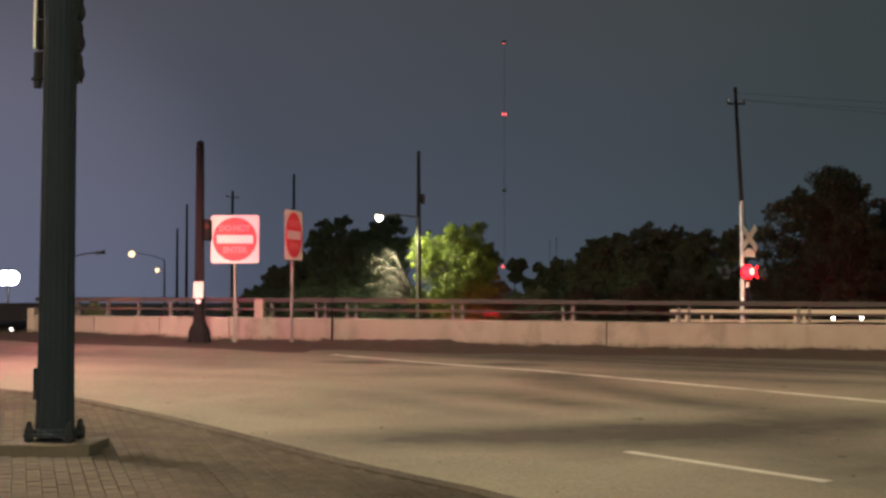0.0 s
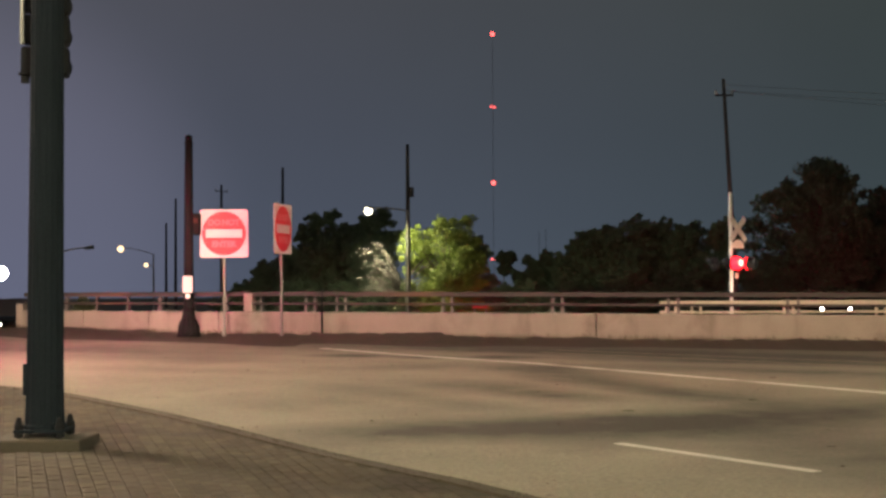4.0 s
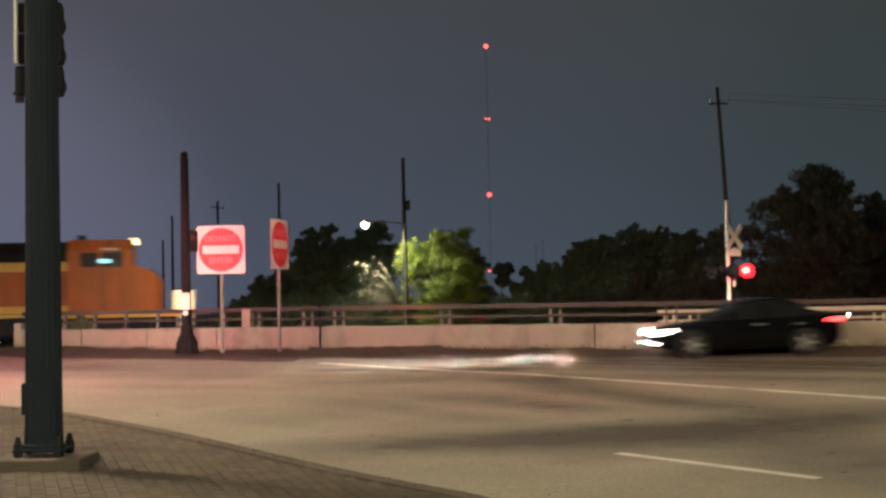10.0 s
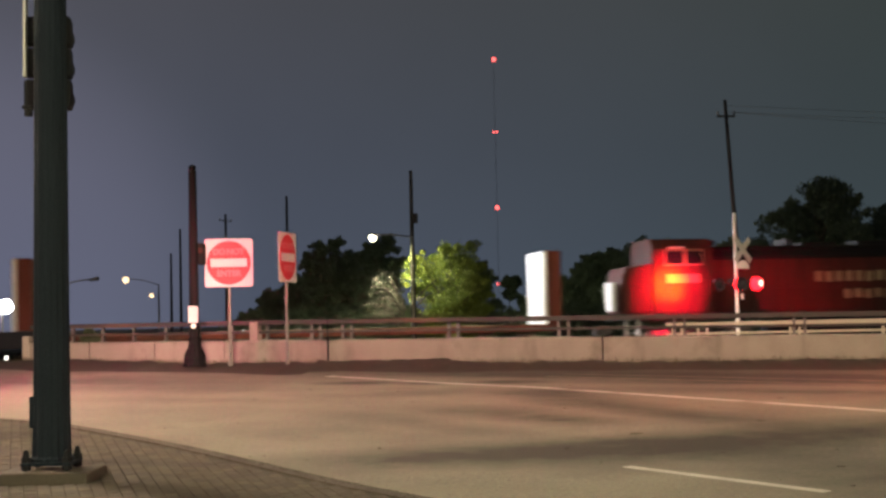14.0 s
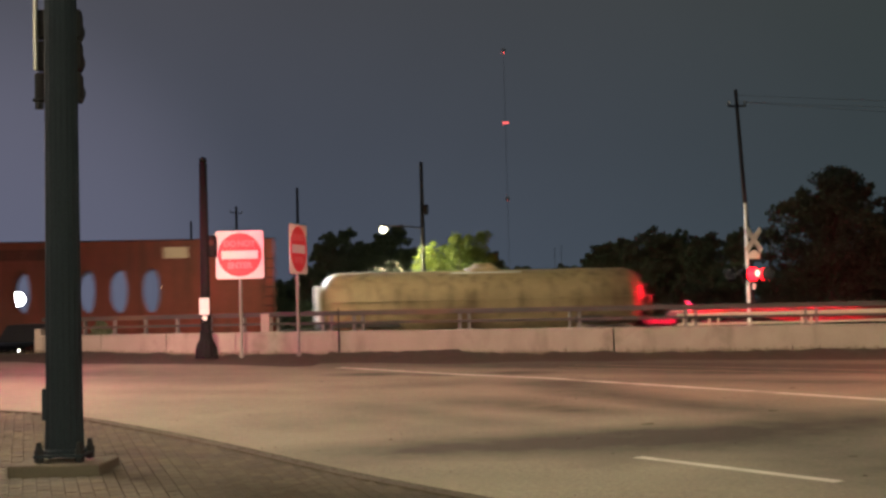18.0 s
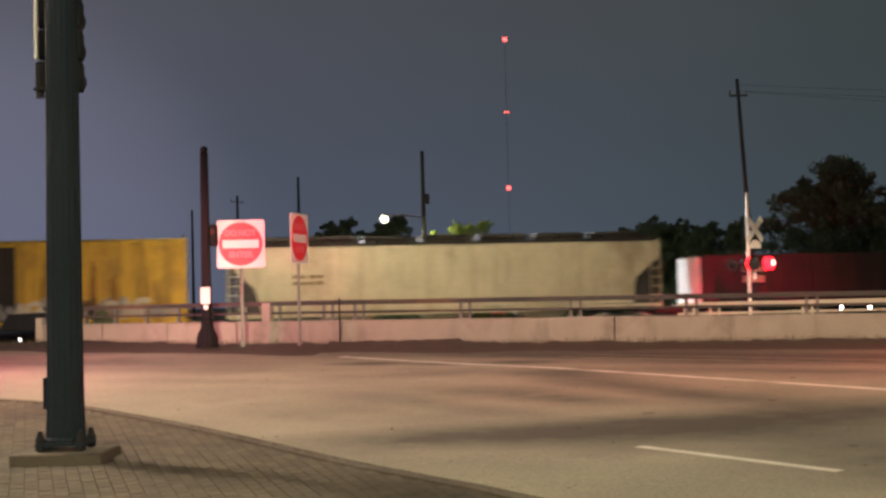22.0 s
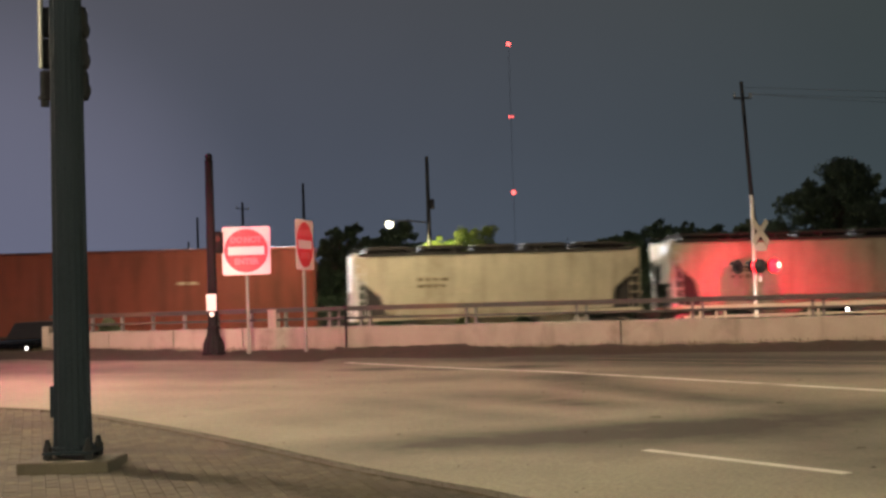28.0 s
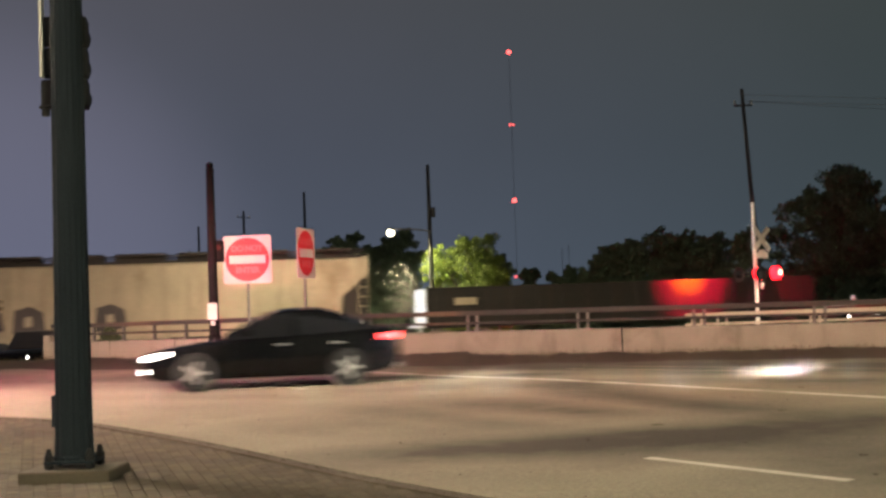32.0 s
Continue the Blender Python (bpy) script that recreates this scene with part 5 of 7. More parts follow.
def rear_spot_shutter(at):
    """Added helper for the crossing's rear lamps: case open to the track, turning screen."""
    drum = new("screen_drum")
    drum.parent = crossing
    drum.matrix_local = crossing.matrix_world.inverted() @ Matrix.Translation(at)
    lamp_screen(drum, 0.055)
    bm = B()
    rows = []
    for i in range(13):
        a = radians(165 + 210 * i / 12)
        rows.append([bm.verts.new((math.cos(a) * 0.065 * w, math.sin(a) * 0.065 * w, z * 0.065)) for w, z in ((0.02, -1.0), (0.75, -0.75), (1, -0.35), (1, 0.35), (0.75, 0.75), (0.02, 1.0))])
    for p, q in zip(rows, rows[1:]):
        for k in range(5):
            bm.faces.new((p[k], q[k], q[k + 1], p[k + 1]))
    shell = part("rear_lamp_case", bm, M["lamp_black"], crossing)
    shell.matrix_local = crossing.matrix_world.inverted() @ Matrix.Translation(at)
    return drum


screen_drum, beam_drum = rear_spot_shutter(BACK_LAMP), rear_spot_shutter(BEAM_LAMP)


def signal_screen_post(at):
    """Added, unseen: a post with the screen that switches the cross street's red."""
    t = thing("screen_post", pose(at[0], at[1], road_z(at[1]), 0, 0, 92), "unseen dark post added to hold the red lamp's screen", "signal pole")
    h = at[2] - road_z(at[1])
    bm = B()
    tube(bm, (0, -0.5, 0), (0, -0.5, h + 0.6), 0.09, 0.07, seg=12)
    part("shaft", bm, M["pole_dark"], t, smooth=True)
    bm = B()
    tube(bm, (0, -0.5, h + 0.4), (0, 0, h + 0.4), 0.03, seg=8)
    tube(bm, (0, 0, h + 0.19), (0, 0, h + 0.42), 0.025, seg=8)
    part("bracket", bm, M["black"], t)
    d = new("screen_drum")
    d.parent = t
    d.matrix_local = pose(0, 0, h)
    lamp_screen(d)
    return d


signal_screen = signal_screen_post(SIGNAL_RIGHT)


# ---- the train ----
TRAIN = []       # (thing, place of its rear end along the track at 20 s)


def rolling(name, rear, label, category="freight car", group="freight cars"):
    t = thing(name, pose(0, 60, RAIL_Z), label, category, group)
    TRAIN.append((t, rear))
    return t


bm = B()
turned(bm, [(0.40, -0.07), (0.43, -0.065), (0.46, -0.03), (0.46, 0.02), (0.44, 0.05), (0.2, 0.07), (0.08, 0.08)], seg=20)
WHEEL = meshed("wheel", bm, M["steel"])


def bogie(t, x, axles=2, gap=1.75):
    b = new("bogie")
    b.parent = t
    b.matrix_local = pose(x, 0, 0)
    half = gap * (axles - 1) / 2
    for s in (-1, 1):
        bm = B()
        y0 = s * 1.02
        out = [(-half - 0.35, 0.36), (-half - 0.35, 0.60), (-0.6, 0.80), (0.6, 0.80), (half + 0.35, 0.60), (half + 0.35, 0.36), (half - 0.35, 0.36), (0.35, 0.20), (-0.35, 0.20), (-half + 0.35, 0.36)]
        plate(bm, out, y0 - 0.07, y0 + 0.07)
        for k in range(axles):
            tube(bm, (-half + gap * k, y0 - 0.10 * 1, 0.46), (-half + gap * k, y0 + 0.10, 0.46), 0.12, seg=10)
        part("side_frame", bm, M["under"], b)
    bm = B()
    box(bm, -0.25, 0.25, -1.0, 1.0, 0.45, 0.72)
    part("bolster", bm, M["under"], b)
    for k in range(axles):
        for s in (-1, 1):
            same_part("wheel", WHEEL, b, Matrix.Translation((-half + gap * k, s * 0.76, 0.46)) @ Matrix.Rotation(radians(-90 * s), 4, "X"))


def coupler(t, x, s):
    bm = B()
    box(bm, min(x, x + s * 0.75), max(x, x + s * 0.75), -0.09, 0.09, 0.72, 0.95)
    box(bm, min(x + s * 0.55, x + s * 0.8), max(x + s * 0.55, x + s * 0.8), -0.16, 0.16, 0.68, 1.0)
    part("coupler", bm, M["under"], t, bevel=0.02)


def running_gear(t, L, inset=2.2, axles=2, gap=1.75):
    bogie(t, inset, axles, gap)
    bogie(t, L - inset, axles, gap)
    coupler(t, 0.15, -1)
    coupler(t, L - 0.15, 1)


def ladder(t, x, y, z0, z1, along=True, n=7, w=0.42, material=None, name="ladder"):
    """Rungs between stiles, on a side (along) or on an end."""
    bm = B()
    d = Vector((w / 2, 0, 0)) if along else Vector((0, w / 2, 0))
    c = Vector((x, y, 0))
    for s in (-1, 1):
        tube(bm, c + d * s + Vector((0, 0, z0)), c + d * s + Vector((0, 0, z1)), 0.022, seg=5)
    for k in range(n):
        z = z0 + (z1 - z0) * (k + 0.5) / n
        tube(bm, c - d + Vector((0, 0, z)), c + d + Vector((0, 0, z)), 0.02, seg=5)
    part(name, bm, material or M["silver"], t)


def bars(t, x, z, w, rows, material, h=0.12, name="stencil", y=-1.575, seed=0, blocks=6):
    """Plain bars in place of small lettering on the near side."""
    rnd = random.Random(seed)
    for k in range(rows):
        q = x
        for i in range(blocks):
            ww = w / blocks * rnd.uniform(0.5, 0.95)
            bm = B()
            box(bm, q, q + ww, y - 0.006, y, z - k * h * 1.7, z - k * h * 1.7 + h * rnd.uniform(0.8, 1))
            part(name, bm, material, t)
            q += w / blocks


def locomotive(name, rear, L, forward, paint, band, label, words):
    """A long-hood diesel; forward: the cab is at the leading end."""
    t = rolling(name, rear, label, "locomotive", "locomotives")
    c0, cab_long, cab_top = (L - 5.31, 2.59, 4.58) if forward else (L - 4.38, 2.77, 4.86)
    cowl = 3.71 if forward else 3.92
    f = (lambda x: x) if forward else (lambda x: L - x)      # x measured from the hood end towards the cab

    def bx(bm, x0, x1, *rest):
        a, b = sorted((f(x0), f(x1)))
        return box(bm, a, b, *rest)

    bm = B()
    bx(bm, 0.3, L - 0.3, -1.5, 1.5, 1.30, 1.62)
    part("underframe", bm, M["loco_black"], t, bevel=0.02)
    bm = B()
    bx(bm, 0.32, L - 0.32, -1.515, -1.502, 1.40, 1.60)
    part("sill_stripe", bm, band, t)
    bm = B()
    loft(bm, [[(f(x), -1.35, 0.45), (f(x), 1.35, 0.45), (f(x), 1.45, 1.25), (f(x), -1.45, 1.25)] for x in (8.2, 14.2)])
    part("fuel_tank", bm, M["loco_black"], t, bevel=0.08)
    bogie(t, f(4.2), 3, 1.9)
    bogie(t, f(L - 4.2), 3, 1.9)
    coupler(t, 0.15, -1)
    coupler(t, L - 0.15, 1)
    # long hood: radiator section, engine section
    bm = B()
    secs = []
    for x in (0.95, 6.8):
        secs.append([(f(x), -1.3, 1.62), (f(x), -1.3, 3.55), (f(x), -1.48, 3.75), (f(x), -1.48, 4.45), (f(x), -1.2, 4.62), (f(x), 1.2, 4.62), (f(x), 1.48, 4.45), (f(x), 1.48, 3.75), (f(x), 1.3, 3.55), (f(x), 1.3, 1.62)])
    loft(bm, secs)
    part("radiator_hood", bm, paint, t, bevel=0.02)
    bm = B()
    loft(bm, [[(f(x), -1.0, 1.62), (f(x), -1.0, 4.05), (f(x), -0.75, 4.4), (f(x), 0.75, 4.4), (f(x), 1.0, 4.05), (f(x), 1.0, 1.62)] for x in (6.8, c0)])
    part("engine_hood", bm, paint, t, bevel=0.02)
    bm = B()
    bx(bm, 6.85, c0 - 0.05, -0.9, 0.9, 4.38, 4.52)
    bx(bm, 8.5, 10.2, -0.6, 0.6, 4.52, 4.72)
    bx(bm, 11.2, 12.8, -0.5, 0.5, 4.52, 4.68)
    bx(bm, 13.4, 13.7, -0.7, 0.7, 4.52, 4.84)
    bx(bm, 2.0, 3.3, -0.9, 0.9, 4.6, 4.74)
    bx(bm, 4.4, 5.9, -0.9, 0.9, 4.6, 4.72)
    bx(bm, L - 5.0, L - 4.7, -0.3, 0.3, 4.6, 4.82)
    part("roof_gear", bm, M["loco_black"], t, bevel=0.03)
    bm = B()
    loft(bm, [[(f(x), -1.012, cowl), (f(x), -1.012, 4.06), (f(x), -0.755, 4.415), (f(x), 0.755, 4.415), (f(x), 1.012, 4.06), (f(x), 1.012, cowl)] for x in (6.82, c0 - 0.02)])
    part("roof_cowl", bm, M["loco_black"], t, "black roof cowl")
    bm = B()
    loft(bm, [[(f(x), -1.492, 3.74), (f(x), -1.492, 4.46), (f(x), -1.205, 4.635), (f(x), 1.205, 4.635), (f(x), 1.492, 4.46), (f(x), 1.492, 3.74)] for x in (0.93, 6.81)])
    part("radiator_cowl", bm, M["loco_black"], t, "black radiator cowl")
    if forward:
        bm = B()
        bx(bm, 1.0, 6.78, -1.312, -1.303, 1.63, 1.90)
        part("hood_stripe", bm, band, t)
        bm = B()
        bx(bm, 3.47, 4.42, -1.53, -1.496, 3.56, 4.15)
        part("radiator_door", bm, paint, t, bevel=0.02)
        for x0, x1 in ((1.18, 2.05), (2.36, 3.44)):
            bm = B()
            bx(bm, x0, x1, -1.512, -1.494, 3.40, 3.92)
            part("side_opening", bm, M["glass_dark"], t, "dark opening under the radiator")
        for x0, x1 in ((1.2, 2.3), (2.45, 3.35), (3.5, 4.15), (4.3, 5.1)):
            bm = B()
            bx(bm, x0, x1, -1.318, -1.303, 1.95, 3.02)
            part("grille_panel", bm, M["loco_brown"], t, "dark brown grille panel", bevel=0.006)
        bm = B()
        bx(bm, 6.85, c0 - 0.05, -1.026, -1.0185, 1.63, 1.92)
        part("hood_stripe", bm, band, t)
    bm = B()
    bx(bm, 6.85, c0 - 0.05, -1.024, -1.004, cowl - 0.38, cowl - 0.01)
    part("hood_stripe", bm, band, t)
    for k in range(6):
        bm = B()
        x0 = 1.25 + 0.64 * k
        for j in range(8):
            z = 2.0 + j * 0.125
            bx(bm, x0, x0 + 0.5, -1.328, -1.3195, z, z + 0.06)
        part("grille", bm, M["loco_black"] if forward else paint, t)
    for x0, x1 in ((1.9, 3.9), (4.3, 6.4)):
        bm = B()
        for j in range(6):
            bx(bm, x0, x1, -1.515, -1.494, 3.86 + j * 0.09, 3.86 + j * 0.09 + 0.05)
        part("radiator_grille", bm, M["loco_black"], t)
    for k in range(7):
        bm = B()
        x0 = 7.1 + 1.32 * k
        bx(bm, x0, x0 + 1.16, -1.016, -1.002, 1.85, 3.6)
        part("hood_door", bm, paint, t, bevel=0.004)
    # cab and nose
    bm = B()
    loft(bm, [[(f(x), -1.5, 1.62), (f(x), -1.5, cab_top - 0.45), (f(x), -1.2, cab_top), (f(x), 1.2, cab_top), (f(x), 1.5, cab_top - 0.45), (f(x), 1.5, 1.62)] for x in (c0, c0 + cab_long)])
    cab = part("cab", bm, paint, t, bevel=0.03)
    bm = B()
    loft(bm, [[(f(x), -w, 1.62), (f(x), -w, h), (f(x), w, h), (f(x), w, 1.62)] for x, w, h in (((c0 + cab_long, 1.3, 3.5), (c0 + cab_long + 0.85, 1.2, 3.27), (c0 + cab_long + 1.12, 0.95, 2.9)) if forward else ((c0 + cab_long, 1.35, 3.8), (c0 + cab_long + 1.1, 1.25, 3.62), (c0 + cab_long + 1.25, 1.1, 3.3)))])
    part("nose", bm, paint, t, bevel=0.06)
    for x0, x1 in ((c0 + 0.5, c0 + 1.2), (c0 + 1.35, c0 + 2.15)):
        bm = B()
        bx(bm, x0 - 0.07, x1 + 0.07, -1.508, -1.495, cab_top - 1.19, cab_top - 0.47)
        part("window_frame", bm, M["mark_faded"] if not forward else paint, cab)
        bm = B()
        bx(bm, x0, x1, -1.515, -1.502, cab_top - 1.12, cab_top - 0.54)
        part("cab_window", bm, M["glass_dark"], cab, bevel=0.01)
    bm = B()
    bx(bm, c0 + 1.3, c0 + 2.0, -1.55, -1.42, cab_top - 0.44, cab_top - 0.36)
    part("sun_visor", bm, M["silver"], cab)
    if forward:
        bm = B()
        box(bm, c0 + 2.42, c0 + 2.75, -1.15, -0.6, 4.40, 4.60)
        part("number_board", bm, M["marker_glow"], t, "lit number board")
        bm = B()
        box(bm, c0 + 3.60, c0 + 3.70, -0.75, -0.35, 2.2, 2.45)
        part("ditch_light", bm, M["white_glow"], t)
        bm = B()
        box(bm, c0 + 1.2, c0 + 1.7, -1.53, -1.517, 3.62, 3.76)
        part("cab_lamp", bm, M["cab_glow"], t, "small pale blue lamp in the cab")
    # handrails and steps
    bm = B()
    x = 0.6
    while x < c0 - 0.4:
        tube(bm, (f(x), -1.47, 1.62), (f(x), -1.47, 2.6), 0.02, seg=5)
        x += 1.5
    tube(bm, (f(0.6), -1.47, 2.6), (f(c0 - 0.4), -1.47, 2.6), 0.02, seg=5)
    part("handrail", bm, paint, t)
    for x in (0.35, L - 0.95):
        bm = B()
        for k in range(4):
            bx(bm, x, x + 0.6, -1.52, -1.2, 0.45 + 0.3 * k, 0.49 + 0.3 * k)
        bx(bm, x, x + 0.04, -1.52, -1.2, 0.4, 1.4)
        bx(bm, x + 0.56, x + 0.6, -1.52, -1.2, 0.4, 1.4)
        part("steps", bm, M["silver"], t)
    for y in (-1.3, 1.3):
        bm = B()
        tube(bm, (f(0.35), y, 1.6), (f(0.35), y, 2.75), 0.03, seg=6)
        part("end_rail", bm, M["silver"], t, "pale end railing")
    # lead engine: rear panel and cowl silvered to carry the floodlight
    bm = B()
    bx(bm, 0.28, 0.36, -1.25, -0.45, 1.62, 3.0)
    part("end_door", bm, M["silver"] if forward else paint, t, "end panel made pale where floodlight strikes" if forward else "", bevel=0.02)
    bm = B()
    bx(bm, 0.82, 0.90, -1.42, 1.42, 3.78, 4.5)
    part("end_cowl", bm, M["silver"] if forward else paint, t, "rounded end cowl made pale where floodlight strikes" if forward else "", bevel=0.03)
    bm = B()
    bx(bm, 8.55, 8.85, -1.05, -1.027, 2.32, 2.44) if not forward else bx(bm, L - 8.85, L - 8.5, -1.05, -1.027, 2.32, 2.44)
    part("walkway_lamp", bm, M["white_glow"] if forward else M["marker_glow"], t)
    if forward:
        # the panel itself glows in place of ditch light falling on it
        bm = B()
        box(bm, L - 1.14, L - 0.34, -1.40, -1.30, 1.55, 2.45)
        part("lit_end_panel", bm, M["panel_glow"], t, "end panel given its own glow for the ditch light", bevel=0.02)
        bm = B()
        box(bm, L - 0.5, L + 0.1, -1.5, -0.5, 1.5, 1.6)
        part("front_platform", bm, M["loco_yellow"], t)
    else:
        bm = B()
        box(bm, 2.25, 3.80, -1.512, -1.502, 2.92, 3.30)
        part("cab_stripe", bm, M["mark_faded"], cab, "pale stripe under the cab window")
        # silver panel added for the white-lit rear platform
        bm = B()
        box(bm, -0.06, 0.02, -1.2, 0.2, 1.75, 3.0)
        part("end_panel", bm, M["silver"], t, "end platform panel made pale for the light on it", bevel=0.02)
        bm = B()
        box(bm, L - 0.5, L - 0.15, -1.53, -1.51, 1.5, 1.6)
        part("step_lamp", bm, M["marker_glow"], t)
    for x, z, w, h in words:
        bm = B()
        k = h * 0.35 if forward else 0
        plate(bm, [(f(x), z), (f(x + w), z), (f(x + w + k), z + h), (f(x + k), z + h)], -1.022, -1.0175)
        part("marking", bm, M["mark_dark"] if forward else M["mark_letter"], t)
    return t


rnd = random.Random(77)
locomotive("lead_locomotive", 126.91, 23.0, True, M["orange"], M["loco_yellow"], "orange diesel locomotive with black roof and yellow stripes",
           [(x, z, w, h) for x in (6.95, 8.35, 9.75, 11.15) for z, w, h in ((2.52, 0.95, 0.13), (2.76, 0.8, 0.11), (2.98, 0.95, 0.13))] + [(6.55, 2.27, 3.5, 0.075)])
locomotive("second_locomotive", 102.48, 21.9, False, M["maroon"], M["maroon"], "faded dark red diesel locomotive running long hood first",
           [(7.76 + 0.49 * k, 2.86 + rnd.uniform(0, 0.05), 0.36, 0.46) for k in range(10)] + [(7.78 + 0.5 * k, 2.1 + rnd.uniform(0, 0.05), 0.38, 0.4) for k in range(7)])
bm = B()
tube(bm, (21.9 - 6.75, -1.315, 2.75), (21.9 - 6.75, -1.33, 2.75), 0.92, seg=28)
part("emblem", bm, M["emblem"], TRAIN[-1][0], "faded round yellow emblem")


def end_frame(t, L, h, material):
    """Ladders and a crossover step at the ends."""
    ladder(t, 0.6, -1.56, 1.0, h - 0.3, True, 8, material=material)
    ladder(t, L - 0.6, -1.56, 1.0, h - 0.3, True, 8, material=material)
    ladder(t, 0.02, -1.2, 1.0, h - 0.3, False, 8, material=material, name="end_ladder")


def bulkhead_flat(rear, L):
    t = rolling("bulkhead_flatcar", rear, "empty bulkhead flatcar with tall pale end walls", "freight car")
    bm = B()
    box(bm, 0.3, L - 0.3, -1.45, 1.45, 0.95, 1.22)
    part("deck_frame", bm, M["boxcar_brown"], t, bevel=0.02)
    n = 60
    bm = B()
    box(bm, 0, (L - 3.2) / n - 0.02, -1.4, 1.4, 0, 0.05)
    me = meshed("deck_board", bm, M["deck"])
    for k in range(n):
        same_part("deck_board", me, t, pose(1.6 + (L - 3.2) / n * k, 0, 1.22))
    for a, b in ((0.36, 1.0), (L - 0.72, L - 0.08)):
        bm = B()
        box(bm, a + 0.05, b, -1.42, 1.42, 1.2, 4.40)
        w = part("bulkhead", bm, M["boxcar_brown"], t, "tall rust-brown bulkhead", bevel=0.02)
        bm = B()
        box(bm, a - 0.12, a + 0.046, -1.46, 1.46, 1.25, 4.38)
        part("wall_sheet", bm, M["silver"], w, "pale worn steel sheet")
        for k in range(5):
            bm = B()
            z = 1.45 + 0.68 * k
            box(bm, a + 0.06, b + 0.02, -1.50, -1.423, z, z + 0.1)
            part("brace", bm, M["boxcar_brown"], w)
        for x in (a + 0.06, b - 0.09):
            bm = B()
            box(bm, x, x + 0.1, -1.52, -1.502, 1.2, 4.40)
            part("corner_post", bm, M["boxcar_brown"], w)
    running_gear(t, L)


def flatcar(rear, L, label):
    t = rolling("flatcar", rear, label)
    bm = B()
    plate(bm, [(0.2, 1.0), (0.2, 1.25), (L - 0.2, 1.25), (L - 0.2, 1.0), (L - 3.5, 0.95), (L - 5.5, 0.6), (5.5, 0.6), (3.5, 0.95)], -1.45, 1.45)
    part("deck_frame", bm, M["boxcar_brown"], t, bevel=0.02)
    n = 50
    bm = B()
    box(bm, 0, (L - 0.8) / n - 0.02, -1.45, 1.45, 0, 0.05)
    me = meshed("deck_board", bm, M["deck"])
    for k in range(n):
        same_part("deck_board", me, t, pose(0.4 + (L - 0.8) / n * k, 0, 1.252))
    for k in range(10):
        bm = B()
        x = 1.2 + (L - 2.4) / 9 * k
        box(bm, x - 0.06, x + 0.06, -1.51, -1.45, 0.98, 1.2)
        part("stake_pocket", bm, M["boxcar_brown"], t)
    bm = B()
    tube(bm, (0.35, -1.1, 1.25), (0.35, -1.1, 1.62), 0.03, seg=6)
    tube(bm, (0.35, -1.1, 1.55), (0.30, -1.1, 1.55), 0.2, seg=14)
    part("brake_wheel", bm, M["silver"], t)
    running_gear(t, L)


bulkhead_flat(77.04, 23.0)
flatcar(59.1, 16.8, "empty low flatcar with a worn timber deck")
flatcar(41.4, 16.8, "empty low flatcar with a worn timber deck")


def tank_car(rear, L, paint, label, r=1.36, zc=1.92, name="tank_car", dome=True):
    t = rolling(name, rear, label)
    bm = B()
    prof = [(0.35, 0.3), (0.5, 0.72), (0.75, 0.93), (1.1, 1.0), (L - 1.1, 1.0), (L - 0.75, 0.93), (L - 0.5, 0.72), (L - 0.35, 0.3)]
    loft(bm, [[(x, math.cos(2 * math.pi * k / 28) * r * w, zc + math.sin(2 * math.pi * k / 28) * r * w) for k in range(28)] for x, w in prof])
    part("tank", bm, paint, t, smooth=True)
    for k in range(4):
        x = 2.6 + (L - 5.2) / 3 * k
        bm = B()
        loft(bm, [[(xx, math.cos(2 * math.pi * j / 28) * (r + 0.012), zc + math.sin(2 * math.pi * j / 28) * (r + 0.012)) for j in range(28)] for xx in (x - 0.06, x + 0.06)])
        part("tank_band", bm, paint, t)
    if dome:
        bm = B()
        turned(bm, [(0.75, 0), (0.72, 0.14), (0.5, 0.2), (0.42, 0.34), (0.1, 0.36)], seg=18, at=(L / 2, 0, zc + r - 0.05))
        part("dome_cover", bm, paint, t, smooth=True)
        bm = B()
        for q in (-1, 1):
            box(bm, L / 2 - 1.5, L / 2 + 1.5, q * 0.62 - 0.18, q * 0.62 + 0.18, zc + r - 0.14, zc + r - 0.09)
            for xx in (-1.3, 0, 1.3):
                tube(bm, (L / 2 + xx, q * 0.5, zc + r - 0.3), (L / 2 + xx, q * 0.62, zc + r - 0.1), 0.025, seg=6)
        part("walkway", bm, M["silver"], t)
    bm = B()
    box(bm, 0.3, L - 0.3, -0.4, 0.4, 0.75, 1.0)
    box(bm, 0.3, 2.4, -1.4, 1.4, 0.95, 1.12)
    box(bm, L - 2.4, L - 0.3, -1.4, 1.4, 0.95, 1.12)
    for x in (3.0, L - 3.0):
        plate(bm, [(x - 0.7, 0.9), (x + 0.7, 0.9), (x + 0.5, 1.9), (x - 0.5, 1.9)], -1.15, 1.15)
    part("underframe", bm, M["under"], t)
    bm = B()
    for x in (0.35, 2.3, L / 2, L - 2.3, L - 0.35):
        tube(bm, (x, -1.45, 1.1), (x, -1.45, 2.0), 0.022, seg=5)
    tube(bm, (0.35, -1.45, 2.0), (L - 0.35, -1.45, 2.0), 0.022, seg=5)
    part("handrail", bm, paint, t)
    # silver plate carries the floodlight on the tank's rear end
    bm = B()
    box(bm, 0.14, 0.30, -0.55, 0.55, 1.15, 2.75)
    part("end_placard", bm, M["silver"], t, "pale plate for the floodlit tank end", bevel=0.02)
    ladder(t, L / 2, -1.42, 0.9, zc + r, True, 7, material=paint)
    running_gear(t, L)
    return t


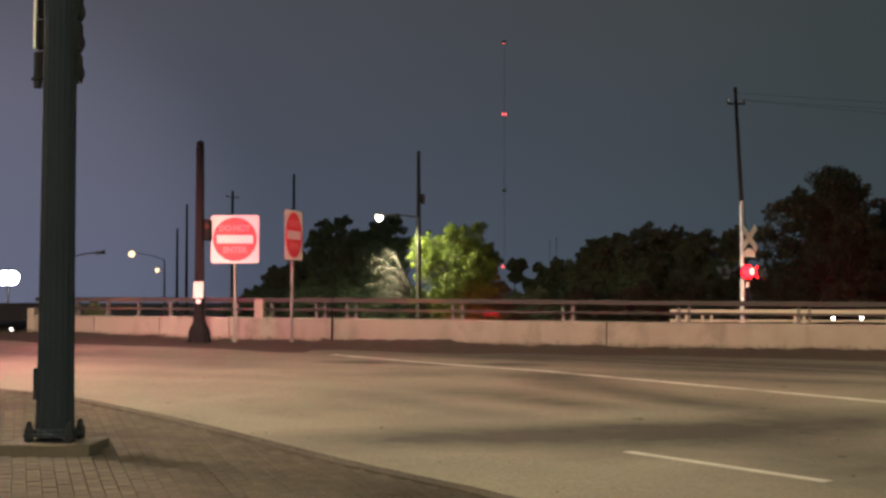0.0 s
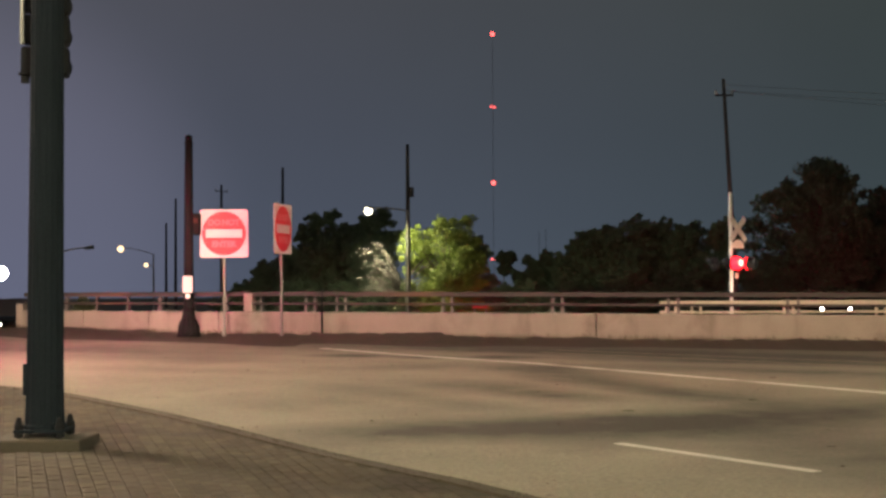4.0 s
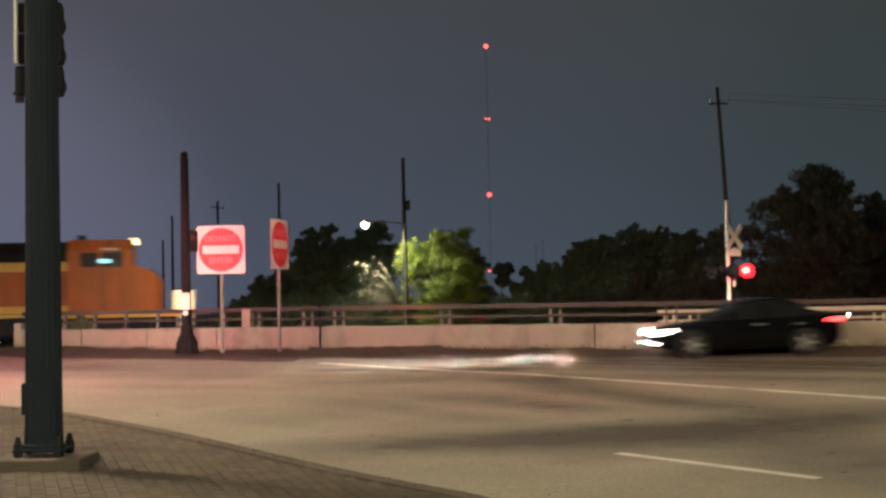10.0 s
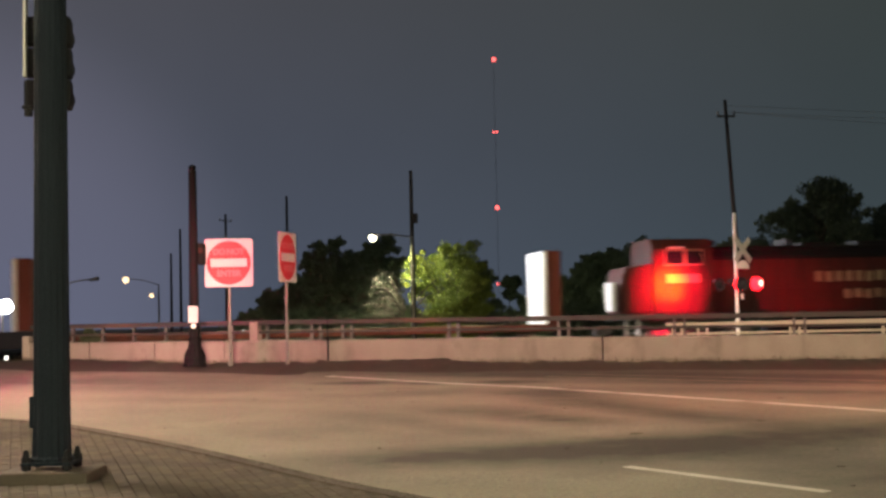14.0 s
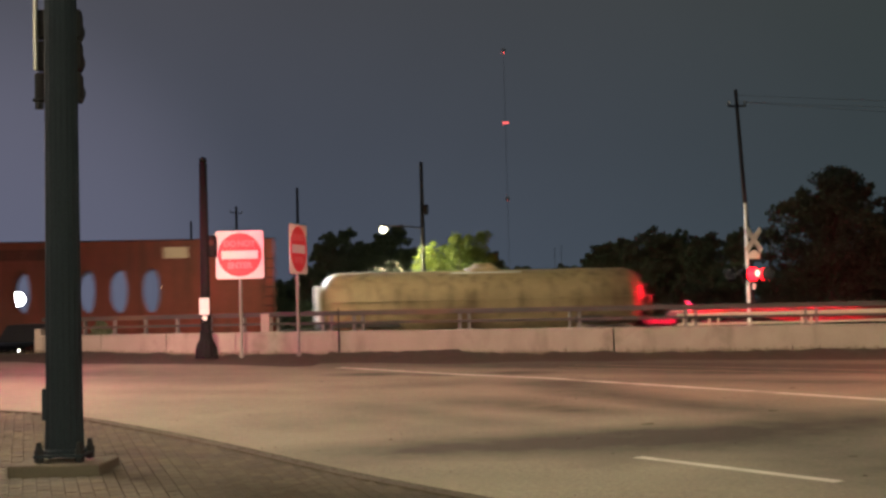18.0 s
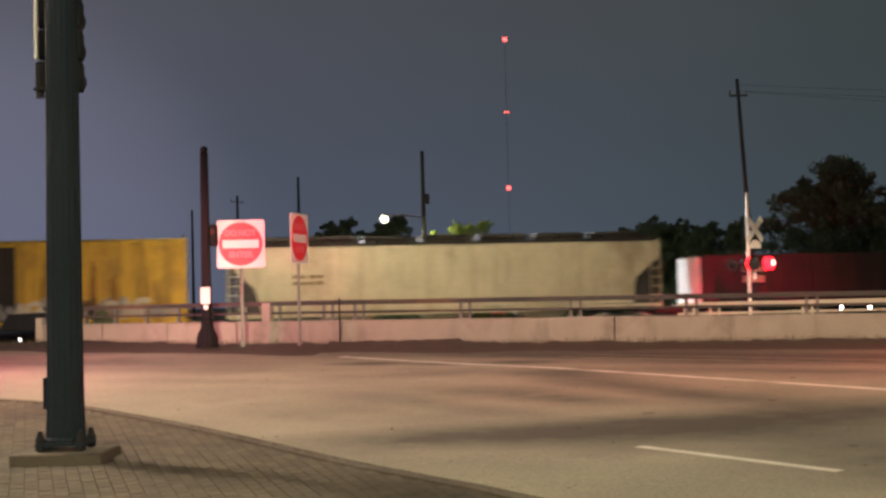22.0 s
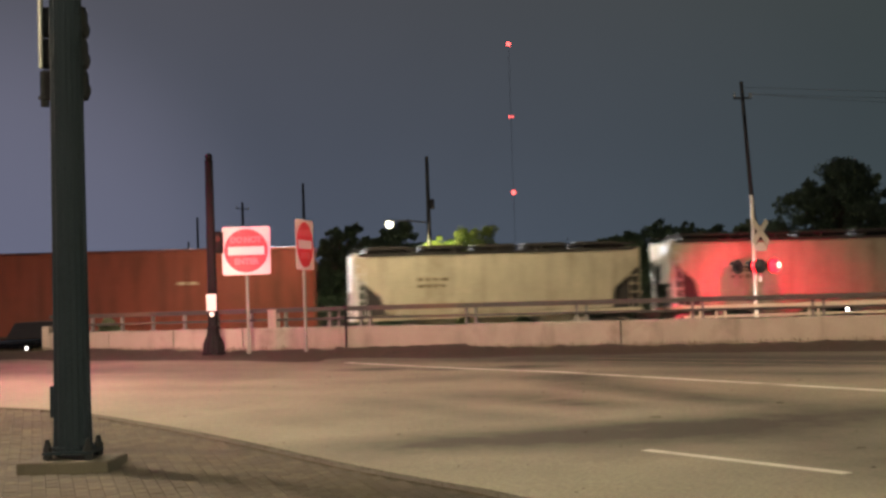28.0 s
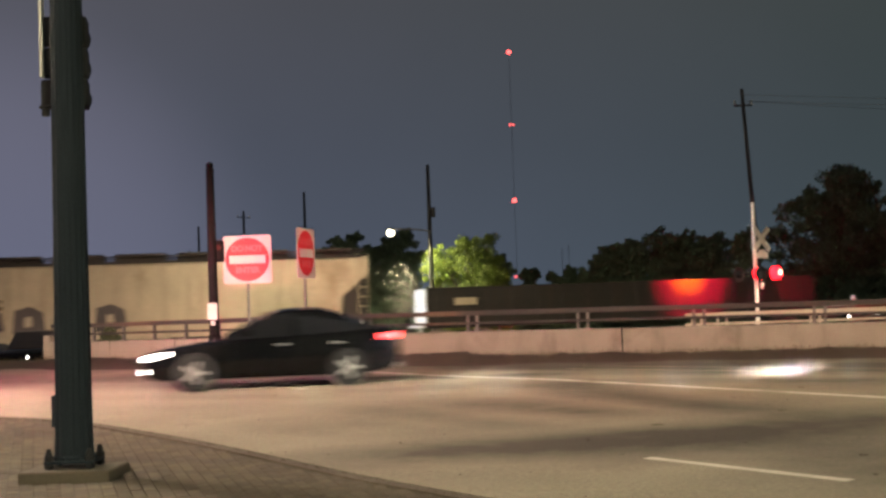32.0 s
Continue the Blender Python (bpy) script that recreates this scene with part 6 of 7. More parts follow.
tank_car(25.37, 14.87, M["tan_tank"], "tan tank car with a top walkway and dome")


def window_car(rear, L):
    """A tall steel car with a row of oval openings through both sides."""
    t = rolling("oval_window_car", rear, "tall red-brown steel car with a row of oval openings", "freight car")
    z0, z1 = 1.05, 4.72
    n = 13
    pitch = 1.28
    first = 4.15
    zc, rz = 2.72, 0.93
    for s, rx in ((-1, 0.33), (1, 0.56)):
        bm = B()
        y = s * 1.5
        # panel cells with an oval hole each
        for k in range(n):
            cx = first + pitch * k
            outer, inner = [], []
            for i in range(24):
                a = 2 * math.pi * i / 24
                c, q = math.cos(a), math.sin(a)
                m = 1 / max(abs(c), abs(q))
                outer.append((cx + c * m * pitch / 2, zc + q * m * 1.12))
                inner.append((cx + c * rx, zc + q * rz))
            for yy in (y - 0.03, y + 0.03):
                o = [bm.verts.new((p[0], yy, p[1])) for p in outer]
                q2 = [bm.verts.new((p[0], yy, p[1])) for p in inner]
                for i in range(24):
                    j = (i + 1) % 24
                    bm.faces.new((o[i], o[j], q2[j], q2[i]))
        xa, xb = first - pitch / 2, first + pitch * (n - 0.5)
        box(bm, 0.4, L - 0.4, y - 0.03, y + 0.03, zc + 1.12, z1)
        box(bm, 0.4, L - 0.4, y - 0.03, y + 0.03, z0, zc - 1.12)
        box(bm, 0.4, xa, y - 0.03, y + 0.03, zc - 1.12, zc + 1.12)
        box(bm, xb, L - 0.4, y - 0.03, y + 0.03, zc - 1.12, zc + 1.12)
        part("side_wall", bm, M["boxcar_brown"], t)
    bm = B()
    loft(bm, [[(x, -1.55, z1), (x, -1.4, z1 + 0.06), (x, 0, z1 + 0.1), (x, 1.4, z1 + 0.06), (x, 1.55, z1)] for x in (0.38, L - 0.38)])
    part("roof", bm, M["boxcar_brown"], t)
    for x in (0.4, L - 0.46):
        bm = B()
        box(bm, x, x + 0.06, -1.47, 1.47, z0, z1)
        part("end_wall", bm, M["loco_black"], t)
    bm = B()
    box(bm, 0.3, L - 0.3, -1.5, 1.5, 0.9, 1.05)
    box(bm, 5, L - 5, -1.52, -1.3, 0.55, 0.95)
    part("underframe", bm, M["boxcar_brown"], t)
    for k in range(18):
        bm = B()
        x = 0.8 + (L - 1.6) / 17 * k
        box(bm, x - 0.045, x + 0.045, -1.575, -1.532, z0 + 0.02, z0 + 0.5)
        part("side_post", bm, M["boxcar_brown"], t)
        bm = B()
        box(bm, x - 0.045, x + 0.045, -1.575, -1.532, zc + 1.13, z1 - 0.02)
        part("side_post", bm, M["boxcar_brown"], t)
    for x, w in ((1.2, 1.3), (4.0, 3.0), (9.5, 2.6), (13, 3.0), (20, 1.0)):
        bm = B()
        box(bm, x, x + w, -1.54, -1.532, 4.0, 4.45)
        part("faded_panel", bm, M["mark_pale"] if w < 1.4 else M["maroon"], t)
    end_frame(t, L, 4.4, M["loco_black"])
    running_gear(t, L)


window_car(-0.77, 24.89)


def gondola(rear, L, h, label, paint, name="gondola", heaped=False, ribs=16, placard=2, placard_x=2.35):
    t = rolling(name, rear, label)
    for s in (-1, 1):
        bm = B()
        box(bm, 0.5, L - 0.5, s * 1.5 - 0.03, s * 1.5 + 0.03, 1.0, h)
        part("side_wall", bm, paint, t)
        bm = B()
        box(bm, 0.48, L - 0.48, s * 1.5 - 0.07, s * 1.5 + 0.07, h - 0.12, h + 0.004)
        part("top_chord", bm, paint, t)
        bm = B()
        box(bm, 0.48, L - 0.48, s * 1.5 - 0.06, s * 1.5 + 0.06, 0.95, 1.12)
        part("side_sill", bm, paint, t)
    for k in range(ribs):
        bm = B()
        x = 0.9 + (L - 1.8) / (ribs - 1) * k
        box(bm, x - 0.06, x + 0.06, -1.6, -1.532, 1.02, h - 0.13)
        part("side_post", bm, paint, t)
    for x in (0.47, L - 0.53):
        bm = B()
        box(bm, x, x + 0.06, -1.46, 1.46, 1.0, h)
        part("end_wall", bm, paint, t)
    bm = B()
    box(bm, 0.5, L - 0.5, -1.46, 1.46, 0.95, 1.05)
    part("floor", bm, M["under"], t)
    if heaped:
        bm = B()
        rows = []
        for i in range(30):
            x = 0.6 + (L - 1.2) * i / 29
            rows.append([bm.verts.new((x, y, h - 0.25 + 0.35 * (1 - (y / 1.46) ** 2) + 0.08 * noise.noise((x * 1.5, y * 2, 1)))) for y in (-1.46, -0.9, -0.3, 0.3, 0.9, 1.46)])
        for a, b in zip(rows, rows[1:]):
            for k in range(5):
                bm.faces.new((a[k], b[k], b[k + 1], a[k + 1]))
        part("load", bm, M["dirt"], t, "dark heaped load")
    if placard:
        for z in (h - 0.75, h - 1.22)[:placard]:
            bm = B()
            box(bm, placard_x, placard_x + 0.95, -1.615, -1.602, z, z + 0.3)
            part("placard", bm, M["mark_pale"], t, "pale placard")
    # silver sheet on the dark end wall stands for floodlight
    bm = B()
    box(bm, 0.10, 0.40, -1.25, 1.25, 1.0, 1.08)
    box(bm, 0.40, 0.46, -1.4, 1.4, 1.1, h - 0.05)
    part("end_plate", bm, M["silver"], t, "pale plate for floodlight on the dark end")
    ladder(t, 0.2, -1.25, 0.8, h, False, 6, name="end_ladder")
    running_gear(t, L)
    return t


gondola(-20.56, 19.03, 3.22, "dark open-top gondola car with pale placards", M["dark_car"])


def covered_hopper(rear, L, h, label, graffiti=False, long=True, seed=1):
    """A covered grain hopper with sloped end sheets and a roof walk."""
    t = rolling("covered_hopper", rear, label)
    e = 2.5 if long else 1.9
    bm = B()
    # curved sides between the end slopes
    secs = []
    for x, zb in ((0.35, h - 1.15), (1.4, h - 2.15), (1.7, 1.25), (L - 1.55, 1.25), (L - 1.4, h - 2.05), (L - 0.3, h - 1.10)):
        secs.append([(x, -1.45, zb), (x, -1.57, (zb + h) / 2), (x, -1.53, h - 0.55), (x, -1.42, h - 0.40), (x, 1.42, h - 0.40), (x, 1.53, h - 0.55), (x, 1.57, (zb + h) / 2), (x, 1.45, zb)])
    loft(bm, secs)
    part("body", bm, M["cream"], t, "cream steel body", bevel=0.0, smooth=False)
    for k in range(12 if long else 8):
        n = 11 if long else 7
        x = 2.15 + (L - 4.3) / n * k
        bm = B()
        plate(bm, [(x - 0.03, 1.27), (x + 0.03, 1.27), (x + 0.03, h - 0.60), (x - 0.03, h - 0.60)], -1.580, -1.50)
        part("side_rib", bm, M["cream"], t)
    bm = B()
    for y in (-1.05, 1.05):
        box(bm, 0.4, L - 0.4, y - 0.3, y + 0.3, h - 0.16, h - 0.12)
    count = 10 if long else 7
    for k in range(count):
        q = 0.9 + (L - 1.8) / (count - 1) * k
        box(bm, q - 0.04, q + 0.04, -1.4, 1.4, h - 0.40, h - 0.15)
    box(bm, 0.55, L - 0.55, -1.56, -1.43, h - 0.46, h - 0.34)
    part("roof_walk", bm, M["under"], t, "dark roof walkway")
    count = 7 if long else 5
    for k in range(count):
        bm = B()
        q = 0.8 + (L - 1.6) * (k + 0.5) / count
        w = (L - 1.6) / count * 0.5 - 0.22
        box(bm, q - w, q + w, -0.62, 0.62, h - 0.42, h)
        part("hatch_cover", bm, M["under"], t, bevel=0.04)
    for k in range(3):
        q = L / 2 + (k - 1) * (L - 2 * e - 1.5) / 3
        bm = B()
        loft(bm, [[(q - w, -d, z), (q + w, -d, z), (q + w, d, z), (q - w, d, z)] for w, d, z in ((0.35, 0.35, 0.42), (1.5 if long else 1.1, 1.4, 1.3))])
        part("outlet_hopper", bm, M["cream"], t)
    bm = B()
    box(bm, 0.3, L - 0.3, -1.5, -1.38, 1.0, 1.22)
    box(bm, 0.3, L - 0.3, 1.38, 1.5, 1.0, 1.22)
    box(bm, 0.3, e + 0.8, -1.4, 1.4, 0.98, 1.06)
    box(bm, L - e - 0.8, L - 0.3, -1.4, 1.4, 0.98, 1.06)
    part("side_sill", bm, M["cream"], t)
    # end posts and slopes, darkened for shade; posts silver where floodlit
    for x, s in ((0.35, 1), (L - 0.35, -1)):
        for y in (-1.42, 1.34):
            bm = B()
            a, b = sorted((x, x + s * 0.16))
            box(bm, a, b, y, y + 0.1, 1.05, h - 0.3)
            part("end_post", bm, M["silver"] if s > 0 and seed in (7, 8) else M["under"], t)
        for y in (-0.9, 0.0, 0.9):
            bm = B()
            tube(bm, (x + s * 0.1, y, 1.1), (x + s * 0.25, y, h - 0.5), 0.06, seg=6)
            part("end_brace", bm, M["under"], t)
        for z, r in ((h - 0.4, 0.05), (2.3, 0.04)):
            bm = B()
            tube(bm, (x + s * 0.08, -1.4, z), (x + s * 0.08, 1.4, z), r, seg=6)
            part("end_rail", bm, M["under"], t)
        bm = B()
        q = x + s * 1.8
        plate(bm, [(q - 0.05, 1.05), (q + 0.05, 1.05), (x + s * 0.45 + 0.05, h - 1.3), (x + s * 0.45 - 0.05, h - 1.3)], -1.3, 1.3)
        part("slope_sheet", bm, M["under"], t, "sloping end sheet darkened for shade")
        # flat dark plate fills the end gap with shade
        bm = B()
        plate(bm, [(x + s * 0.30, 1.06), (q - s * 0.04, 1.06), (x + s * 1.05, h - 2.2), (x + s * 0.30, h - 1.45)][::s], -1.24, -1.20)
        part("end_gusset", bm, M["under"], t, "dark sheet added for the shaded end gap")
    bm = B()
    tube(bm, (1.1, -0.2, 1.1), (1.1, -0.2, 1.55), 0.22, seg=10)
    box(bm, 1.5, 2.2, -1.2, -0.6, 1.15, 1.65)
    part("brake_gear", bm, M["silver"], t, "pale brake cylinder and reservoir")
    ladder(t, 0.55, -1.52, 1.0, h - 0.3, True, 8)
    ladder(t, L - 0.55, -1.52, 1.0, h - 0.3, True, 8, material=M["cream"])
    ladder(t, 0.3, -1.1, 1.0, h - 0.3, False, 8, name="end_ladder")
    # silver sheet puts the floodlight on these two rear ends
    if seed in (7, 8):
        bm = B()
        box(bm, 0.18, 0.30, -1.45, -0.35, 2.2, h - 0.55)
        part("end_plate", bm, M["silver"], t, "pale plate for the floodlit end behind the ladder", bevel=0.02)
    if graffiti:
        rnd = random.Random(seed)

        def strokes(bm, segs, w, y):
            for (x0, z0), (x1, z1) in segs:
                d = Vector((x1 - x0, z1 - z0)).normalized()
                n = Vector((-d.y, d.x)) * w
                e = d * w * 0.6
                plate(bm, [(x0 - e.x + n.x, z0 - e.y + n.y), (x0 - e.x - n.x, z0 - e.y - n.y), (x1 + e.x - n.x, z1 + e.y - n.y), (x1 + e.x + n.x, z1 + e.y + n.y)], y - 0.004, y)

        letters = [
            [(1.4, 3.6), (2.2, 3.75), (2.1, 3.3), (1.5, 3.2), (2.2, 2.9), (2.0, 2.5)],
            [(2.6, 2.3), (2.7, 3.45), (3.5, 3.2), (3.6, 2.6), (2.8, 2.25)],
            [(4.0, 3.0), (4.4, 3.8)], [(4.5, 2.5), (4.75, 3.85)], [(4.7, 3.1), (5.5, 3.75)], [(4.8, 3.15), (5.6, 2.5)],
            [(6.4, 3.05), (7.2, 3.7), (7.95, 3.05), (7.15, 2.4), (6.4, 3.05)],
            [(9.5, 2.2), (9.35, 3.8), (10.3, 3.85), (10.7, 3.4), (10.1, 3.0), (9.5, 3.05)],
            [(10.9, 3.6), (11.8, 3.0)], [(11.2, 2.9), (11.3, 1.7)], [(11.7, 2.9), (11.75, 1.6)], [(11.9, 3.6), (12.2, 2.0)]]
        y = -1.582
        for pts in letters:
            segs = list(zip(pts, pts[1:]))
            bm = B()
            strokes(bm, segs, 0.25, y)
            part("spray_shape", bm, M["graf_black"], t)
            bm = B()
            strokes(bm, segs, 0.15, y - 0.007)
            part("spray_shape", bm, M["graf_white"], t)
            y -= 0.0005
        for k in range(14):
            bm = B()
            xx, zz = 1.2 + 0.8 * k + rnd.uniform(-0.2, 0.2), rnd.uniform(2.6, 3.6)
            strokes(bm, [((xx, zz), (xx + rnd.uniform(-0.5, 0.5), zz + rnd.uniform(0.3, 0.7))), ((xx, zz), (xx + rnd.uniform(-0.6, 0.6), zz - rnd.uniform(0.1, 0.5)))], 0.09, -1.579)
            part("spray_shape", bm, M["graf_blue"] if k % 3 else M["graf_black"], t)
        bm = B()
        plate(bm, [(3.7, 1.3), (6.8, 1.3), (7.0, 1.9), (6.6, 2.4), (5.2, 2.3), (3.8, 2.45)], -1.581, -1.577)
        part("spray_shape", bm, M["graf_green"], t)
        for k in range(9):
            bm = B()
            xx = 7.3 + 0.42 * k
            strokes(bm, [((xx, 1.35), (xx + rnd.uniform(-0.1, 0.5), 2.1)), ((xx, rnd.uniform(1.4, 2.0)), (xx + 0.4, rnd.uniform(1.4, 2.0)))], 0.10, -1.582)
            part("spray_shape", bm, M["graf_black"] if k % 2 else M["graf_white"], t)
    else:
        bars(t, 3.0, 2.6, 1.3, 2, M["mark_soft"], 0.16, y=-1.586, seed=seed, blocks=4)
    running_gear(t, L, 1.9)
    return t


covered_hopper(-40.82, 19.19, 4.38, "cream covered hopper with a dark roof walk", seed=2)


def boxcar(rear, L, h, paint, label, door, name="boxcar", seed=3, letters=True):
    t = rolling(name, rear, label)
    bm = B()
    loft(bm, [[(x, -1.5, 1.05), (x, -1.5, h - 0.22), (x, -1.35, h - 0.1), (x, 0, h), (x, 1.35, h - 0.1), (x, 1.5, h - 0.22), (x, 1.5, 1.05)] for x in (0.45, L - 0.45)])
    part("body", bm, paint, t)
    n = 14
    for k in range(n):
        x = 0.7 + (L - 1.4) / (n - 1) * k
        if door[0] - 0.1 < x < door[1] + 0.1:
            continue
        bm = B()
        box(bm, x - 0.05, x + 0.05, -1.55, -1.503, 1.1, h - 0.3)
        part("side_post", bm, paint, t)
    bm = B()
    box(bm, 0.42, L - 0.42, -1.56, -1.503, h - 0.36, h - 0.2)
    box(bm, 0.42, L - 0.42, -1.56, -1.503, 0.88, 1.08)
    part("side_sill", bm, paint, t)
    bm = B()
    box(bm, door[0], door[1], -1.60, -1.562, 1.12, h - 0.34)
    dr = part("door", bm, door[2], t, "sliding door", bevel=0.01)
    for k in range(6):
        bm = B()
        z = 1.3 + (h - 1.9) / 5 * k
        box(bm, door[0] + 0.06, door[1] - 0.06, -1.63, -1.602, z, z + 0.06)
        part("door_rib", bm, door[2], dr)
    bm = B()
    tube(bm, (door[0] + 0.35, -1.64, 1.2), (door[0] + 0.35, -1.64, h - 0.4), 0.025, seg=6)
    part("lock_bar", bm, M["silver"], dr)
    # the yellow car's ribs are silvered to hold the floodlight on its end
    for k in range(12):
        bm = B()
        z = 1.25 + (h - 1.8) / 11 * k
        box(bm, 0.36, 0.45, -1.42, 1.42, z, z + 0.1)
        part("end_rib", bm, M["silver"] if paint == M["boxcar_yellow"] else paint, t)
    bm = B()
    box(bm, 0.3, L - 0.3, -0.5, 0.5, 0.8, 1.06)
    for x in (4.2, L / 2, L - 4.6):
        box(bm, x - 0.7, x + 0.7, -1.2, 1.2, 0.55, 1.0)
    part("underframe", bm, M["under"], t)
    ladder(t, 0.75, -1.6, 0.7, h - 0.4, True, 9, material=M["silver"])
    ladder(t, L - 0.75, -1.6, 0.7, h - 0.4, True, 9, material=paint)
    ladder(t, 0.3, -1.15, 0.9, h - 0.3, False, 9, material=M["silver"], name="end_ladder")
    if letters:
        mk = M["mark_dark"] if paint == M["boxcar_yellow"] else M["mark_pale"]
        bars(t, 1.8, 3.75, 2.0, 3, mk, 0.2, y=-1.56, seed=seed, blocks=4)
        bars(t, door[0] - 3.0, 3.55, 2.2, 1, mk, 0.22, y=-1.56, seed=seed + 1, blocks=3)
        bars(t, 1.4, 1.75, 1.8, 2, M["mark_pale"], 0.15, y=-1.56, seed=seed + 2, blocks=3)
    running_gear(t, L)
    return t


yellow_box = boxcar(-59.29, 17.57, 4.45, M["boxcar_yellow"], "yellow boxcar with a dark sliding door and pale floodlit end ribs", (7.14, 10.4, M["dark_car"]), seed=4, letters=False)
rnd = random.Random(31)


def scrawl(t, x, z, w, h, material, y, turns, thick):
    """A sprayed line that wanders to and fro, as one flat ribbon."""
    bm = B()
    rows = []
    for k in range(turns + 1):
        px, pz = x + w * k / turns + rnd.uniform(-0.1, 0.1), z + h * ((k % 2) * rnd.uniform(0.6, 1.0) + rnd.uniform(0, 0.15))
        half = thick * rnd.uniform(0.8, 1.3)
        rows.append([bm.verts.new(v) for v in ((px - half, y - 0.004, pz - half * 0.4), (px + half, y - 0.004, pz + half * 0.4), (px + half, y, pz + half * 0.4), (px - half, y, pz - half * 0.4))])
    for p, q in zip(rows, rows[1:]):
        for k in range(4):
            bm.faces.new((p[k], q[k], q[(k + 1) % 4], p[(k + 1) % 4]))
    bm.faces.new(rows[0])
    bm.faces.new(rows[-1][::-1])
    part("spray_shape", bm, material, t)


for k in range(15):
    x = 0.8 + 1.06 * k
    y = -1.634 if 6.2 < x < 10.8 else -1.556
    scrawl(yellow_box, x, 1.12, rnd.uniform(0.9, 1.3), rnd.uniform(0.6, 1.0), (M["graf_blue"], M["graf_white"], M["graf_blue"], M["mark_dark"])[k % 4], y - 0.004 * (k % 2), 7, 0.075)
for x, z, w in ((3.9, 1.75, 0.55), (5.1, 1.95, 0.6), (6.1, 2.0, 0.9), (10.9, 1.85, 0.5), (12.0, 1.9, 0.8), (13.8, 1.8, 0.6), (15.0, 1.9, 0.7), (0.9, 1.7, 0.5)):
    bm = B()
    plate(bm, [(x, z - 0.12), (x + w, z - 0.12), (x + w * 0.96, z + 0.02), (x + w * 0.6, z + 0.1), (x + w * 0.2, z + 0.06)], -1.576, -1.571)
    part("spray_shape", bm, M["graf_white"], yellow_box)
for x, z, w, h in ((1.95, 3.40, 0.9, 0.05), (2.83, 3.05, 0.6, 0.05), (1.64, 2.76, 0.5, 0.05), (2.25, 3.62, 0.55, 0.18), (4.45, 3.66, 0.4, 0.18), (4.32, 3.2, 0.53, 0.17), (5.22, 3.18, 0.53, 0.16), (6.13, 3.14, 0.5, 0.16), (2.3, 2.45, 1.1, 0.16)):
    bm = B()
    plate(bm, [(x, z), (x + w, z), (x + w, z + h), (x + 0.04, z + h)], -1.562, -1.557)
    part("stencil", bm, M["mark_dark"] if z > 2.6 else M["mark_faded"], yellow_box)
for k, (x, w) in enumerate(((11.3, 0.22), (11.75, 0.5), (13.2, 0.35), (14.0, 0.5), (15.4, 0.3), (5.9, 0.3))):
    bm = B()
    plate(bm, [(x, 1.15), (x + w, 1.15), (x + w * 0.9, 2.6 + 0.3 * (k % 3)), (x + w * 0.5, 3.0 + 0.3 * (k % 3)), (x + w * 0.15, 2.5 + 0.2 * (k % 2))], -1.5075, -1.5035)
    part("rust_patch", bm, M["rust_run"], yellow_box)
gondola(-75.82, 14.82, 3.36, "dark brown low hopper car with a pale plate for the floodlit tank end", M["brown_car"], name="hopper_car", heaped=True, ribs=9, placard=0)
covered_hopper(-90.48, 13.03, 4.22, "short cream hopper covered in sprayed graffiti", graffiti=True, long=False, seed=6)
covered_hopper(-113.0, 21.0, 4.40, "long cream covered hopper", seed=7)
covered_hopper(-126.83, 13.0, 4.15, "short cream covered hopper", long=False, seed=8)
boxcar(-144.96, 17.25, 4.30, M["boxcar_orange"], "rust-red boxcar with a matching door", (6.8, 10.2, M["boxcar_orange"]), seed=9, letters=False)
bars(TRAIN[-1][0], 11.2, 2.75, 0.9, 1, M["mark_pale"], 0.14, y=-1.56, seed=12, blocks=2)
flatcar(-163.6, 17.5, "empty flatcar with a tan timber deck")
gondola(-183.06, 18.28, 2.66, "dark low gondola car", M["dark_car"], placard=1, placard_x=1.65)
last_hopper = covered_hopper(-204.0, 19.3, 4.50, "cream covered hopper with dark sprayed scrawl low on its side", seed=10)
for k in range(4):
    bm = B()
    x = 3.0 + 1.6 * k
    plate(bm, [(x, 1.35), (x + 0.5, 1.3), (x + 1.3, 1.5), (x + 1.2, 2.2), (x + 0.7, 2.45), (x + 0.1, 2.3)], -1.60, -1.594)
    part("spray_shape", bm, M["graf_black"], last_hopper)
    bm = B()
    plate(bm, [(x + 0.45, 1.6), (x + 0.8, 1.65), (x + 0.75, 2.05), (x + 0.5, 2.0)], -1.606, -1.6005)
    part("spray_shape", bm, M["cream"], last_hopper)


# ---- road vehicles ----


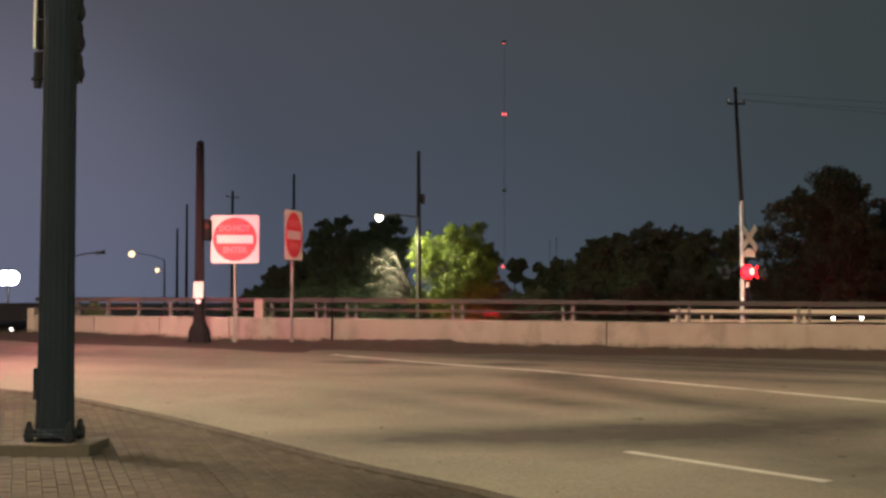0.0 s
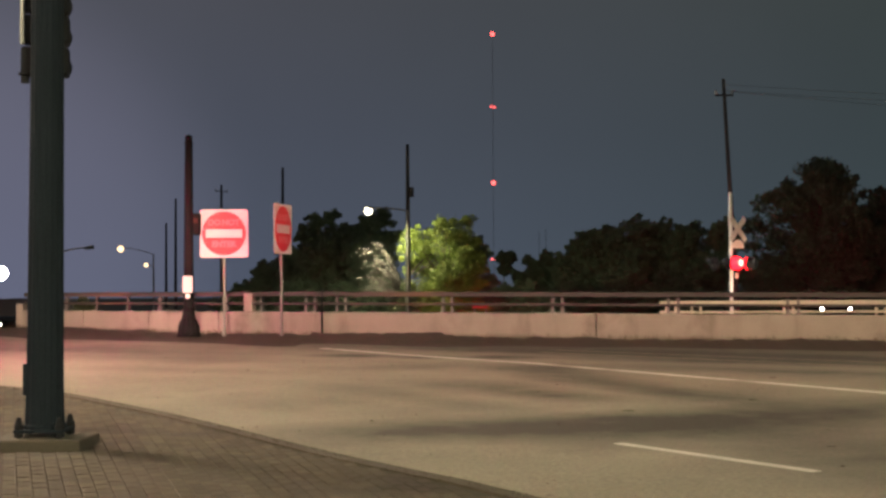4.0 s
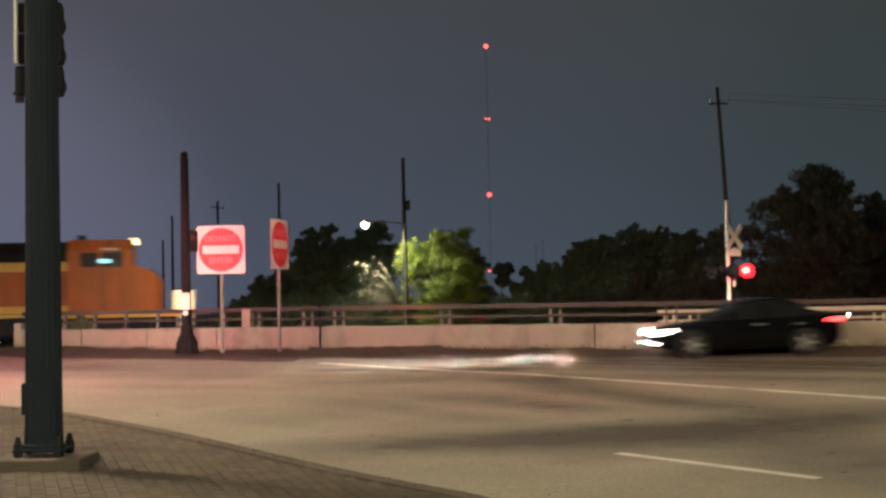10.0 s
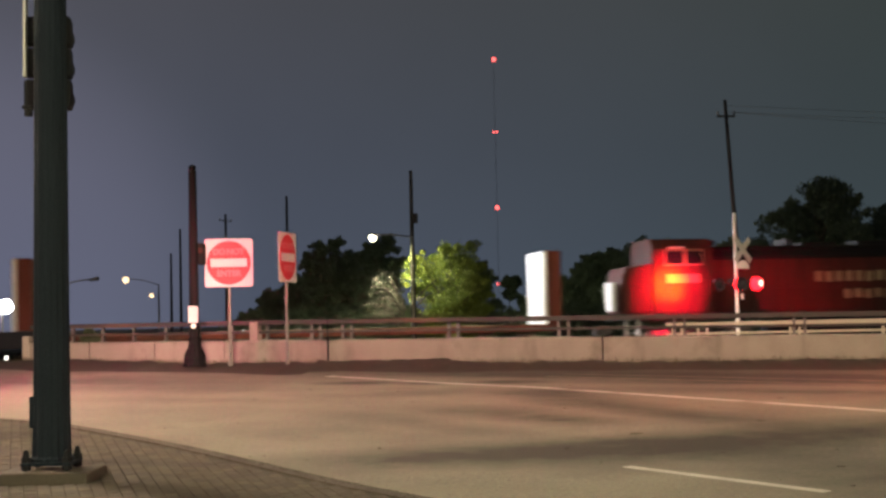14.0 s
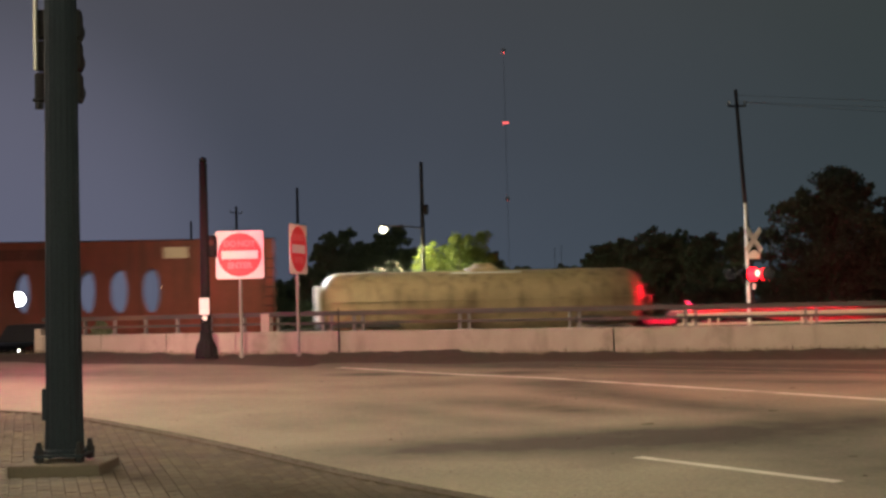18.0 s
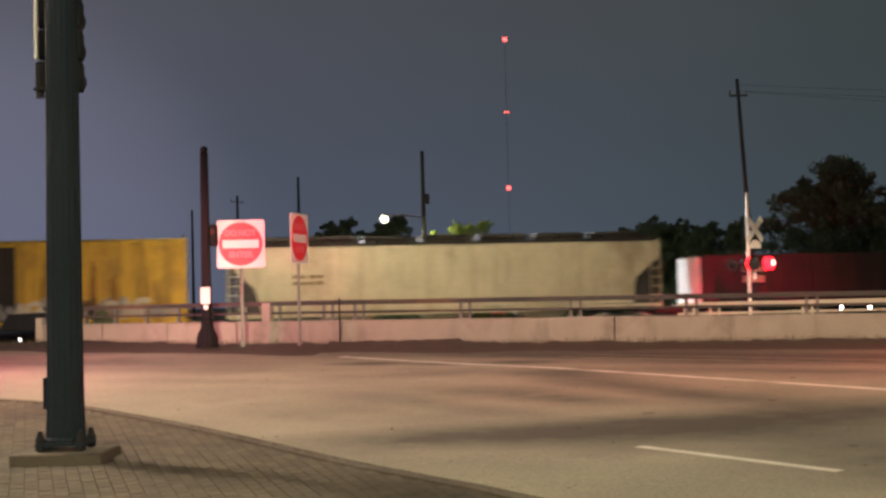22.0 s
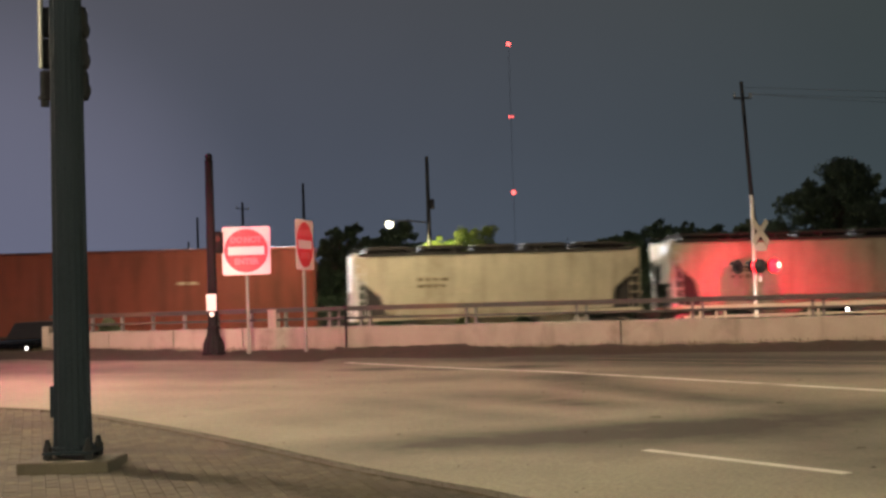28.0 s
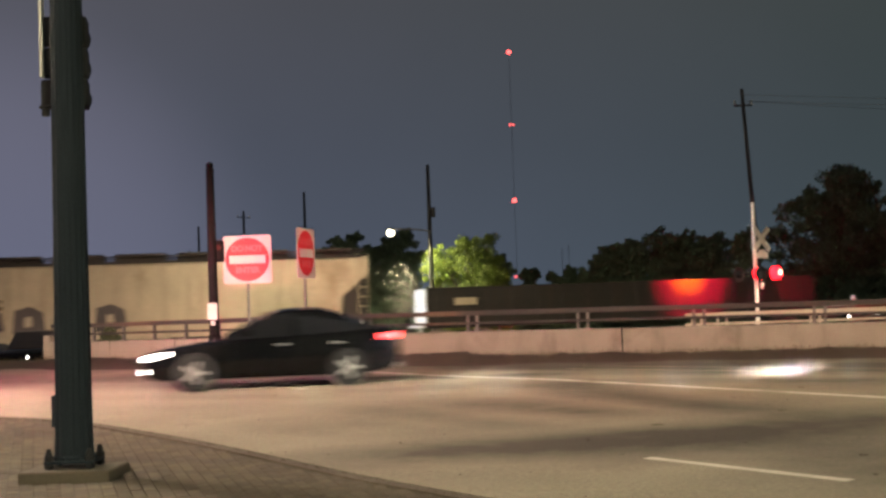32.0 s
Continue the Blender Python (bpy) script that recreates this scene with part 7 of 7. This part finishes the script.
def sedan(label):
    """A low dark four-door car, nose towards -x, wheels on z = 0."""
    t = thing("car", pose(0, 28, 0), label, "car", "passing cars")
    # lower body: (x, half width, sill z, shoulder z)
    st = [(-2.42, 0.62, 0.38, 0.56), (-2.36, 0.78, 0.26, 0.66), (-2.1, 0.88, 0.2, 0.74), (-1.3, 0.93, 0.2, 0.86), (-0.75, 0.93, 0.2, 0.93), (0.2, 0.93, 0.2, 0.96), (1.2, 0.93, 0.2, 1.0), (1.9, 0.91, 0.22, 1.04), (2.3, 0.84, 0.30, 1.03), (2.42, 0.72, 0.42, 0.92)]
    bm = B()
    loft(bm, [[(x, -w * 0.92, z0), (x, -w, z0 + 0.14), (x, -w, (z0 + z1) / 2), (x, -w * 0.97, z1 - 0.07), (x, -w * 0.86, z1), (x, 0, z1 + 0.03), (x, w * 0.86, z1), (x, w * 0.97, z1 - 0.07), (x, w, (z0 + z1) / 2), (x, w, z0 + 0.14), (x, w * 0.92, z0)] for x, w, z0, z1 in st])
    body = part("body", bm, M["car_paint"], t, "glossy black body", smooth=True)
    bm = B()
    cab = [(-0.95, 0.70, 0.9, 0.92), (-0.30, 0.66, 0.92, 1.30), (0.25, 0.62, 0.94, 1.43), (0.85, 0.61, 0.96, 1.43), (1.45, 0.62, 0.98, 1.27), (2.05, 0.66, 1.0, 1.04)]
    loft(bm, [[(x, -0.80, zb), (x, -w - 0.04, (zb + zt) / 2 + 0.08), (x, -w * 0.86, zt - 0.02), (x, 0, zt + 0.02), (x, w * 0.86, zt - 0.02), (x, w + 0.04, (zb + zt) / 2 + 0.08), (x, 0.80, zb)] for x, w, zb, zt in cab])
    part("greenhouse", bm, M["glass_dark"], body, "dark tinted glass", smooth=True)
    bm = B()
    loft(bm, [[(x, -w, z), (x, 0, z + 0.025), (x, w, z), (x, w, z - 0.015), (x, -w, z - 0.015)] for x, w, z in ((-0.15, 0.56, 1.37), (0.25, 0.56, 1.452), (0.9, 0.55, 1.455), (1.4, 0.54, 1.32))])
    part("roof_panel", bm, M["car_paint"], body, smooth=True)
    for s in (-1, 1):
        bm = B()
        box(bm, 0.36, 0.46, s * 0.79 - 0.02, s * 0.79 + 0.02, 0.98, 1.30)
        part("door_pillar", bm, M["car_paint"], body)
        bm = B()
        box(bm, -0.62, -0.38, s * 0.98 - 0.09, s * 0.98 + 0.09, 0.98, 1.12)
        part("wing_mirror", bm, M["car_paint"], body, bevel=0.03)
        for x in (0.1, 1.12):
            bm = B()
            box(bm, x, x + 0.2, s * 0.945 - 0.012, s * 0.945 + 0.012, 0.80, 0.83)
            part("door_handle", bm, M["rim"], body)
        for x, z0 in ((-0.78, 0.3), (0.42, 0.3), (1.42, 0.45)):
            bm = B()
            box(bm, x - 0.006, x + 0.006, s * 0.934 - 0.004, s * 0.934 + 0.004, z0, 0.9)
            part("door_seam", bm, M["black"], body)
    bm = B()
    tyre_prof = [(0.215, -0.10), (0.315, -0.105), (0.332, -0.075), (0.335, 0.0), (0.332, 0.075), (0.315, 0.105), (0.215, 0.10)]
    turned(bm, tyre_prof, seg=24)
    tyre = meshed("tyre", bm, M["tyre"], smooth=True)
    bm = B()
    turned(bm, [(0.225, -0.085), (0.21, -0.07), (0.05, -0.05), (0.05, -0.11), (0.0, -0.11)][:4], seg=20)
    for k in range(5):
        a = 2 * math.pi * k / 5
        m = Matrix.Rotation(a, 4, "Z")
        box(bm, 0.03, 0.22, -0.03, 0.03, -0.112, -0.07, m)
    rim = meshed("rim", bm, M["rim"])
    for x in (-1.47, 1.43):
        for s in (-1, 1):
            w = new("wheel")
            w.parent = t
            w.matrix_local = Matrix.Translation((x, s * 0.83, 0.335)) @ Matrix.Rotation(radians(-90 * s), 4, "X") @ Matrix.Rotation(radians(180), 4, "X")
            same_part("tyre", tyre, w, Matrix())
            same_part("rim", rim, w, Matrix())
            bm = B()
            tube(bm, (x, s * 0.90, 0.335), (x, s * 0.936, 0.335), 0.375, seg=24)
            part("wheel_arch", bm, M["black"], body)
    for s in (-1, 1):
        bm = B()
        loft(bm, [[(x, s * y0, z), (x, s * y1, z), (x, s * y1, z + h), (x, s * y0, z + h)] for x, y0, y1, z, h in ((-2.415, 0.42, 0.68, 0.56, 0.07), (-2.30, 0.45, 0.84, 0.60, 0.09), (-1.95, 0.75, 0.915, 0.68, 0.06))])
        part("headlight", bm, M["head_glow"], t, "bright white headlight")
        # added emitter and baffle plates shape the beam on the road
        bm = B()
        box(bm, -2.430, -2.424, s * 0.56 - 0.03, s * 0.56 + 0.03, 0.585, 0.605)
        part("beam_lens", bm, M["beam_glow"], t, "glaring plate added to throw the headlight beam")
        bm = B()
        plate(bm, [(-2.42, 0.607), (-2.42, 0.615), (-2.59, 0.608), (-2.59, 0.600)], s * 0.56 - 0.09, s * 0.56 + 0.09)
        for q in (-1, 1):
            plate(bm, [(-2.42, 0.56), (-2.42, 0.607), (-2.59, 0.600), (-2.59, 0.56)], s * 0.56 + q * 0.042 - 0.004, s * 0.56 + q * 0.042 + 0.004)
        plate(bm, [(-2.42, 0.540), (-2.42, 0.566), (-2.53, 0.566), (-2.53, 0.540)], s * 0.56 - 0.09, s * 0.56 + 0.09)
        part("lamp_hood", bm, M["black"], t)
        bm = B()
        box(bm, -2.43, -2.39, s * 0.62 - 0.13, s * 0.62 + 0.13, 0.33, 0.40)
        part("fog_light", bm, M["head_glow"], t)
        bm = B()
        loft(bm, [[(x, s * y0, z), (x, s * y1, z), (x, s * y1, z + h), (x, s * y0, z + h)] for x, y0, y1, z, h in ((2.05, 0.84, 0.915, 0.86, 0.08), (2.32, 0.5, 0.86, 0.86, 0.11), (2.43, 0.35, 0.7, 0.84, 0.11))])
        part("taillight", bm, M["tail_glow"], t, "red taillight")
    bm = B()
    box(bm, -2.44, -2.36, -0.5, 0.5, 0.36, 0.52)
    part("grille", bm, M["black"], t, bevel=0.02)
    bm = B()
    box(bm, 2.40, 2.445, -0.26, 0.26, 0.55, 0.68)
    part("number_plate", bm, M["sign_white"], t)
    bm = B()
    box(bm, 2.36, 2.44, -0.8, 0.8, 0.30, 0.36)
    part("bumper_trim", bm, M["rim"], t)
    return t


car_a = sedan("glossy black sedan with headlights on crossing the junction")
car_a.scale = (0.83, 0.83, 0.83)
car_b = sedan("glossy black sedan with white headlights passing the parapet")
car_c = sedan("dark sedan following with its headlights on the roadway")


def waiting_car(x, y, yaw, label, lamp=0.09):
    t = thing("waiting_car", pose(x, y, FAR_Z + 0.02, 0, 0, yaw), label, "car")
    bm = B()
    st = [(-2.2, 0.8, 0.4, 1.12), (-2.0, 0.9, 0.3, 1.2), (-0.8, 0.95, 0.3, 1.25), (1.6, 0.95, 0.3, 1.25), (2.2, 0.9, 0.4, 1.2)]
    loft(bm, [[(a, -w, z0), (a, -w, z1 - 0.1), (a, -w * 0.85, z1), (a, w * 0.85, z1), (a, w, z1 - 0.1), (a, w, z0)] for a, w, z0, z1 in st])
    part("body", bm, M["car_paint"], t, smooth=True)
    bm = B()
    loft(bm, [[(a, -0.75, zb), (a, -0.62, zt), (a, 0.62, zt), (a, 0.75, zb)] for a, zb, zt in ((-0.9, 1.22, 1.24), (-0.2, 1.22, 1.75), (1.6, 1.22, 1.78), (2.1, 1.2, 1.26))])
    part("greenhouse", bm, M["black"], t)
    for s in (-1, 1):
        bm = B()
        tube(bm, (-2.10, s * 0.70, 0.98), (-2.22, s * 0.70, 0.98), lamp, seg=12)
        part("headlight", bm, M["head_glow"], t, "round white headlight glow")
        for a in (-1.35, 1.35):
            bm = B()
            tube(bm, (a, s * 0.72, 0.33), (a, s * 0.92, 0.33), 0.33, seg=16)
            part("wheel", bm, M["tyre"], t)


waiting_car(20.83, 72.5, 82, "dark car waiting at the level crossing with headlights on")
waiting_car(-13.44, 44.2, 82, "dark car standing beyond the parapet end with headlights on", 0.03)


# ---- litter along the kerb and dead grass at the parapet ----


def scatter(name, label, category, material, count, seed, place):
    """Many small bits in one mesh; place gives (x, y, z, size, upright)."""
    rnd = random.Random(seed)
    verts, faces = [], []
    for i in range(count):
        x, y, z, size, upright = place(rnd)
        a = rnd.uniform(0, 6.28)
        c, q = math.cos(a), math.sin(a)
        n = len(verts)
        if upright:
            lean = rnd.uniform(-0.5, 0.5) * size
            verts += [(x - 0.006 * c, y - 0.006 * q, z), (x + 0.006 * c, y + 0.006 * q, z), (x + lean * c * 0.5 + 0.004, y, z + size * 0.6), (x + lean * c, y + lean * q, z + size)]
            faces += [(n, n + 1, n + 2), (n, n + 2, n + 3)]
        else:
            w = size * rnd.uniform(0.35, 0.8)
            h = size * rnd.uniform(0.15, 0.4)
            verts += [(x - size * c, y - size * q, z), (x + w * q, y - w * c, z), (x + size * c, y + size * q, z), (x - w * q, y + w * c, z), (x, y, z + h)]
            faces += [(n, n + 1, n + 4), (n + 1, n + 2, n + 4), (n + 2, n + 3, n + 4), (n + 3, n, n + 4)]
    me = bpy.data.meshes.new(name)
    me.from_pydata(verts, [], faces)
    me.materials.append(material)
    return tagged(new(name, me), label, category, kind="stuff")


def on_kerb(rnd):
    y = rnd.uniform(9.5, 20.5)
    off = rnd.gauss(0.0, 0.16)
    x = kerb_x(y) + off
    z = road_z(y) + (0.002 if off > 0.02 else PAVE_LIFT)
    return x, y, z, 0.010 + 0.016 * rnd.random() ** 2, False


def on_road(rnd):
    x, y = rnd.uniform(-6, 8), rnd.uniform(11, 29)
    k = kerb_x(y)
    if k is not None and x < k + 0.1:
        x = k + 0.1 + abs(rnd.gauss(0, 0.6))
    return x, y, road_z(y), 0.006 + 0.03 * rnd.random() ** 4, False


def on_bank(rnd):
    x = rnd.uniform(-14, 16)
    e = edge_y(x)
    k = rnd.random() ** 1.5
    y = e - 0.05 - 1.6 * k
    return x, y, road_z(y) + 0.10 * (1 - k) - 0.01, rnd.uniform(0.03, 0.13) * (1.15 - k), True


scatter("kerb_litter", "dry leaves and grit along the kerb", "litter", M["litter"], 2600, 51, on_kerb)
scatter("road_grit", "dark grit and specks on the roadway", "litter", M["litter"], 420, 52, on_road)
scatter("dead_grass", "short dead grass along the parapet foot", "grass", M["dead_grass"], 9000, 53, on_bank)


def road_scrap(x, y, w, seed):
    """A curled scrap lying on the road."""
    rnd = random.Random(seed)
    t = thing("road_scrap", pose(x, y, road_z(y) + 0.004, 0, 0, rnd.uniform(-12, 12)), "small brown curled scrap lying on the worn roadway", "debris", "scraps on the road")
    bm = B()
    rows = []
    for i in range(8):
        k = i / 7
        d = w * 0.30 * math.sin(math.pi * (0.12 + 0.8 * k)) * rnd.uniform(0.7, 1.2)
        lift = 0.004 + 0.010 * abs(math.sin(2.6 * math.pi * k)) * rnd.uniform(0.5, 1.0)
        c = 0.12 * w * math.sin(3.0 * k)
        rows.append([bm.verts.new(v) for v in ((w * (k - 0.5), c - d, 0), (w * (k - 0.5), c - d * 0.3, lift), (w * (k - 0.5), c + d * 0.4, lift * 0.8), (w * (k - 0.5), c + d, 0))])
    for p, q in zip(rows, rows[1:]):
        for k in range(3):
            bm.faces.new((p[k], q[k], q[k + 1], p[k + 1]))
    part("scrap_sheet", bm, M["kerb"], t, smooth=True)


for n, (x, y, w) in enumerate(((4.37, 18.97, 0.11), (4.11, 14.33, 0.09), (5.47, 22.32, 0.11), (2.49, 17.77, 0.16))):
    road_scrap(x, y, w, 60 + n)


# ---- pavers, nearest first ----
def build_pavers():
    wide, long, joint = 0.125, 0.25, 0.008
    a = radians(17)
    c, s = math.cos(a), math.sin(a)
    bm = B()
    h, g = wide / 2 - joint / 2, long / 2 - joint / 2
    v = [bm.verts.new(p) for p in ((-h, -g, 0), (h, -g, 0), (h, g, 0), (-h, g, 0))]
    k, q = h - 0.003, g - 0.003
    u = [bm.verts.new(p) for p in ((-k, -q, 0.010), (k, -q, 0.010), (k, q, 0.010), (-k, q, 0.010))]
    bm.faces.new(u)
    for i in range(4):
        j = (i + 1) % 4
        bm.faces.new((v[i], v[j], u[j], u[i]))
    me = meshed("paver", bm, M["paver"])
    rnd = random.Random(3)
    near, rest_v, rest_f = 0, [], []
    for i in range(-200, 200):
        for j in range(-200, 200):
            e = (j + 0.5 * (i % 2)) * long
            px, py = i * wide * c - e * s, i * wide * s + e * c + 12
            if not (7.5 < py < 24) or px < -10:
                continue
            kx = kerb_x(py)
            if kx is None or px > kx - 0.32:
                continue
            if abs(px) > 0.40 * py:
                continue
            if abs(px + 3.965) < 0.46 and abs(py - 14.2) < 0.42:
                continue
            z = road_z(py) + PAVE_LIFT - 0.018 + 0.006 + rnd.uniform(-0.0015, 0.0015)
            if near < 300 and 10.8 < py < 13.4 and -4.6 < px < -1.2:
                same_part("paver", me, pavement, pose(px, py, z, math.degrees(SLOPE) + rnd.uniform(-0.6, 0.6), rnd.uniform(-0.6, 0.6), 17))
                near += 1
            else:
                n = len(rest_v)
                for q in me.vertices:
                    x, y = q.co.x * c - q.co.y * s, q.co.x * s + q.co.y * c
                    rest_v.append((px + x, py + y, z + q.co.z + SLOPE * y))
                rest_f += [tuple(n + q for q in p.vertices) for p in me.polygons]
    m2 = bpy.data.meshes.new("paver_field")
    m2.from_pydata(rest_v, [], rest_f)
    m2.materials.append(M["paver_field"])
    f = new("paver_field", m2)
    f.parent = pavement
    f["kind"] = "stuff"


M["paver_field"] = M["paver"].copy()
for node in M["paver_field"].node_tree.nodes:
    if node.bl_idname == "ShaderNodeObjectInfo":
        geo = M["paver_field"].node_tree.nodes.new("ShaderNodeNewGeometry")
        for link in list(node.outputs["Random"].links):
            M["paver_field"].node_tree.links.new(geo.outputs["Random Per Island"], link.to_socket)
build_pavers()


# ---- what moves ----
TRAIN_V, TRAIN_A = 15.567, -0.0801


def motions():
    turn = radians(TRACK_TURN)
    times = [0, 0.1] + [2 * k for k in range(1, 16)] + [31.9, 32]
    for t, rear in TRAIN:
        rows = []
        for q in times:
            s = rear + TRAIN_V * (q - 20) + 0.5 * TRAIN_A * (q - 20) ** 2
            rows.append((q, pose(s * math.cos(turn), 60 + s * math.sin(turn), RAIL_Z, 0, 0, TRACK_TURN)))
        walk(t, rows)
    tilt = math.degrees(math.atan(SLOPE))

    def drive(t, at, x_at, speed, y_at, drift, yaw):
        rows = []
        for q in [0, 0.1] + [2 * k for k in range(1, 16)] + [31.9, 32]:
            x = x_at - speed * (q - at)
            y = y_at + drift * (x - x_at)
            y = max(-8.0, min(y, edge_y(max(-150, min(150, x))) - 4.0)) if abs(x - x_at) > 30 else y
            rows.append((q, pose(x, y, road_z(y) + 0.005, tilt, 0, yaw)))
        walk(t, rows)

    drive(car_a, 10.5, -2.98, 19.3, 29.4, 0.04, 2.3)
    drive(car_c, 32.0, 12.0, 18.3, 26.3, 0.03, 2)
    drive(car_b, 32.0, -3.65, 18.3, 27.15, 0.14, 8)

    # flashing drums: half a turn shows or hides the lit side
    def flash(drum, base, switches):
        rows, angle, lit = [(0, base @ pose(0, 0, 0, 0, 0, 0 if switches[0][1] else 180))], 0 if switches[0][1] else 180, switches[0][1]
        for q, on in switches[1:]:
            if on == lit:
                continue
            rows.append((q - 0.1, base @ pose(0, 0, 0, 0, 0, angle)))
            for k in (1, 2, 3):
                rows.append((q - 0.1 + k / 30, base @ pose(0, 0, 0, 0, 0, angle + 60 * k)))
            angle += 180
            lit = on
        rows.append((32, base @ pose(0, 0, 0, 0, 0, angle)))
        walk(drum, rows)

    for k, d in enumerate(CROSS_BULBS):
        sw = [(0, k == 0)]
        n = 0
        q = 0.0
        while True:
            q = CROSS_FIRST + CROSS_HALF * n
            if q > 31.8:
                break
            sw.append((q, (n % 2 == 0) == (k == 1)))
            n += 1
        flash(d, d.matrix_basis.copy(), sw)
        if k == 0:
            flash(screen_drum, screen_drum.matrix_basis.copy(), sw)
        else:
            # this one lights up a moment late
            late = [(0, True)]
            for q, on in sw[1:]:
                if on and q < 31.5:
                    late += [(q, False), (q + 0.19, True)]
            flash(beam_drum, beam_drum.matrix_basis.copy(), late)
    flash(signal_screen, signal_screen.matrix_basis.copy(), [(0, False), (13.2, True), (26.4, False)])
    for d in BEACONS:
        sw = [(0, False)]
        for n in range(11):
            sw.append((0.8 + 3.0 * n, True))
            if 2.35 + 3.0 * n < 31.9:
                sw.append((2.35 + 3.0 * n, False))
        flash(d, d.matrix_basis.copy(), [p for p in sw if p[0] < 31.9])


CROSS_FIRST, CROSS_HALF = 0.518, 0.5947
motions()
